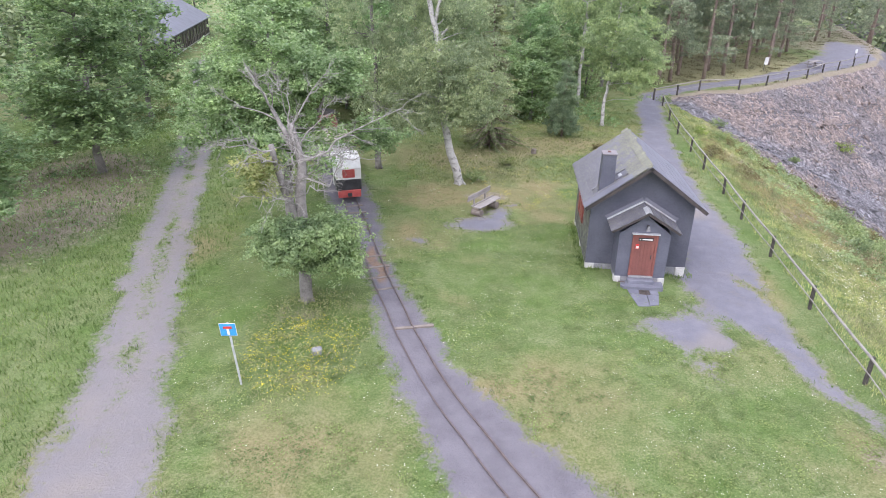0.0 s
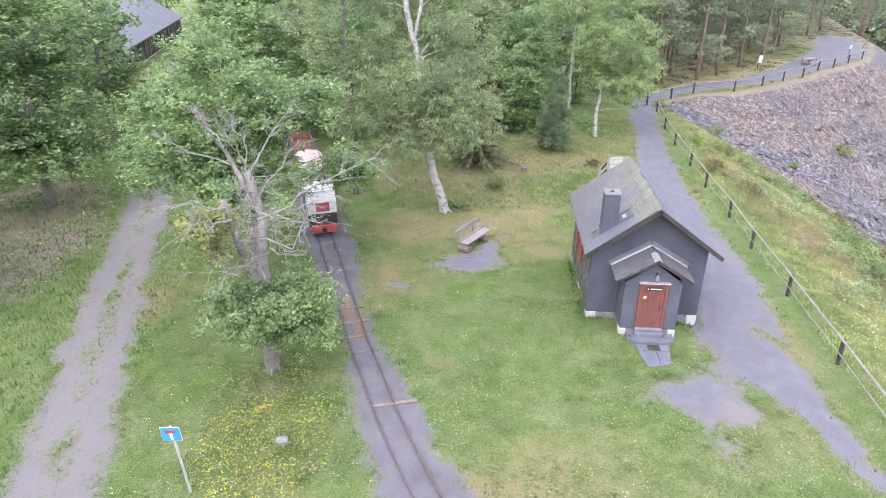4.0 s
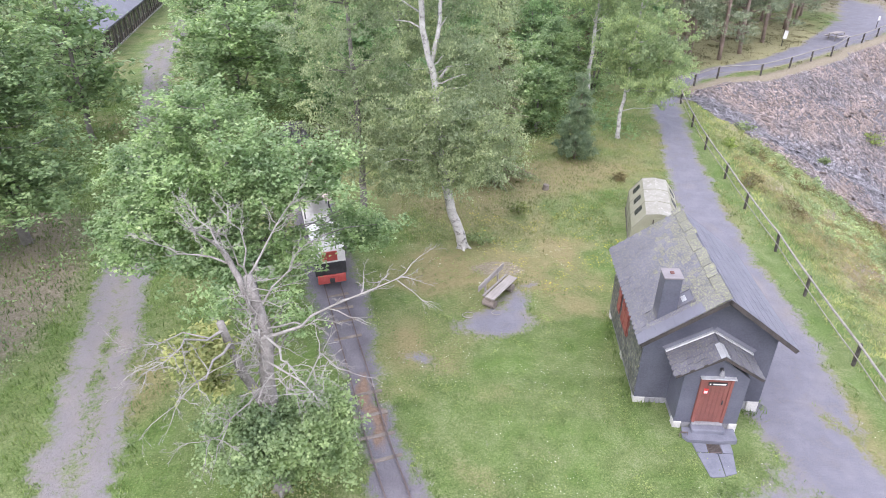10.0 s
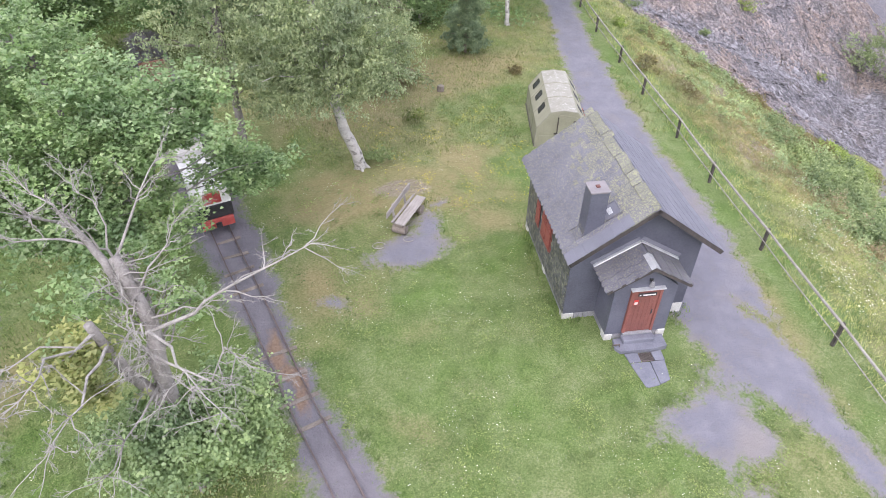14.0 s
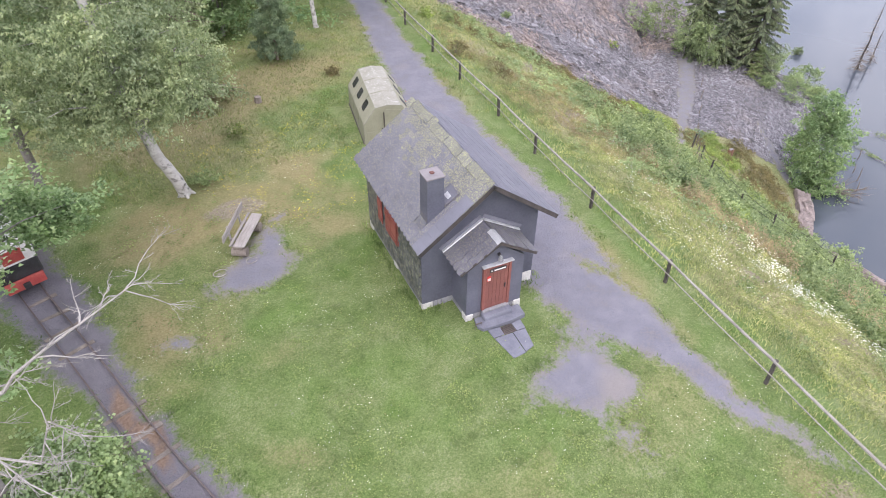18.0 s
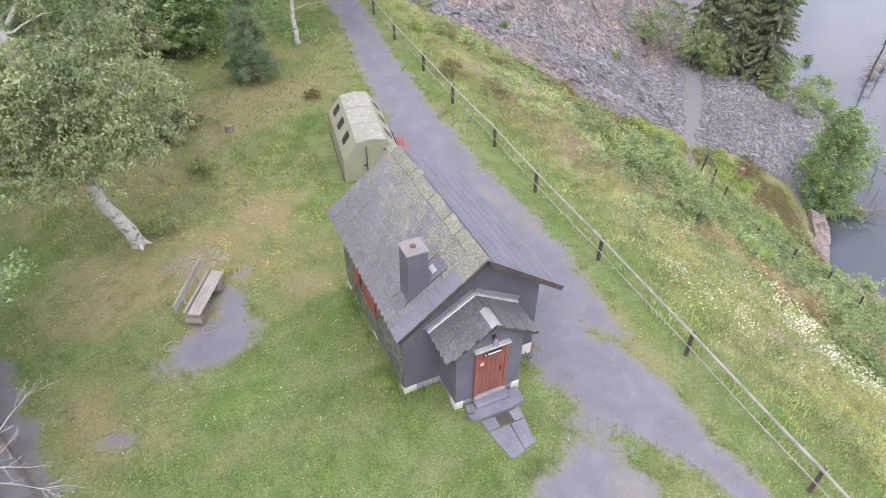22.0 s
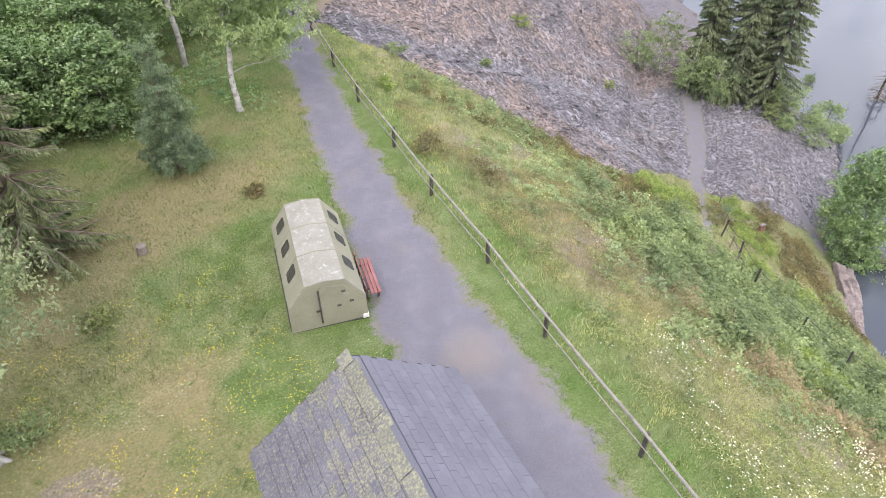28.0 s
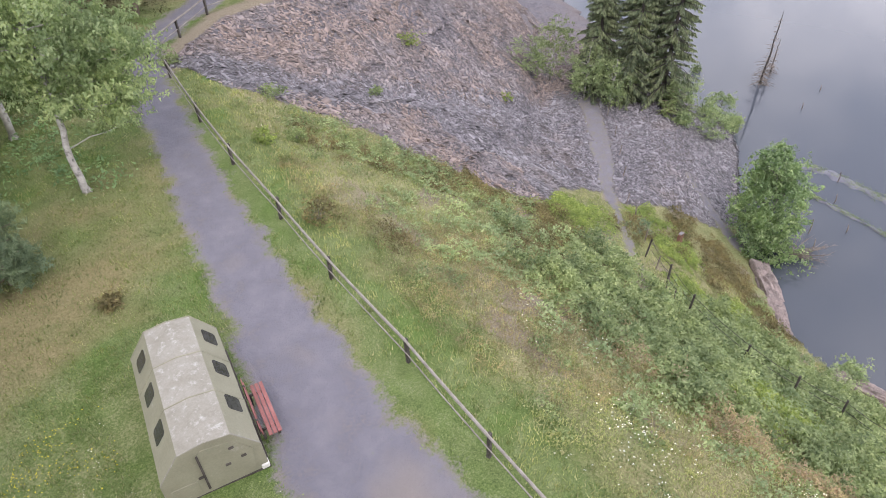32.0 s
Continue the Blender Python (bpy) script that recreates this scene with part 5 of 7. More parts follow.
part("cap", box(-0.17, 0.17, -0.11, 0.11, 0.8, 0.85), M_CAP, lp)
# posts of the stairway over the scree
stair_rail = thing("stair_railing", pose(0, 0, 0), "thin dark posts with a wire beside the bank path", "railing")
for (x, y, _) in smooth_line([(p[0] + 0.9, p[1] - 0.8) for p in STAIR], 4)[::2]:
    part("post", box(-0.028, 0.028, -0.028, 0.028, -0.3, 0.9, pose(x, y, h(x, y), rs.uniform(-5, 5), rs.uniform(-5, 5), 0)), M_LOG, stair_rail)
sp = smooth_line([(p[0] + 0.9, p[1] - 0.8) for p in STAIR], 4)[::2]
for a, b in zip(sp, sp[1:]):
    part("wire", tube([(a.x, a.y, h(a.x, a.y) + 0.9), (b.x, b.y, h(b.x, b.y) + 0.8)], 0.010, 0.010, 5), M_POST, stair_rail)

# thin wire fence running on down the bank
wire_fence = thing("wire_fence", pose(0, 0, 0), "low fence of thin dark posts and slack wires on the bank", "fence")
WIRES = [(33.6, 34.1), (31.7, 31.9), (30.1, 30.0), (29.2, 27.0), (29.4, 24.8), (29.9, 23.0), (29.7, 21.2)]
for x, y in WIRES:
    part("post", box(-0.04, 0.04, -0.04, 0.04, -0.3, 1.25, pose(x, y, h(x, y), rs.uniform(-5, 5), rs.uniform(-5, 5), 0)), M_POST, wire_fence)
for a, b in zip(WIRES, WIRES[1:]):
    for up in (0.75, 1.15):
        ends = [(q[0], q[1], h(*q) + up) for q in (a, b)]
        part("wire", tube([ends[0], tuple((u + v) / 2 - (0.08 if k == 2 else 0) for k, (u, v) in enumerate(zip(*ends))), ends[1]], 0.012, 0.012, 5), M_POST, wire_fence)

# ---- long black shed beyond the trees ----
BARN = pose(-29.4, 68.4, 0.3, 0, 0, 8.6)
barn = thing("works_shed", BARN, "long black timber shed with a plain slate roof", "shed")
BL, BW, BE, BR = 32.0, 9.0, 2.5, 5.3
part("wall", box(-0.25, 0.0, 0, BL, 0, BE), M_TAR, barn, "black tarred plank wall")
part("wall", box(-BW, -BW + 0.25, 0, BL, 0, BE), M_TAR, barn)
for y in (0, BL - 0.25):
    part("gable_wall", prism([(-BW, 0), (0, 0), (0, BE), (-BW / 2, BR - 0.1), (-BW, BE)], y, y + 0.25), M_TAR, barn)
for s in (0, 1):
    xa, xb = (0.45, -BW / 2) if s == 0 else (-BW - 0.45, -BW / 2)
    part("roof", prism([(xa, BE - 0.15), (xb, BR), (xb, BR + 0.14), (xa, BE + 0.0)], -0.5, BL + 0.5), M_SLATE_WALL, barn, "plain dark slate roof")
part("ridge_vent", box(-BW / 2 - 0.5, -BW / 2 + 0.5, 10, 12.2, BR - 0.1, BR + 0.7), M_TAR, barn)
part("vent_roof", prism([(-BW / 2 - 0.7, BR + 0.65), (-BW / 2, BR + 1.1), (-BW / 2 + 0.7, BR + 0.65)], 9.8, 12.4), M_SLATE_PLAIN, barn)
for k in range(14):
    y = 1.1 + k * 2.2
    wn_ = part("window", box(0.0, 0.05, y, y + 0.75, 0.9, 2.0, bevel=0), M_GLASS, barn)
    for z0, z1, ya, yb in ((0.84, 0.9, y - 0.06, y + 0.81), (2.0, 2.06, y - 0.06, y + 0.81), (0.9, 2.0, y - 0.06, y), (0.9, 2.0, y + 0.75, y + 0.81)):
        part("frame", box(0.0, 0.08, ya, yb, z0, z1, bevel=0), M_RAIL, wn_)
for k in range(30):
    part("post", box(0.0, 0.07, k * 1.1, k * 1.1 + 0.12, 0, BE - 0.1, bevel=0), M_LOG, barn)
part("plinth", box(-BW, 0.06, -0.05, BL, -0.4, 0.25), M_PLASTER, barn)

# ---- trees ----
def tree_thing(name, x, y, label, category="tree", group=""):
    return thing(name, pose(x, y, h(x, y)), label, category, group)


def wander(a, b, n, rng, amount):
    a, b = np.array(a, float), np.array(b, float)
    size = np.linalg.norm(b - a)
    pts = [a + (b - a) * k / n for k in range(n + 1)]
    for k in range(1, n):
        pts[k] = pts[k] + rng.normal(size=3) * amount * size
    return pts


def clumps(lobes, per, spread, rng, flat=0.42):
    """Leaf places: lobes of (x, y, z, rx, ry, rz, clumps), filled towards their outside."""
    out, hearts = [], []
    for x, y, z, rx, ry, rz, n in lobes:
        d = rng.normal(size=(n, 3))
        d /= np.linalg.norm(d, axis=1, keepdims=True)
        r = rng.uniform(0.35, 1.0, size=n) ** 0.5
        c = np.array([x, y, z]) + d * r[:, None] * np.array([rx, ry, rz]) * rng.uniform(0.72, 1.18, size=(n, 1))
        hearts.append(c)
        # each clump is a spray of six twigs with their own tufts of leaves
        m = rng.poisson(per, size=n)
        s = rng.uniform(0.6, 1.3, size=n)
        tips = c[:, None] + rng.normal(size=(n, 6, 3)) * spread * 1.05 * s[:, None, None] * np.array([1, 1, flat])
        own = np.repeat(np.arange(n), m)
        c = tips[own, rng.randint(0, 6, size=len(own))]
        out.append(c + rng.normal(size=c.shape) * spread * 0.40 * s[own][:, None] * np.array([1, 1, 0.55]))
    return np.concatenate(out), np.concatenate(hearts)


def leafy_tree(name, label, x, y, stems, lobes, leaf, per, spread, l_mat, b_mat, seed, limbs=26, flat=0.5, droop=0.0, slim=0.6, r0=0.2, dead=(), group="", limb_r=0.04):
    rng = np.random.RandomState(seed)
    t = tree_thing(name, x, y, label, "tree", group)
    places, hearts = clumps(lobes, per, spread, rng)
    bm = bmesh.new()
    for pts, ra, rb in stems:
        full = []
        for a, b in zip(pts, pts[1:]):
            full += wander(a, b, 4, rng, 0.012)[:-1]
        full.append(np.array(pts[-1], float))
        add_tube(bm, full, ra, rb, 10)
    # root flare
    p0 = stems[0][0][0]
    for k in range(5):
        a = k * 1.26 + seed
        add_tube(bm, [(p0[0], p0[1], 0.35), (p0[0] + 0.7 * stems[0][1] * math.cos(a), p0[1] + 0.7 * stems[0][1] * math.sin(a), 0.1), (p0[0] + 1.7 * stems[0][1] * math.cos(a), p0[1] + 1.7 * stems[0][1] * math.sin(a), -0.12)], stems[0][1] * 0.5, stems[0][1] * 0.18, 6)
    part("trunk", bm, b_mat, t, smooth=True)
    dense = np.concatenate([np.linspace(a, b, 8) for s in stems for a, b in zip(s[0], s[0][1:])]).astype(float)
    bm = bmesh.new()
    pick = rng.choice(len(hearts), size=min(limbs, len(hearts)), replace=False)
    for k in pick:
        g = hearts[k]
        cost = np.linalg.norm((dense - g) * np.array([1, 1, 0.7]), axis=1) + np.where(dense[:, 2] > g[2] - 0.2, 3.0, 0)
        a = dense[int(np.argmin(cost))]
        add_tube(bm, wander(a, g, 4, rng, 0.05), limb_r * (0.7 + 0.6 * rng.rand()), 0.008, 5)
    if limbs:
        tagged(part("branchwork", bm, b_mat, t), kind="stuff")
    link_mesh("crown", leaf_mesh("crown", places, leaf, flat, slim * 1.12, droop, rng), l_mat, t)
    return t, rng


def dead_branch(bm, rng, a, b, r, twigs=5, depth=2):
    a, b = np.array(a, float), np.array(b, float)
    n = 5 if depth > 1 else 3
    pts = wander(a, b, n, rng, 0.032)
    add_tube(bm, pts, r, max(r * 0.2, 0.003), 6 if depth > 1 else 4)
    if depth <= 0:
        return
    size = np.linalg.norm(b - a)
    for k in range(twigs):
        f = rng.uniform(0.5 if depth > 2 else 0.25, 1.0)
        i = min(int(f * n), n - 1)
        p = pts[i] + (pts[i + 1] - pts[i]) * (f * n - i)
        d = (b - a) / size + rng.normal(size=3) * 0.6
        d /= np.linalg.norm(d)
        dead_branch(bm, rng, p, p + d * size * rng.uniform(0.14, 0.36), r * 0.42 * (1.2 - 0.6 * f), 5, depth - 1)


# the half-dead maple beside the railway
MX, MY = -4.95, 19.55
maple, rng = leafy_tree(
    "half_dead_maple", "half-dead maple, bare bleached branches and leafy basal sprouts", MX, MY,
    [([(0, 0, -0.2), (0.0, 0.05, 2.2), (0.06, 0.25, 4.0), (0.12, 0.6, 4.9), (-0.36, 1.5, 5.95)], 0.23, 0.12),
     ([(0.0, 0.1, 2.6), (-0.45, 0.0, 4.2), (-0.68, -0.05, 5.7)], 0.13, 0.09),
     ([(-0.1, 0.9, 5.2), (-0.8, 1.9, 5.9), (-1.12, 2.2, 6.4)], 0.10, 0.06)],
    [(-0.9, 1.4, 5.2, 0.8, 0.7, 0.6, 7), (0.5, 1.4, 4.8, 0.7, 0.7, 0.6, 6)],
    0.09, 110, 0.26, L_MAPLE, M_BARK, 11, limbs=10, flat=0.5, slim=0.9, limb_r=0.025)
lob = [(0.1, -0.4, 2.1, 1.0, 0.9, 0.6, 34), (1.0, 0.0, 2.2, 0.95, 0.9, 0.65, 36), (1.6, -0.2, 2.2, 0.6, 0.7, 0.5, 18), (-0.7, -0.3, 2.7, 0.75, 0.8, 0.55, 24), (0.5, -0.4, 2.9, 0.8, 0.7, 0.5, 26), (0.9, 0.4, 2.7, 0.8, 0.7, 0.45, 24), (-1.0, 0.1, 2.3, 0.65, 0.6, 0.5, 15), (0.3, -1.1, 2.7, 0.7, 0.6, 0.5, 20), (-0.4, -1.0, 2.2, 0.55, 0.5, 0.4, 12), (1.5, -0.6, 1.7, 0.5, 0.5, 0.35, 10)]
pl, _ = clumps(lob, 135, 0.26, rng)
link_mesh("basal_foliage", leaf_mesh("basal_foliage", pl, 0.078, 0.42, 0.85, 0, rng, True), L_MAPLE_LOW, maple, "dense leafy sprouts round the trunk")
pl, _ = clumps([(-1.25, -0.2, 5.1, 0.55, 0.5, 0.55, 24), (-0.95, -0.4, 4.4, 0.5, 0.4, 0.4, 14)], 60, 0.2, rng)
link_mesh("yellow_tuft", leaf_mesh("yellow_tuft", pl, 0.10, 0.5, 0.9, 0, rng), L_YELLOW, maple, "yellowing leaf tuft")
bm = bmesh.new()
for a, b, r in (
        ((0.1, 0.2, 5.0), (3.5, -0.2, 6.9), 0.065), ((0.08, 0.15, 4.4), (2.45, -2.2, 6.0), 0.045), ((0.3, -0.2, 5.4), (1.95, -3.3, 6.4), 0.045), ((0.05, 0.1, 3.9), (1.3, -1.9, 5.0), 0.04),
        ((-0.55, -0.02, 5.1), (-0.6, -3.1, 6.2), 0.055), ((-0.66, -0.05, 5.5), (-1.25, -2.8, 6.6), 0.045), ((-0.05, 0.05, 3.6), (-0.25, -3.0, 5.1), 0.045), ((-0.6, -0.05, 5.5), (-2.2, -1.6, 6.2), 0.035),
        ((-1.1, 2.2, 6.3), (-1.25, 0.3, 8.1), 0.06), ((-1.12, 2.2, 6.3), (-1.9, 2.6, 7.6), 0.05), ((-0.9, 2.0, 6.0), (-2.6, 1.6, 6.9), 0.045), ((-1.0, 2.1, 6.2), (-0.9, 1.4, 7.4), 0.045),
        ((-0.36, 1.5, 5.9), (0.9, 2.6, 7.6), 0.055), ((-0.36, 1.5, 5.9), (-0.4, 0.6, 7.6), 0.045), ((0.0, 1.0, 5.4), (1.2, 1.6, 6.8), 0.04), ((-0.3, 1.4, 5.8), (-0.9, 2.8, 7.4), 0.04),
        ((0.05, 0.5, 5.0), (0.4, -1.4, 6.4), 0.035), ((-0.3, 1.3, 5.7), (0.3, 0.2, 7.0), 0.035), ((-0.6, 0.0, 5.2), (-2.0, -0.6, 5.2), 0.035), ((0.1, 0.6, 5.0), (1.8, 0.4, 5.3), 0.04)):
    dead_branch(bm, rng, a, b, r * 0.66, 10, 3)
for k in range(46):
    f = rng.uniform(0, 1)
    p = np.array([0.05 - 0.4 * f, 0.2 + 1.1 * f * f, 3.6 + 2.3 * f])
    d = rng.normal(size=3) * np.array([1, 1, 0.5]) + np.array([0, -0.3, 0.2])
    dead_branch(bm, rng, p, p + d / np.linalg.norm(d) * rng.uniform(0.5, 1.6), 0.018, 5, 2)
part("bare_branchwork", bm, M_DEAD, maple, "bleached bare branches")
# the healthy maple close behind it
leafy_tree("maple", "broad leafy maple close behind the half-dead tree", -6.8, 25.8,
           [([(0, 0, -0.2), (0.1, 0, 2.2), (0.1, 0.1, 4.6), (-0.2, 0.2, 8.4)], 0.24, 0.05), ([(0.1, 0, 2.6), (1.4, -0.6, 4.8), (2.2, -1.0, 6.4)], 0.11, 0.04), ([(0.0, 0.1, 2.8), (-1.7, 0.8, 4.8), (-3.0, 1.4, 6.2)], 0.11, 0.04)],
           [(0, 0, 7.0, 2.6, 2.3, 1.7, 90), (-2.4, 1.4, 6.1, 2.0, 2.0, 1.5, 76), (2.1, -0.9, 7.0, 1.6, 1.5, 0.9, 54), (-1.0, -1.7, 5.5, 2.1, 1.3, 1.2, 60), (1.2, -1.9, 5.0, 1.2, 1.1, 0.9, 30), (3.5, 1.6, 3.9, 1.1, 1.0, 0.7, 28), (-0.7, 0.5, 8.5, 1.5, 1.4, 0.7, 26), (-2.8, 0.2, 4.8, 1.5, 1.4, 0.9, 34), (0.3, -0.8, 4.2, 1.8, 1.2, 0.7, 30)],
           0.094, 210, 0.34, L_MAPLE, M_BARK, 12, limbs=60, flat=0.58, slim=0.9, limb_r=0.03)

# birches on the lawn
leafy_tree("birch", "tall birch with white trunk and fine grey-green leaves", 0.72, 32.6,
           [([(0.24, 0.1, -0.2), (0.08, 0.08, 0.7), (-0.36, 0.0, 2.07), (-0.78, 0.0, 4.1), (-0.9, 0.0, 5.9), (-1.0, 0.1, 7.5), (-1.45, 0.1, 9.6), (-1.7, 0.3, 13.5), (-1.7, 0.3, 16)], 0.25, 0.07),
            ([(-1.15, 0.15, 8.2), (-0.8, 0.1, 9.8), (-0.7, 0.2, 13.0)], 0.11, 0.04)],
           [(-2.3, 0.9, 6.2, 1.7, 2.0, 2.6, 100), (1.0, 0.2, 5.0, 1.8, 1.8, 1.9, 90), (0.9, 0.9, 8.4, 1.6, 1.9, 2.3, 80), (-0.8, 1.9, 7.0, 2.2, 1.2, 2.6, 80), (-1.5, 2.0, 11.5, 2.6, 1.3, 3.4, 110), (0.8, 0.8, 12.6, 1.5, 1.5, 2.4, 50), (-2.4, -0.2, 4.6, 1.2, 1.4, 1.4, 40), (-0.3, -1.2, 4.6, 1.6, 0.9, 1.3, 60), (-1.4, -1.0, 6.6, 1.3, 0.9, 1.2, 34), (0.2, -0.9, 6.4, 1.0, 0.8, 1.1, 30), (-1.9, -0.7, 11.9, 1.2, 0.8, 1.0, 20)],
           0.095, 140, 0.33, L_BIRCH, M_BIRCH, 21, limbs=60, flat=0.35, droop=0.5, r0=0.22, group="birches on the meadow")
leafy_tree("birch", "birch with a grey-white trunk and dense hanging leaves", -3.62, 35.0,
           [([(0, 0, -0.2), (0.05, 0, 3), (-0.1, 0.2, 8), (-0.2, 0.2, 15)], 0.19, 0.04)],
           [(0, 0, 5.0, 2.6, 2.2, 2.6, 120), (-0.2, 0.2, 8.6, 2.5, 2.2, 2.6, 100), (-0.2, 0.2, 12.4, 2.0, 1.9, 2.6, 70), (1.2, -0.6, 3.6, 1.4, 1.3, 1.5, 40)],
           0.098, 130, 0.33, L_BIRCH, M_BARK, 22, limbs=46, flat=0.35, droop=0.5, group="birches on the meadow")
# light birches beside the path
leafy_tree("birch", "slender birch with a slanting white trunk and light green leaves", 12.3, 47.2,
           [([(0, 0, -0.2), (-0.05, 0.1, 1.5), (0.25, 0.3, 3.5), (0.5, 0.5, 8), (0.6, 0.5, 14)], 0.15, 0.04)],
           [(0.9, 0.4, 6.2, 2.6, 2.4, 3.2, 150), (2.2, 0.2, 4.6, 1.8, 1.8, 2.2, 80), (0.8, 0.6, 10.5, 2.2, 2.2, 2.8, 90), (0.7, 0.6, 13.4, 1.4, 1.4, 2.0, 36), (-0.6, 0.8, 5.6, 1.3, 1.3, 1.8, 46), (1.4, -0.4, 3.6, 1.5, 1.4, 1.0, 40)],
           0.125, 115, 0.32, L_BIRCH_LIGHT, M_BIRCH, 23, limbs=46, flat=0.3, droop=0.7, group="birches by the path")
leafy_tree("birch", "straight birch with a white trunk at the wood's edge", 11.6, 53.4,
           [([(0, 0, -0.2), (0.1, 0, 4), (0.05, 0, 9), (0, 0, 14)], 0.16, 0.05)],
           [(0, 0, 9.0, 2.3, 2.2, 3.0, 90), (0.2, 0, 12.5, 1.9, 1.9, 2.4, 60), (1.8, 0.8, 7.4, 1.6, 1.6, 2.0, 46)],
           0.135, 100, 0.34, L_BIRCH_LIGHT, M_BIRCH, 24, limbs=36, flat=0.3, droop=0.7, group="birches by the path")
# maples along the gravel road
leafy_tree("maple", "leafy maple with low-hanging dark green branches by the road", -18.8, 33.6,
           [([(0, 0, -0.2), (0, 0, 2.5), (0.2, 0.2, 6), (0.2, 0.3, 9)], 0.24, 0.07)],
           [(0.2, 0, 5.0, 3.3, 3.0, 2.4, 150), (0.6, 0.2, 8.0, 2.7, 2.6, 2.0, 100), (0.8, -0.8, 2.8, 2.4, 2.2, 1.0, 70), (-1.6, 0, 3.6, 2.0, 2.0, 1.4, 46), (0.4, 0.4, 10, 1.6, 1.6, 1.2, 40)],
           0.15, 100, 0.40, L_MAPLE_DARK, M_BARK, 25, limbs=60, flat=0.65, slim=0.9, group="road trees")
leafy_tree("maple", "bright leafy young maple beside the road", -19.6, 23.5,
           [([(0, 0, -0.2), (0.2, 0, 3), (0.3, 0.2, 8)], 0.2, 0.06)],
           [(0.8, 0, 4.2, 2.6, 2.4, 1.7, 100), (0.5, 0.1, 6.8, 2.2, 2.2, 1.7, 70), (1.6, -1.0, 2.6, 1.6, 1.5, 0.8, 34)],
           0.15, 90, 0.4, L_MAPLE, M_BIRCH, 26, limbs=44, flat=0.65, slim=0.8, group="road trees")
for k, (x, y, hh, rr, lm) in enumerate(((-24.5, 39.5, 12, 3.4, L_BIRCH), (-21.5, 47, 11.5, 3.2, L_MAPLE_DARK), (-26.5, 55, 12, 3.4, L_BIRCH), (-30, 46, 13, 3.8, L_DARK), (-29, 33, 12, 3.6, L_DARK), (-33, 62, 10, 3.0, L_BIRCH), (-38, 52, 13, 4.0, L_DARK), (-25.5, 27, 11, 3.2, L_MAPLE_DARK),
                                        (-27, 17, 10, 3.2, L_DARK), (-38, 72, 12, 3.6, L_BIRCH), (-45, 85, 14, 4.0, L_DARK), (-15, 80, 13, 4, L_MAPLE_DARK), (-12, 91, 15, 4.5, L_DARK), (-20, 94, 14, 4.5, L_MAPLE), (-23, 104, 15, 5, L_MAPLE_DARK), (-40, 112, 15, 5, L_DARK), (-30, 112, 15, 5, L_MAPLE_DARK), (-52, 100, 15, 5, L_BIRCH))):
    leafy_tree("deciduous_tree", "leafy deciduous tree in the roadside wood", x, y,
               [([(0, 0, -0.2), (0.1, 0, hh * 0.4), (0, 0.1, hh * 0.85)], 0.2, 0.05)],
               [(0, 0, hh * 0.45, rr, rr, hh * 0.26, 90), (0.2, 0, hh * 0.72, rr * 0.8, rr * 0.8, hh * 0.22, 60), (-0.3, 0.4, hh * 0.28, rr * 0.75, rr * 0.75, hh * 0.13, 34)],
               0.31, 26, 0.5, lm, M_BARK, 40 + k, limbs=24, flat=0.55, slim=0.75, group="road trees")
# trees between the road and the rails
for k, (x, y, hh, rr, lm, lab) in enumerate(((-13.6, 53.0, 12.0, 3.6, L_MAPLE, "light green maple between the road and the rails"), (-16.2, 66.5, 13.0, 4.0, L_MAPLE, "light green maple beside the long shed"), (-18.5, 78.0, 14.0, 4.2, L_MAPLE_DARK, "dark leafy tree behind the long shed"), (-24.5, 92.0, 15.0, 5.0, L_MAPLE_DARK, "dark leafy tree behind the long shed"), (-11.0, 43.5, 9.5, 3.0, L_MAPLE, "broad light green maple beyond the rails"), (-9.0, 53.0, 13.0, 4.4, L_MAPLE, "large light green maple beyond the rails"), (-12.5, 63, 13, 4.2, L_MAPLE_DARK, "dark leafy tree near the long shed"), (-5.0, 46.5, 9.0, 2.6, L_DARK, "dark understory tree behind the birches"), (-2.0, 53, 14, 4.0, L_BIRCH, "tall grey-green birch in the wood"))):
    leafy_tree("maple" if "maple" in lab else "deciduous_tree", lab, x, y,
               [([(0, 0, -0.2), (0.1, 0, hh * 0.4), (0, 0.1, hh * 0.85)], 0.24, 0.06)],
               [(0, 0, hh * 0.5, rr, rr, hh * 0.25, 110), (0.4, -0.2, hh * 0.76, rr * 0.8, rr * 0.8, hh * 0.2, 80), (-0.8, -0.8, hh * 0.36, rr * 0.8, rr * 0.8, hh * 0.15, 46)],
               0.18, 80, 0.44, lm, M_BARK, 60 + k, limbs=30, flat=0.62, slim=0.85, group="trees behind the rails")
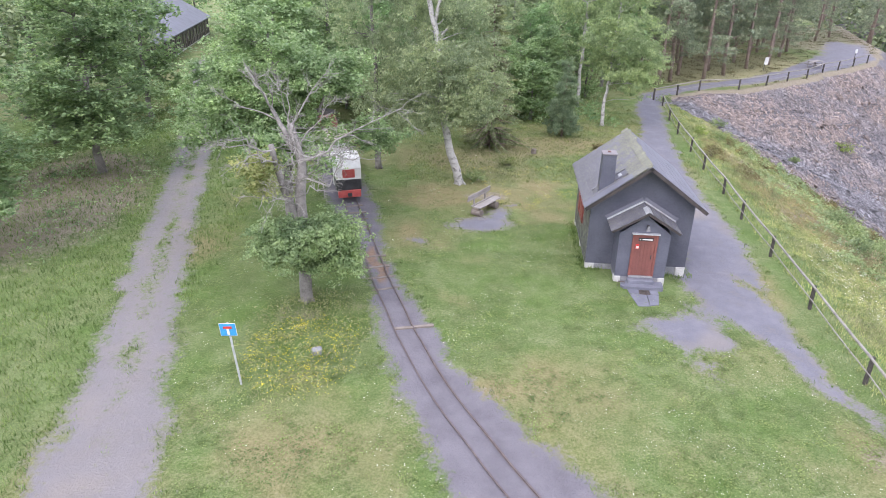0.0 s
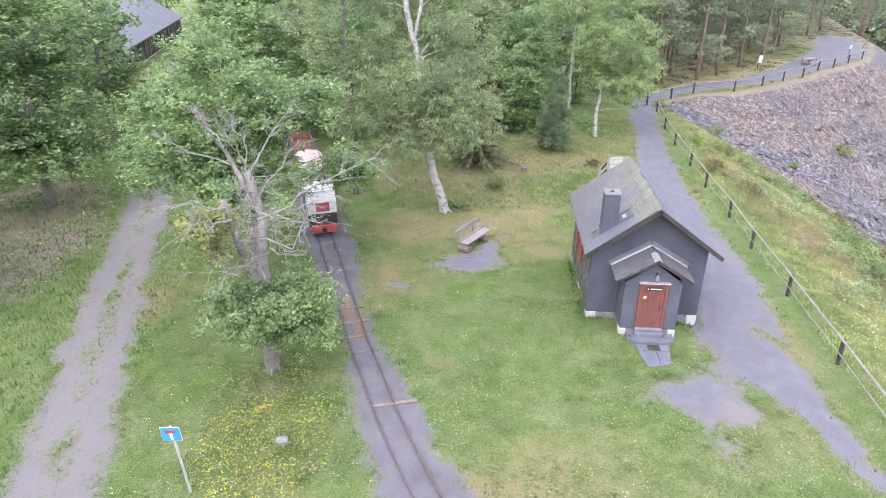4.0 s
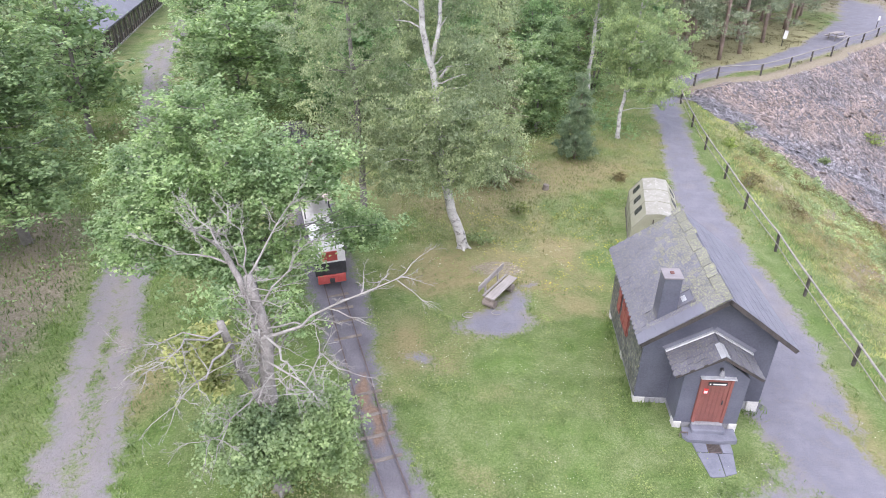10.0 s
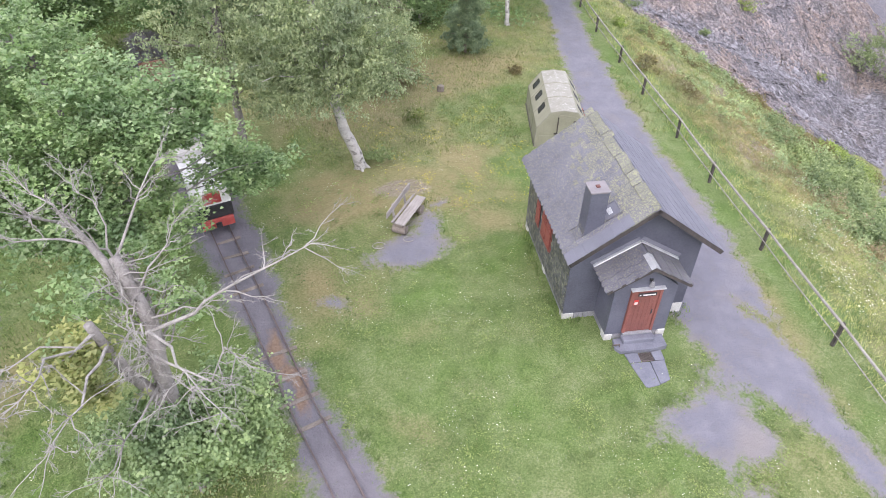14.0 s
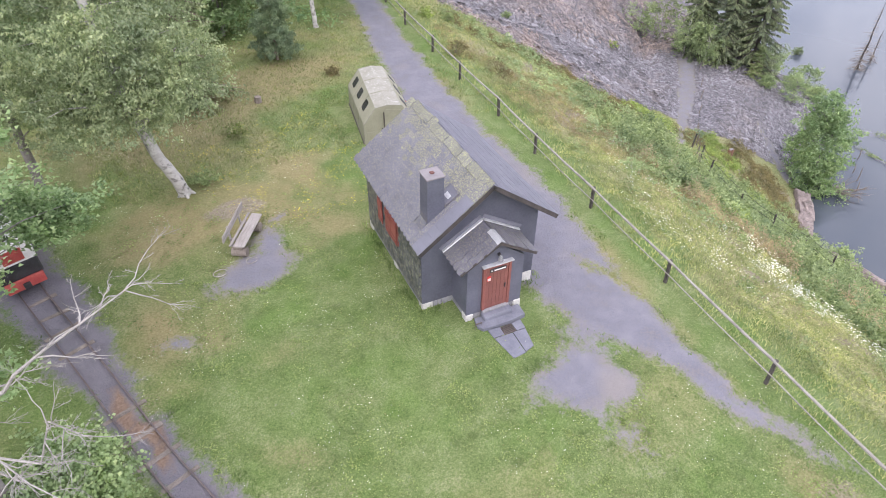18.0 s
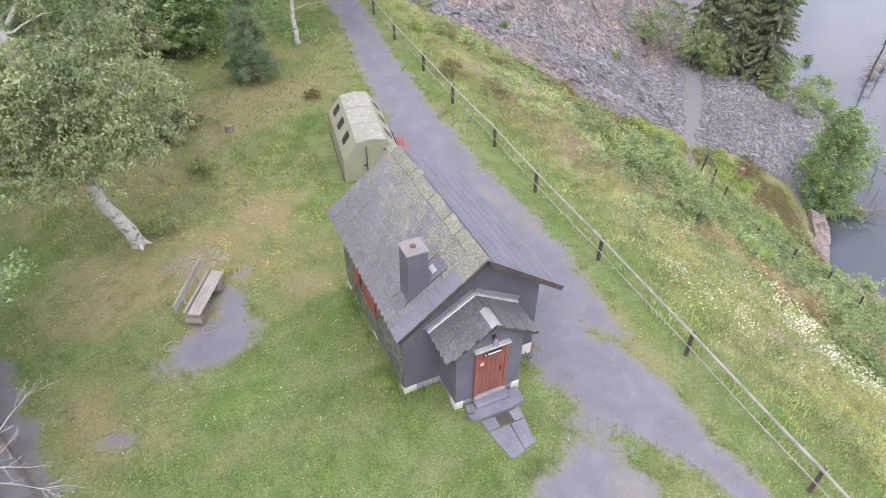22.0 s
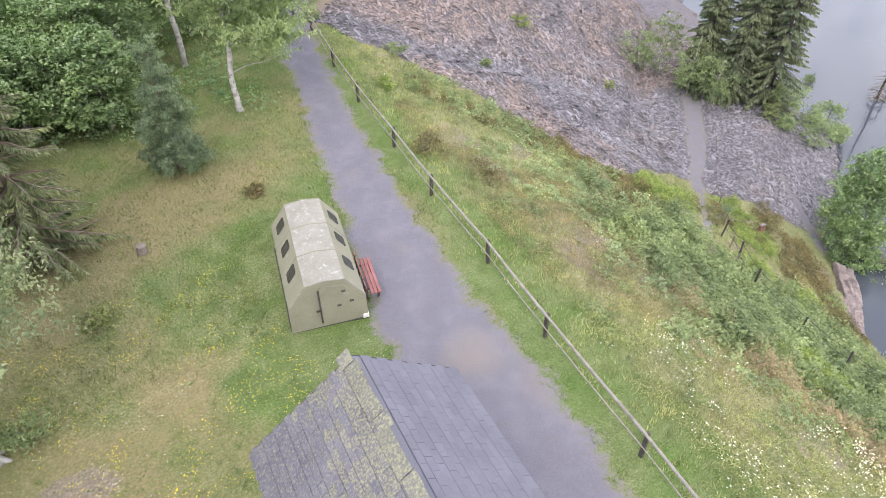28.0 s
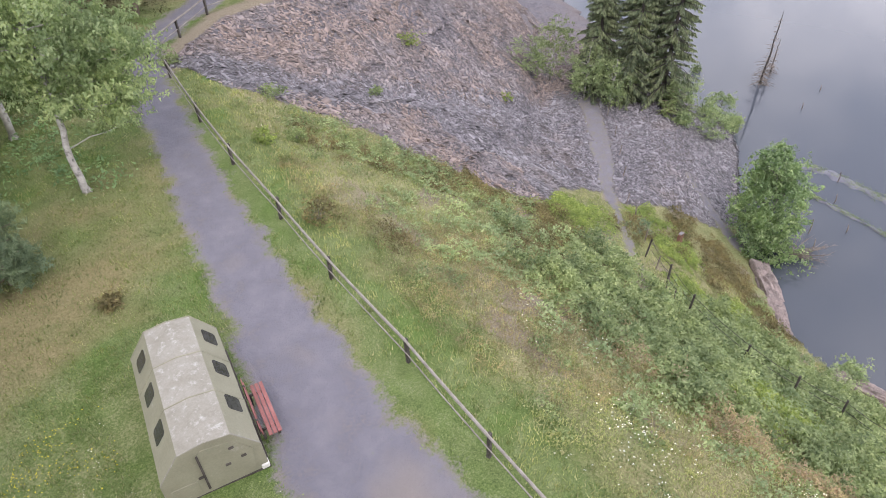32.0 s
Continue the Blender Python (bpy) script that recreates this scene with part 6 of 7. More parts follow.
# understory at the wood's edge
for k, (x, y, hh, rr, lm) in enumerate(((6.2, 50.5, 6.0, 2.3, L_MAPLE), (3.6, 52.5, 7.0, 2.5, L_DARK), (8.6, 52.6, 6.5, 2.0, L_MAPLE_DARK), (0.5, 49.5, 6.5, 2.4, L_DARK), (5.0, 56, 9.5, 2.8, L_BIRCH), (-1.5, 45.5, 5.5, 2.0, L_DARK), (9.5, 58, 9, 2.6, L_MAPLE_DARK), (6.9, 48.2, 4.6, 1.7, L_MAPLE), (3.9, 48.6, 5.6, 2.1, L_MAPLE), (1.2, 46.8, 5.0, 1.9, L_DARK), (-4.2, 49.5, 7.0, 2.4, L_DARK), (-7.4, 50.0, 7.0, 2.3, L_MAPLE_DARK), (7.6, 55.5, 8.0, 2.4, L_DARK), (1.8, 54.6, 9.0, 2.7, L_DARK), (-6.5, 56.5, 10.0, 3.0, L_DARK), (13.2, 57.5, 8.0, 2.2, L_MAPLE_DARK))):
    leafy_tree("hazel_bush", "dense dark green hazel thicket at the wood's edge", x, y,
               [([(0, 0, -0.2), (0.1, 0, hh * 0.4), (0, 0.1, hh * 0.8)], 0.1, 0.03), ([(0.1, 0, 0), (0.6, 0.2, hh * 0.6)], 0.06, 0.02)],
               [(0, 0, hh * 0.42, rr, rr, hh * 0.40, 120), (0.3, 0, hh * 0.75, rr * 0.7, rr * 0.7, hh * 0.24, 50)],
               0.14, 75, 0.34, lm, M_BARK, 80 + k, limbs=14, flat=0.55, slim=0.75, group="thicket at the wood's edge")


# ---- conifers ----
def needle_spray(pts_list, length, n, rng, hang):
    """Places and directions of needle sprays along branch lines."""
    pos, way = [], []
    for a, b in pts_list:
        f = rng.uniform(0.12, 1.0, size=n)
        p = a + (b - a) * f[:, None]
        d = (b - a) / (np.linalg.norm(b - a) + 1e-9)
        side = np.cross(d, [0, 0, 1.0])
        side /= np.linalg.norm(side) + 1e-9
        w = d * 0.55 + side * rng.choice([-1, 1], size=n)[:, None] * rng.uniform(0.3, 0.9, size=n)[:, None]
        w[:, 2] -= hang * rng.uniform(0.4, 1.3, size=n)
        w /= np.linalg.norm(w, axis=1, keepdims=True)
        pos.append(p)
        way.append(w * (length * (1.15 - 0.6 * f) * rng.uniform(0.7, 1.2, size=n))[:, None])
    return np.concatenate(pos), np.concatenate(way)


def needle_mesh(name, pos, way, rng, slim=0.16):
    n = len(pos)
    size = np.linalg.norm(way, axis=1, keepdims=True)
    c = np.cross(way, rng.normal(size=(n, 3)))
    c /= np.linalg.norm(c, axis=1, keepdims=True) + 1e-9
    v = np.stack([pos + c * size * slim, pos - c * size * slim, pos + way], 1)
    return np_mesh(name, v.reshape(-1, 3), np.arange(n * 3).reshape(n, 3))


def conifer(name, label, x, y, tall, wide, low, seed, l_mat, b_mat, whorls=16, arms=7, sprays=26, hang=0.5, spray=0.5, group="", power=0.85, rise=0.1, r0=0.2):
    rng = np.random.RandomState(seed)
    t = tree_thing(name, x, y, label, "tree", group)
    part("trunk", tube(wander((0, 0, -0.3), (0, 0, tall), 6, rng, 0.003), r0, 0.02, 9), b_mat, t, smooth=True)
    arms_l, bm = [], bmesh.new()
    for k in range(whorls):
        f = k / (whorls - 1)
        z = low + (tall - low) * f * 0.98
        reach = wide * (1 - f) ** power + 0.12
        for j in range(arms):
            a = rng.uniform(0, 6.28)
            q = reach * rng.uniform(0.7, 1.12)
            s = np.array([0, 0, z + rng.uniform(-0.2, 0.2)])
            e = s + np.array([math.cos(a) * q, math.sin(a) * q, (rise - hang * 0.5 * (1 - f)) * q])
            arms_l.append((s, e))
            add_tube(bm, [s, (s + e) / 2 + np.array([0, 0, 0.06 * q]), e], 0.02 + 0.012 * q, 0.006, 4)
    tagged(part("branchwork", bm, b_mat, t), kind="stuff")
    pos, way = needle_spray(arms_l, spray, sprays, rng, hang)
    link_mesh("crown", needle_mesh("crown", pos, way, rng), l_mat, t)
    return t


leafy_tree("young_pine", "young bushy pine with blue-green needles on the meadow", 8.5, 43.4,
           [([(0, 0, -0.2), (0, 0, 2.2), (0.05, 0, 5.1)], 0.07, 0.02)],
           [(0, 0, 0.75, 1.15, 1.15, 0.6, 80), (0, 0, 1.6, 1.1, 1.1, 0.7, 80), (0.05, 0, 2.5, 0.95, 0.95, 0.7, 60), (0, 0, 3.4, 0.72, 0.72, 0.6, 40), (0.05, 0, 4.3, 0.42, 0.42, 0.55, 22), (0.3, 0.1, 4.9, 0.12, 0.12, 0.4, 6), (-0.2, 0, 5.0, 0.12, 0.12, 0.4, 6)],
           0.2, 80, 0.13, L_YOUNG_PINE, M_PINEBARK, 101, limbs=60, flat=0.05, slim=0.13, droop=-0.35, limb_r=0.016)
for k, (x, y, tall, wide) in enumerate(((57.2, 46.4, 19, 2.9), (55.2, 48.6, 17, 2.3), (58.8, 48.8, 17, 2.6), (54.4, 51.6, 16, 2.2), (57.0, 53.0, 17, 2.5), (60.5, 52.0, 16, 2.6))):
    conifer("spruce", "tall dark spruce with drooping boughs above the lake", x, y, tall, wide, 0.4, 110 + k, L_SPRUCE, M_POST, 34, 8, 110, 1.0, 0.44, "spruces by the lake")
conifer("spruce", "small young spruce at the scree's foot", 55.9, 44.9, 3.2, 1.0, 0.2, 117, L_SHRUB, M_PINEBARK, 10, 7, 26, 0.2, 0.4, "spruces by the lake", r0=0.05)
conifer("spruce", "olive-green spruce with drooping boughs behind the birches", 3.2, 40.4, 10.5, 2.3, 0.3, 118, L_OLIVE, M_PINEBARK, 28, 10, 130, 0.6, 0.30)


def pine(x, y, tall, seed, lean=0.0):
    rng = np.random.RandomState(seed)
    t = tree_thing("pine", x, y, "tall pine with a bare reddish trunk", "tree", "pines by the lookout")
    top = np.array([lean, 0.2, tall])
    part("trunk", tube(wander((0, 0, -0.3), top, 6, rng, 0.004), 0.2, 0.06, 9), M_PINEBARK, t, smooth=True)
    bm, arms = bmesh.new(), []
    for k in range(62):
        f = rng.uniform(0.12, 1.0)
        s = np.array([0, 0, 0.0]) + top * f
        a = rng.uniform(0, 6.28)
        q = (1.0 + 1.6 * rng.rand()) * (1.2 - 0.5 * f)
        e = s + np.array([math.cos(a) * q, math.sin(a) * q, q * rng.uniform(-0.15, 0.35)])
        add_tube(bm, wander(s, e, 3, rng, 0.05), 0.03, 0.008, 5)
        if f > 0.24 or rng.rand() < 0.45:
            arms.append(e)
    tagged(part("branchwork", bm, M_PINEBARK, t), kind="stuff")
    c = np.array(arms)
    lob = [(p[0], p[1], p[2], 0.8, 0.8, 0.35, 9) for p in c]
    pl, _ = clumps(lob, 20, 0.22, rng)
    link_mesh("crown", leaf_mesh("crown", pl, 0.27, 0.2, 0.24, 0, rng), L_PINE, t)


prs = random.Random(3)
for k, (x, y) in enumerate(((27.9, 67.6), (26.0, 70.0), (30.5, 73.0), (33.5, 76.0), (36.0, 79), (29, 79), (24, 77), (32, 84), (38, 84), (41.5, 81.5), (35, 90), (26, 86), (43, 88), (20.5, 70), (21, 79), (17, 75), (46, 93), (39, 95), (31, 70), (35.5, 74.5), (39.5, 77.5), (24, 66.5), (28, 75), (33, 80.5), (22, 64.5), (37, 87), (44, 84), (47.5, 89), (41, 86), (50, 95), (54, 101), (45, 97), (34, 95), (28, 92), (40, 101), (48, 104), (58, 101), (63, 106), (67, 113), (55, 107), (60, 114), (70, 121), (64, 124), (52, 112), (74, 128), (57, 120), (69, 105), (74, 113), (66, 100))):
    pine(x, y, prs.uniform(13, 17), 130 + k, prs.uniform(-0.8, 0.8))
# wood behind, in the distance
frs = random.Random(9)
for k in range(46):
    x, y = frs.uniform(-24, 50), frs.uniform(62, 112)
    if x < -14 and y > 60 or (18 < x < 48 and y < 84) or x > 0.55 * y - 8:
        continue
    hh, rr = frs.uniform(11, 16), frs.uniform(3.0, 4.2)
    leafy_tree("deciduous_tree", "tree of the mixed wood behind the meadow", x, y,
               [([(0, 0, -0.2), (0.1, 0, hh * 0.4), (0, 0.1, hh * 0.85)], 0.2, 0.05)],
               [(0, 0, hh * 0.5, rr, rr, hh * 0.3, 80), (0.2, 0, hh * 0.78, rr * 0.75, rr * 0.75, hh * 0.2, 40)],
               0.42, 17, 0.6, frs.choice([L_BIRCH, L_DARK, L_MAPLE_DARK, L_BIRCH_LIGHT]), M_BARK, 200 + k, limbs=10, flat=0.5, slim=0.75, group="wood behind the meadow")

# shore trees
leafy_tree("alder", "bushy light green alder leaning over the water", 47.8, 32.2,
           [([(0, 0, -0.6), (0.2, 0, 2), (0.4, 0.2, 5)], 0.14, 0.04), ([(0.1, 0.1, 0), (1.2, 1.4, 4)], 0.1, 0.03), ([(0, -0.1, 0), (0.9, -1.0, 3)], 0.08, 0.03)],
           [(0.5, 0.4, 4.6, 2.1, 2.5, 3.2, 230), (0.6, 1.0, 7.4, 1.2, 1.4, 1.7, 80), (0.0, -0.6, 1.8, 1.6, 1.8, 1.4, 90)],
           0.17, 60, 0.34, L_MAPLE, M_BARK, 171, limbs=40, flat=0.35, droop=0.3)
for k, (x, y, s) in enumerate(((58.6, 45.0, 3.4), (60.2, 46.2, 2.6), (57.6, 41.2, 3.0), (62.6, 43.0, 2.8), (52.8, 57.6, 3.8), (62.2, 41.4, 1.6), (60.4, 43.4, 1.8), (56.4, 43.6, 1.2), (37.0, 23.4, 1.3))):
    leafy_tree("willow_bush", "light green willow bush on the lake shore", x, y, [([(0, 0, -0.2), (0.1, 0.1, s * 0.7)], 0.05, 0.02)],
               [(0, 0, s * 0.5, s * 0.42, s * 0.42, s * 0.5, 44)], 0.12, 60, 0.25, L_BIRCH_LIGHT, M_BARK, 180 + k, limbs=10, flat=0.35, group="shore bushes")
for k, (x, y, hh) in enumerate(((54.0, 56.0, 6.5), (53.2, 51.6, 6.0), (53.6, 49.2, 4.6))):
    leafy_tree("birch", "small light green birch beside the lake spruces", x, y, [([(0, 0, -0.2), (0.1, 0, hh * 0.9)], 0.08, 0.02)],
               [(0, 0, hh * 0.5, hh * 0.3, hh * 0.3, hh * 0.45, 90)], 0.13, 50, 0.3, L_BIRCH_LIGHT if k else L_SHRUB, M_BIRCH, 190 + k, limbs=16, flat=0.35, droop=0.3, group="birches by the lake spruces")
rng = np.random.RandomState(77)
for x, y, tall, reach, n, lab in ((73.4, 43.8, 7.3, 1.5, 170, "bare drowned conifer standing in the lake"), (76.6, 44.2, 3.6, 0.9, 90, "small bare drowned conifer in the lake")):
    snag = thing("drowned_tree", pose(x, y, WATER), lab, "dead tree", "drowned conifers")
    part("trunk", tube(wander((0, 0, -1), (0.15, 0.1, tall), 6, rng, 0.006), 0.03 + 0.017 * tall, 0.02, 7), M_POST, snag)
    bm = bmesh.new()
    for k in range(n):
        z = tall * rng.uniform(0.05, 0.95) ** 1.6
        a, q = rng.uniform(0, 6.28), reach * rng.uniform(0.4, 1.2) * (1.0 - z / tall) + 0.12
        add_tube(bm, [(0.02 * z, 0.014 * z, z), (0.02 * z + q * math.cos(a), 0.014 * z + q * math.sin(a), z - 0.3 * q)], 0.022, 0.006, 4)
    tagged(part("branchwork", bm, M_LOG, snag), kind="stuff")
leafy_tree("willow_bush", "tiny bush on a stump standing in the lake", 71.4, 49.9, [([(0, 0, 2.2), (0.1, 0.1, 3.3)], 0.16, 0.05)], [(0, 0, 3.3, 0.5, 0.5, 0.4, 20)], 0.12, 40, 0.15, L_SHRUB, M_LOG, 196, limbs=4, flat=0.35)
for k, (x, y, z) in enumerate(((52.2, 30.5, 1.2), (53, 31.4, 0.8), (55.5, 32.5, 0.9), (57.4, 30.6, 0.7), (54.2, 28.6, 0.6), (50.6, 29.6, 0.8), (76.1, 38.9, 0.5), (70.9, 38.6, 0.6), (60.5, 31.5, 0.9))):
    tagged(part("drowned_stub", tube([(x, y, WATER - 0.5), (x + 0.05, y, WATER + z * 0.5), (x + 0.15, y + 0.1, WATER + z)], 0.05, 0.03, 6), M_LOG), "thin dead stub rising from the water", "dead wood", "stubs in the lake")
bm = bmesh.new()
for k in range(26):
    a = rng.uniform(0, 6.28)
    dead_branch(bm, rng, (0, 0, 0.2), (2.2 * math.cos(a) * rng.uniform(0.4, 1) + 1.0, 2.0 * math.sin(a) * rng.uniform(0.4, 1) - 0.8, rng.uniform(0.1, 1.2)), 0.05, 3, 1)
brush = part("brushwood", bm, M_LOG)
brush.location = (48.6, 30.4, WATER + 0.1)
tagged(brush, "heap of dead brushwood at the water's edge", "brushwood")
# rock ledges on the shore and a flat bar in the water
for k, (x, y, sx, sy, sz, a) in enumerate(((44.6, 30.3, 0.55, 1.9, 0.8, -48), (42.0, 28.6, 0.6, 1.6, 0.8, -50), (39.9, 27.2, 0.6, 1.0, 0.75, -40), (36.6, 22.4, 0.4, 1.9, 0.6, 12))):
    rng = np.random.RandomState(300 + k)
    bm = bmesh.new()
    bmesh.ops.create_icosphere(bm, subdivisions=5, radius=1.0)
    for v in bm.verts:
        n = noise.noise(Vector(v.co) * 1.6 + Vector((k * 7, 0, 0)))
        f = 1 / max(abs(v.co.x), abs(v.co.y), abs(v.co.z))
        v.co = Vector(v.co) * (1 + (f - 1) * 0.85) * (1 + 0.30 * n + 0.14 * noise.noise(Vector(v.co) * 4.0) + 0.07 * noise.noise(Vector(v.co) * 11.0))
        v.co = Vector((v.co.x * sx, v.co.y * sy, v.co.z * sz))
    rk = part("shore_rock", bm, M_ROCK)
    rk.matrix_world = pose(x, y, max(h(x, y), WATER) - sz * 0.3, 4, 8, a)
    tagged(rk, "pinkish-grey rock ledge at the waterline", "rock", "shore rocks")
for line_, grow in (([(59.5, 36.0), (61.2, 33.6), (61.0, 30.5), (60.0, 27.0), (57.5, 22.5)], 0.85), ([(57.4, 34.0), (57.0, 31.9), (56.5, 29.1), (55.4, 25.0)], 0.4)):
    bm = bmesh.new()
    prev = None
    for k, p in enumerate(smooth_line(line_, 8)):
        w = grow * (0.75 + 0.35 * math.sin(k * 1.7) + 0.2 * math.sin(k * 0.6))
        ringv = [bm.verts.new((p.x + u * w, p.y + 0.3 * u, WATER + z)) for u, z in ((-1.6, -0.4), (-0.7, 0.03), (0, 0.09), (0.7, 0.03), (1.6, -0.4))]
        if prev:
            for i in range(4):
                bm.faces.new((prev[i], prev[i + 1], ringv[i + 1], ringv[i]))
        prev = ringv
    tagged(part("ground_gravel_bar", bm, M_SLAB, smooth=True), "low gravel bar across the shallow water", "gravel bar", kind="structure")
    rng = np.random.RandomState(310)
    c = np.array([(p.x, p.y, WATER + 0.1) for p in smooth_line(line_, 12)])
    c = c[rng.rand(len(c)) < 0.6].repeat(60, axis=0)
    c = c + rng.normal(size=c.shape) * np.array([0.28 * grow / 0.85, 0.3, 0.06])
    tagged(link_mesh("bar_grass", leaf_mesh("bar_grass", c, 0.2, 0.1, 0.15, 0, rng), L_SHRUB), "green sedge tufts along the gravel bar", "grass", kind="stuff")

# ---- slate waste ----
rng = np.random.RandomState(5)


def scree_slabs(name, label, n, x0, x1, y0, y1, size, seed, mat_, grey):
    rng = np.random.RandomState(seed)
    x, y = rng.uniform(x0, x1, n), rng.uniform(y0, y1, n)
    sc = masks(x, y)[4]
    shelf = along([p[:2] for p in TERRACE], x, y)[0] + 0.8 * waves(x, y, 6, 84) + rng.normal(size=n) * 0.5
    ashen = (np.abs(shelf) < 1.7) | ((shelf > 0) & (x + 2 * waves(x, y, 8, 85) > 34))
    keep = (sc > 0.45 + 0.5 * rng.rand(n) * 0.4) & (height(x, y) > WATER - 0.3) & (ashen == grey)
    x, y = x[keep], y[keep]
    n = len(x)
    z = height(x, y)
    e = 0.5
    nrm = np.stack([-(height(x + e, y) - z) / e, -(height(x, y + e) - z) / e, np.ones(n)], 1) + rng.normal(size=(n, 3)) * 0.22
    nrm /= np.linalg.norm(nrm, axis=1, keepdims=True)
    a = np.cross(nrm, rng.normal(size=(n, 3)))
    a /= np.linalg.norm(a, axis=1, keepdims=True)
    c = np.cross(nrm, a)
    s = size * np.minimum(rng.lognormal(0, 0.45, n), 2.2)
    la, lc, lt = (s * rng.uniform(0.8, 1.8, n))[:, None], (s * rng.uniform(0.30, 0.75, n))[:, None], (s * rng.uniform(0.07, 0.18, n))[:, None]
    o = np.stack([x, y, z + 0.04], 1) + nrm * lt * 0.2
    v = np.empty((n, 8, 3))
    k = 0
    for w in (-1, 1):
        for p, q in ((-1, -1), (1, -1), (1, 1), (-1, 1)):
            v[:, k] = o + a * la * 0.5 * p * (1 + 0.25 * rng.normal(size=(n, 1)) * 0.5) + c * lc * 0.5 * q + nrm * lt * 0.5 * w
            k += 1
    f = np.array([(4, 5, 6, 7), (0, 1, 5, 4), (1, 2, 6, 5), (2, 3, 7, 6), (3, 0, 4, 7)])
    faces = (np.arange(n)[:, None, None] * 8 + f[None]).reshape(-1, 4)
    tagged(link_mesh(name, np_mesh(name, v.reshape(-1, 3), faces), mat_), label, "slate waste", kind="stuff")


for grey, mat_, lab in ((True, M_SCREE_GREY, "loose blue-grey slate slabs on the terrace and lower bank"), (False, M_SCREE, "loose brownish slate slabs heaped on the quarry bank")):
    scree_slabs("slate_waste", lab, 138000, 18, 64, 34, 80, 0.118, 6, mat_, grey)
    scree_slabs("coarse_slate_waste", lab, 7000, 18, 62, 36, 78, 0.23, 7, mat_, grey)

# ---- low plants ----
def scatter(n, x0, x1, y0, y1, keep, seed):
    rng = np.random.RandomState(seed)
    x, y = rng.uniform(x0, x1, n), rng.uniform(y0, y1, n)
    m = keep(x, y, rng)
    return x[m], y[m], rng


def bank(x, y):
    z, d1, d2, z1, z2 = slopes(x, y)
    return np.minimum(d1, d2), z


def blades(name, label, category, x, y, tall, wide, per, mat_, rng):
    n = len(x) * per
    px, py = x.repeat(per) + rng.normal(size=n) * 0.07, y.repeat(per) + rng.normal(size=n) * 0.07
    p = np.stack([px, py, height(px, py) - 0.01], 1)
    hh = tall * rng.uniform(0.5, 1.3, n)
    a = rng.uniform(0, 6.28, n)
    lean = rng.uniform(0.2, 0.8, n)
    tip = p + np.stack([np.cos(a) * lean * hh, np.sin(a) * lean * hh, hh], 1)
    s = np.stack([-np.sin(a), np.cos(a), np.zeros(n)], 1) * wide
    v = np.stack([p - s, p + s, tip], 1)
    tagged(link_mesh(name, np_mesh(name, v.reshape(-1, 3), np.arange(n * 3).reshape(n, 3)), mat_), label, category, kind="stuff")


def open_lawn(x, y, rng):
    lay, road, way, bed, scr = masks(x, y)
    in_house = ~((np.abs((x - 7.56) * 0.9934 - (y - 21.95) * 0.1143) > 2.0) | (np.abs((x - 7.56) * 0.1143 + (y - 21.95) * 0.9934 - 2.0) > 3.4))
    in_shel = (x > 8.4) & (x < 12) & (y > 31.8) & (y < 36.8)
    return (lay["gravel"] < 0.45) & (scr < 0.4) & ~in_house & ~in_shel


x, y, rng = scatter(42000, -16, 13.5, 7, 46, lambda x, y, r: open_lawn(x, y, r) & (bank(x, y)[0] < 0), 401)
blades("lawn_grass", "short green lawn grass with clover", "grass", x, y, 0.055, 0.012, 3, L_GRASS, rng)
x, y, rng = scatter(26000, -28, -9, 8, 60, lambda x, y, r: open_lawn(x, y, r), 402)
blades("verge_grass", "taller verge grass under the roadside trees", "grass", x, y, 0.16, 0.016, 3, L_VERGE, rng)
x, y, rng = scatter(60000, 12.5, 40, 6, 56, lambda x, y, r: open_lawn(x, y, r) & (bank(x, y)[0] > -0.7) & (height(x, y) > WATER) & (masks(x, y)[0]["bare"] < 0.4 + 0.7 * r.rand(len(x))), 403)
blades("bank_grass", "rough tufted grass on the steep bank", "grass", x, y, 0.15, 0.013, 4, L_BANK_HERB, rng)
x, y, rng = scatter(14000, -2, 16, 33, 58, lambda x, y, r: open_lawn(x, y, r) & (bank(x, y)[0] < 0), 404)
blades("meadow_grass", "dry tufted meadow grass", "grass", x, y, 0.11, 0.012, 5, L_GRASS_TALL, rng)
# grass growing at the house and the fence foot
def house_foot(x, y, r):
    c, s = math.cos(radians(6.56)), math.sin(radians(6.56))
    u, v = (x - 7.56) * c - (y - 21.95) * s, (x - 7.56) * s + (y - 21.95) * c
    q = np.hypot(np.maximum(np.abs(u) - 1.98, 0), np.maximum(np.abs(v - 2.85) - 2.42, 0))
    return (q > 0.02) & (q < 0.34 * r.rand(len(x))) & (np.abs(u + 0.0) + (v > 0.4) * 9 > 1.0)


x, y, rng = scatter(6000, 4.4, 10.6, 20, 28.6, house_foot, 405)
blades("wall_foot_grass", "uncut grass along the house wall", "grass", x, y, 0.15, 0.016, 5, L_VERGE, rng)


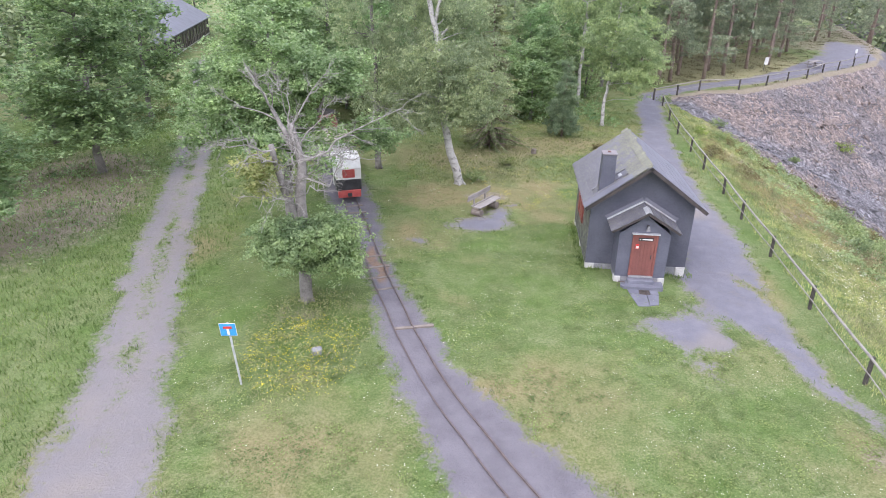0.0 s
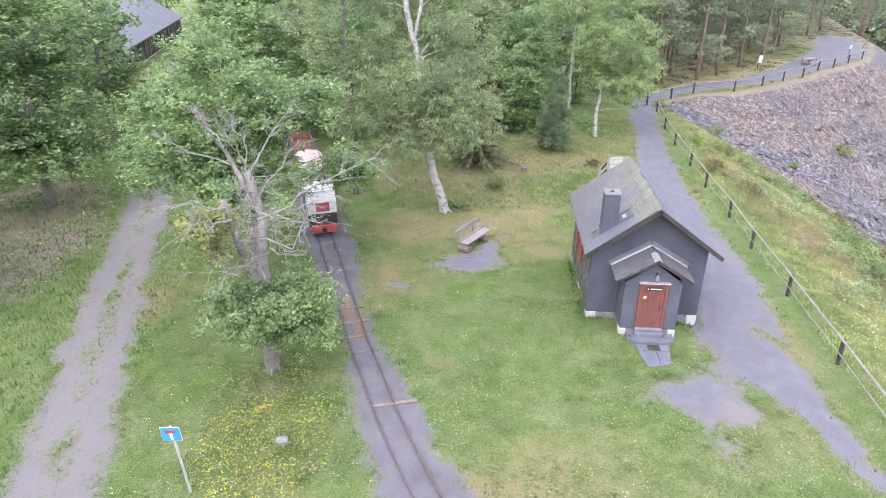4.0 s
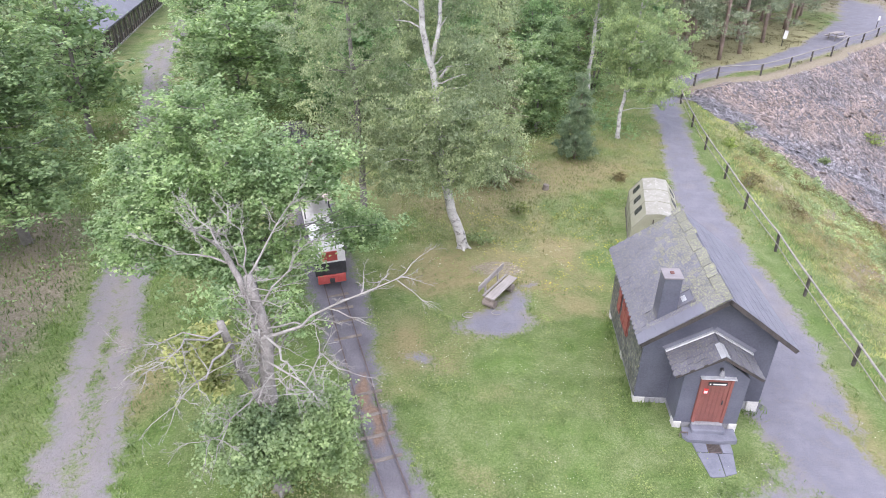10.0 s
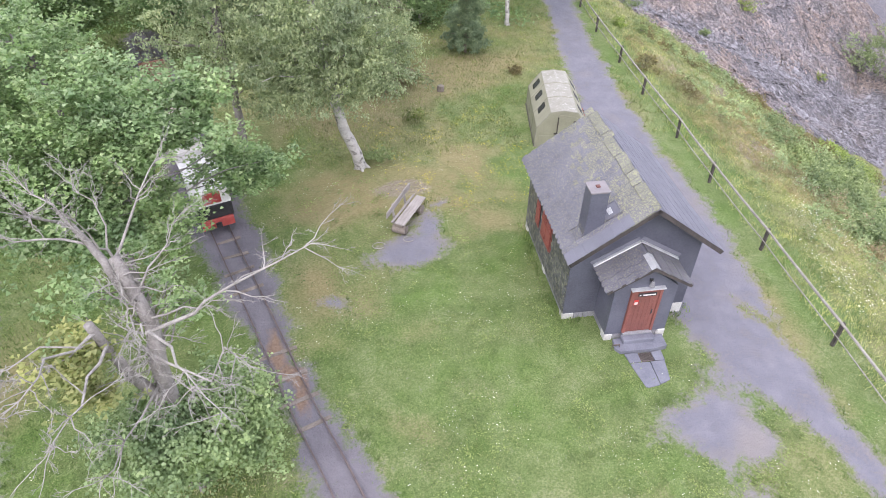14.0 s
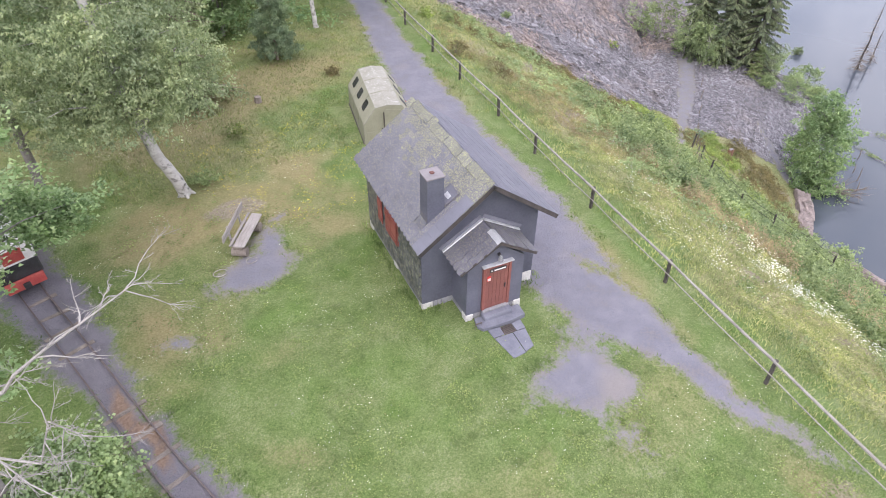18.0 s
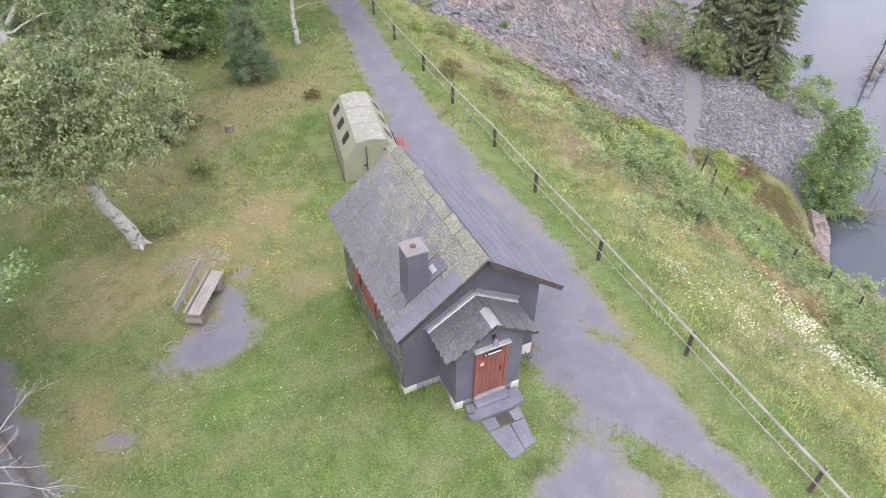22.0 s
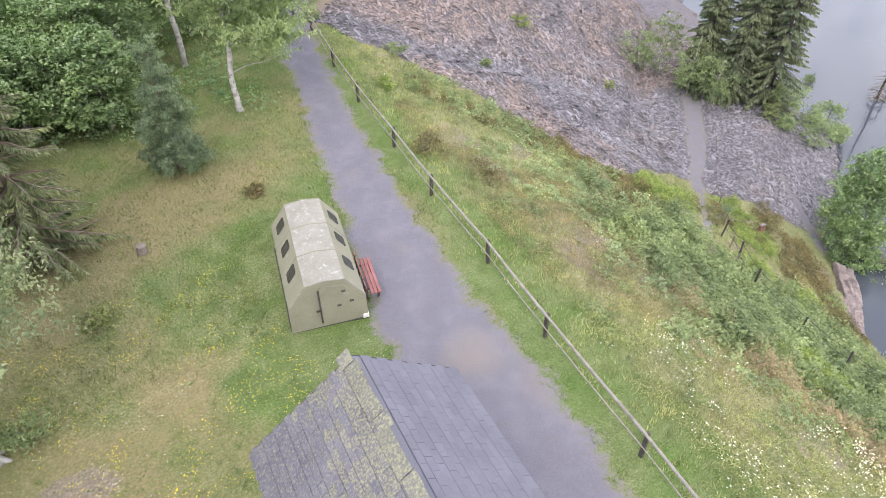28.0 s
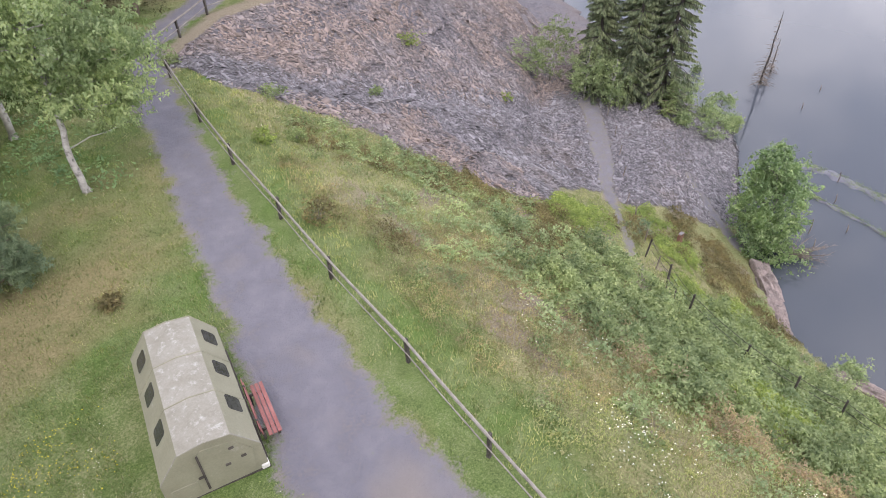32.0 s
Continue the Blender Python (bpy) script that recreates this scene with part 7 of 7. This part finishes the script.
def herb(name, label, n, box4, keep, tall, leaf, per, spread, l_mat, seed, slim=0.6, flat=0.5, relief=0.5, dome=False):
    x, y, rng = scatter(n, *box4, keep, seed)
    z = height(x, y)
    hh = tall * rng.uniform(0.5, 1.3, len(x)) * np.clip(0.75 + relief * waves(x, y, 2.0, seed), 0.25, 2.2)
    m = rng.poisson(per, len(x))
    c = np.stack([x, y, z], 1).repeat(m, axis=0)
    tops = hh.repeat(m)
    c = c + rng.normal(size=c.shape) * np.array([spread, spread, 0]) * rng.uniform(0.5, 1.4, len(x)).repeat(m)[:, None]
    if dome:
        d2 = ((c[:, 0] - x.repeat(m)) ** 2 + (c[:, 1] - y.repeat(m)) ** 2) / (2 * (1.1 * spread) ** 2)
        c[:, 2] = height(c[:, 0], c[:, 1]) + rng.uniform(0.5, 1.0, len(c)) * tops * np.exp(-d2)
    else:
        c[:, 2] += np.abs(rng.uniform(0.15, 1.0, len(c))) * tops
    tagged(link_mesh(name, leaf_mesh(name, c, leaf, flat, slim, 0, rng), l_mat), label, "plants", kind="stuff")


def on_bank(lo, hi, size=4, seed=50, limit=-0.2):
    def keep(x, y, r):
        d, z = bank(x, y)
        lay, road, way, bed, scr = masks(x, y)
        return (d > lo) & (d < hi) & (scr < 0.35) & (lay["gravel"] < 0.3) & (z > WATER - 0.2) & (waves(x, y, size, seed) > limit)
    return keep


HEATHER_EXTRA = [(22.0, 45.5, 0.8, 2.0, 0.3), (24.0, 43.2, 0.8, 2.0, 0.4), (30.6, 38.6, 1.4, 1.2, 0.3), (40.0, 34.8, 1.6, 0.9, 0.6), (40.2, 30.4, 1.8, 1.2, 0.6), (19.2, 37.4, 0.7, 0.8, 0.1)]
RUSSET_AT = [(22.4, 25.1, 0.9, 1.2, 0.2), (22.3, 23.4, 0.8, 1.3, 0.1), (22.5, 21.2, 0.85, 1.6, 0.1), (24.2, 17.0, 0.9, 2.2, 0), (22.3, 28.5, 0.5, 1.0, 0.2)]
BILBERRY_AT = [(33.5, 38.6, 3.2, 2.0, 0.35), (37.6, 33.8, 2.4, 2.2, 0.5), (36.2, 29.9, 2.2, 1.2, 0.4), (41.0, 37.6, 2.2, 1.6, 0.4), (33.0, 31.2, 1.6, 1.2, 0.3), (27.0, 24.7, 1.9, 1.4, 0)]
HEATHER_AT = [(28.2, 41.2, 0.9, 4.5, -0.15), (26.4, 41.7, 0.8, 2.2, -0.1), (25.6, 35.4, 1.3, 1.3, 0.3), (28.6, 36.6, 2.0, 1.2, 0.3), (38.0, 31.6, 2.0, 0.9, 0.6), (38.2, 28.2, 2.2, 1.4, 0.6), (42.0, 32.6, 2.8, 1.9, 0.6), (36.8, 36.6, 2.5, 0.8, 0.6), (17.3, 39.2, 0.9, 0.9, 0.3), (44.0, 36.8, 1.6, 1.0, 0.5)]
FLOWER_AT = [(21.5, 21.2, 0.55, 1.7, 0.2), (20.5, 19.0, 0.6, 2.0, 0.3), (19.6, 17.2, 0.6, 2.0, 0.3)]


def spots(*blobs, lo=0.6, hi=60, ragged=0.5, seed=61, off=()):
    """Keeps places within the given (x, y, rx, ry, turn) spots on the bank, with ragged edges."""
    def keep(x, y, r):
        d, z = bank(x, y)
        lay, road, way, bed, scr = masks(x, y)
        near = np.maximum.reduce([blob(x, y, *b, grow=2.0) for b in blobs]) + ragged * 0.5 * waves(x, y, 1.8, seed)
        for b in off:
            near = near - 0.9 * blob(x, y, *b, grow=1.2)
        return (d > lo) & (d < hi) & (scr < 0.4) & (lay["gravel"] < 0.35) & (height(x, y) > WATER) & (near > 0.35 + 0.5 * r.rand(len(x)))
    return keep


herb("bank_shrubs", "dense grey-green bramble and willowherb on the lower bank", 3600, (19, 42, 8, 42), spots((26, 31, 4, 9, -0.35), (29, 22, 6, 5, -0.3), (32, 27, 4, 4, 0), (25, 16, 4, 7, 0), off=RUSSET_AT + BILBERRY_AT + HEATHER_AT), 1.25, 0.135, 84, 0.34, L_SHRUB, 411, relief=0.5, dome=True)
herb("pale_bank_weeds", "pale green weeds among the bramble on the bank", 2400, (18, 40, 10, 46), spots((24, 30, 3, 9, -0.3), (28, 24, 5, 5, -0.3), (22, 36, 2.5, 5, 0), (31, 28, 3, 4, 0), (24, 43, 1.5, 4, 0.3), seed=66), 0.7, 0.11, 36, 0.22, L_BIRCH_LIGHT, 429, dome=True)
herb("tawny_bank_grass", "tawny seeding grass tufts on the bank", 7000, (15.5, 30, 16, 46), spots((17.2, 33, 1.4, 4, 0.2), (18.5, 44, 1.0, 3, 0.2), (19.5, 31, 2.2, 5, 0.2), (21.5, 35, 2.5, 3.5, 0.2), (18.6, 40.4, 1.2, 2.6, 0.2), (22.4, 30, 1.5, 3, 0), seed=67), 0.4, 0.16, 16, 0.16, L_TAWNY, 430, 0.12, 0.05)
herb("scattered_bank_weeds", "scattered green weed clumps on the grassy bank", 4200, (15, 31, 12, 52), on_bank(1.2, 14, 3.2, 70, 0.45), 0.5, 0.09, 34, 0.2, L_SHRUB, 432, dome=True)
herb("bank_weeds", "leafy green weeds along the foot of the slate waste", 3000, (18, 34, 34, 52), spots((25, 44, 2.0, 4.5, 0.5), (26.5, 40.5, 1.5, 2.5, 0.4), (22.5, 47.5, 1.2, 1.6, 0.5), (20, 33.4, 0.8, 0.8, 0)), 0.45, 0.10, 18, 0.22, L_SHRUB, 412)
herb("light_bank_bushes", "rounded light green bushes among the bramble", 300, (18, 40, 12, 50), spots((25, 31, 4, 8, -0.3), (29, 25, 5, 5, -0.3), (25, 45, 1.6, 3.5, 0.4), (24, 38, 1.5, 3, 0.2), (22, 27, 2, 4, 0), (21.5, 35.4, 1.5, 1.2, 0), off=RUSSET_AT), 0.95, 0.15, 110, 0.32, L_BIRCH_LIGHT, 433, relief=0.4, dome=True)
herb("bank_tussocks", "straw-green grass tussocks on the upper bank", 900, (13.5, 26, 12, 52), on_bank(0.8, 11, 3.0, 72, -0.1), 0.32, 0.16, 40, 0.13, L_BANK_HERB, 434, 0.10, 0.05, dome=True)
herb("bilberry_cover", "bright green bilberry cover beside the bank path", 9000, (24, 46, 20, 44), spots(*BILBERRY_AT, off=HEATHER_AT), 0.6, 0.10, 30, 0.24, L_FERN, 413, dome=True)
herb("heather", "brown heather clumps at the slate's edge and shore", 11000, (16, 46, 24, 52), spots(*HEATHER_AT, *HEATHER_EXTRA), 0.65, 0.10, 60, 0.24, L_HEATH, 414, 0.45, 0.3, dome=True)
herb("russet_weeds", "russet-brown seeding weeds on the bank", 5200, (19, 30, 10, 32), spots(*RUSSET_AT, ragged=0.25), 1.35, 0.10, 46, 0.26, L_RUSSET, 415, 0.4, 0.3, dome=True)
herb("upper_bank_herbs", "fine yellow-green herbs and grass tufts on the upper bank", 9000, (12.6, 26, 6, 42), spots((16.8, 20, 3.2, 8, -0.1), (17.5, 26.5, 2.2, 3, 0), (17.0, 35.2, 1.2, 2.5, 0.2), (19, 13, 3, 5, 0)), 0.24, 0.055, 20, 0.2, L_BANK_HERB, 416, 0.5, 0.4)
herb("bank_flowers", "white daisies on the grassy bank", 3200, (13.5, 30, 6, 48), spots(*FLOWER_AT, (20.4, 26.0, 0.6, 1.2, 0.2), (18.6, 26.6, 1.2, 1.6, 0.2), (16.8, 22, 1.6, 5, 0), (25.2, 40.2, 0.9, 0.9, 0.4), (18.9, 46.4, 0.7, 0.7, 0), (16.4, 39.8, 0.5, 0.6, 0), (20.6, 30.5, 0.9, 1.8, 0.2)), 0.45, 0.048, 4, 0.2, L_FLOWER, 417, 0.95, 0.85)
herb("daisy_drift", "dense drift of white daisies on the bank", 1500, (16, 23, 14, 24), spots(*FLOWER_AT), 0.5, 0.05, 6, 0.15, L_FLOWER, 426, 0.95, 0.85)
herb("meadow_buttercups", "yellow and cream flowers in the meadow beside the shelter", 1500, (1.5, 9, 29, 37), lambda x, y, r: open_lawn(x, y, r) & (waves(x, y, 3, 63) > 0.1), 0.10, 0.03, 2.5, 0.15, L_BUTTER, 424, 0.95, 0.85)
herb("shelter_grass_herbs", "lush green grass growing round the shelter", 2600, (5.0, 12.6, 30.5, 38.5), lambda x, y, r: open_lawn(x, y, r) & (np.hypot((x - 9.6) / 3.0, (y - 35.6) / 3.0) < 0.6 + 0.5 * r.rand(len(x))), 0.16, 0.05, 10, 0.14, L_VERGE, 425, 0.3, 0.25)
herb("lawn_flowers", "tiny white clover flowers on the lawn", 4200, (-9, 13, 8, 38), lambda x, y, r: open_lawn(x, y, r) & (waves(x, y, 6, 58) > -0.1), 0.06, 0.026, 1.6, 0.1, L_FLOWER, 418, 0.95, 0.85)
herb("lawn_clover", "leafy clover patches in the lawn", 15000, (-9, 12, 8, 36), lambda x, y, r: open_lawn(x, y, r) & (waves(x, y, 5, 64) + 0.5 * waves(x, y, 1.6, 65) > -0.1) & (r.rand(len(x)) < np.clip(1.5 - (y - 8) / 22, 0.2, 1)), 0.05, 0.045, 9, 0.10, L_CLOVER, 427, 0.85, 0.75)


def path_edge(x, y, r):
    g = masks(x, y)[0]["gravel"]
    return (g > 0.15) & (g < 0.8) & (r.rand(len(x)) < 0.9 - g) & (masks(x, y)[4] < 0.3) & (bank(x, y)[0] < 0.2)


x, y, rng = scatter(30000, -12, 17, 7, 48, path_edge, 428)
blades("path_edge_grass", "grass tufts creeping over the gravel edges", "grass", x, y, 0.10, 0.012, 6, L_VERGE, rng)
herb("buttercups", "yellow buttercups in uncut grass round the maple", 560, (-6.5, -2.6, 13.6, 18.6), lambda x, y, r: np.hypot((x + 4.5) / 1.8, (y - 16.2) / 2.2) < 1, 0.3, 0.035, 3, 0.15, L_BUTTER, 419, 0.95, 0.85)
herb("uncut_herbs", "tall uncut herbs round the maple trunk", 700, (-6.8, -2.4, 13.8, 20.6), lambda x, y, r: np.hypot((x + 4.6) / 2.0, (y - 17.0) / 3.2) < 1, 0.3, 0.09, 12, 0.14, L_GRASS_TALL, 420, 0.3, 0.2)
herb("left_undergrowth", "low green undergrowth below the roadside trees", 2400, (-34, -15, 14, 62), lambda x, y, r: waves(x, y, 4, 59) > 0.1, 0.4, 0.14, 12, 0.3, L_MAPLE_DARK, 421)
herb("wood_undergrowth", "green undergrowth along the wood's edge", 2600, (-12, 14, 44, 70), lambda x, y, r: (waves(x, y, 4, 60) > 0.0) & (y > 48 - 0.1 * x) & open_lawn(x, y, r), 0.55, 0.16, 12, 0.35, L_DARK, 422)
herb("forest_floor", "dark needle litter and bilberry under the pines", 6500, (17, 76, 62, 125), lambda x, y, r: open_lawn(x, y, r) & (bank(x, y)[0] < -0.6) & (waves(x, y, 4, 68) > -0.5), 0.16, 0.11, 16, 0.3, L_FLOOR, 431)
herb("far_shore_trees", "wooded slope beyond the lake", 5200, (60, 330, 172, 260), lambda x, y, r: (height(x, y) > WATER) & (waves(x, y, 40, 69) > -0.6), 7, 1.5, 16, 1.7, L_SPRUCE, 423)
for k, (x, y, s, lm, lab) in enumerate(((17.6, 39.6, 0.75, L_HEATH, "brown heather bush by the railing"), (4.0, 36.3, 0.55, L_GRASS_TALL, "low mossy tussock in the meadow"), (1.75, 33.0, 0.7, L_SHRUB, "small leafy sapling beside the birch"), (20.8, 45.8, 0.6, L_SHRUB, "small leafy shrub on the bank"), (22.5, 50.5, 0.8, L_SHRUB, "small shrub on the slate bank"), (19.4, 46.0, 0.6, L_FERN, "pale flowering shrub on the bank"), (10.4, 40.3, 0.4, L_HEATH, "small brown heather tuft"), (45.0, 53.7, 0.8, L_FERN, "lone green shrub on the scree"), (39.0, 58.5, 1.0, L_FERN, "lone green shrub on the scree"), (31, 53, 0.6, L_SHRUB, "lone green shrub on the scree"), (34.7, 23.9, 1.1, L_BIRCH, "pale grey-green bush near the water"), (19.7, 27.5, 0.7, L_BIRCH_LIGHT, "pale green bush on the grassy bank"), (36.6, 36.2, 0.9, L_YOUNG_PINE, "small blue-green bush in the bilberries"), (38.6, 29.0, 0.9, L_SHRUB, "rounded green bush above the shore"), (20.0, 56.2, 0.7, L_SHRUB, "leafy shrub at the path bend"), (23.5, 31.0, 0.8, L_SHRUB, "low green bush on the grassy bank"))):
    rng = np.random.RandomState(500 + k)
    b = thing("low_shrub", pose(x, y, h(x, y)), lab, "shrub")
    pl, hearts = clumps([(0, 0, s * 0.45, s * 0.8, s * 0.8, s * 0.45, 26)], 26, 0.15 * s + 0.03, rng)
    bm = bmesh.new()
    for g in hearts[:10]:
        add_tube(bm, [(0, 0, -0.05), g * 0.5, g], 0.015, 0.005, 4)
    part("stems", bm, M_BARK, b)
    link_mesh("foliage", leaf_mesh("foliage", pl, 0.09 + 0.03 * s, 0.4, 0.5, 0, rng), lm, b)
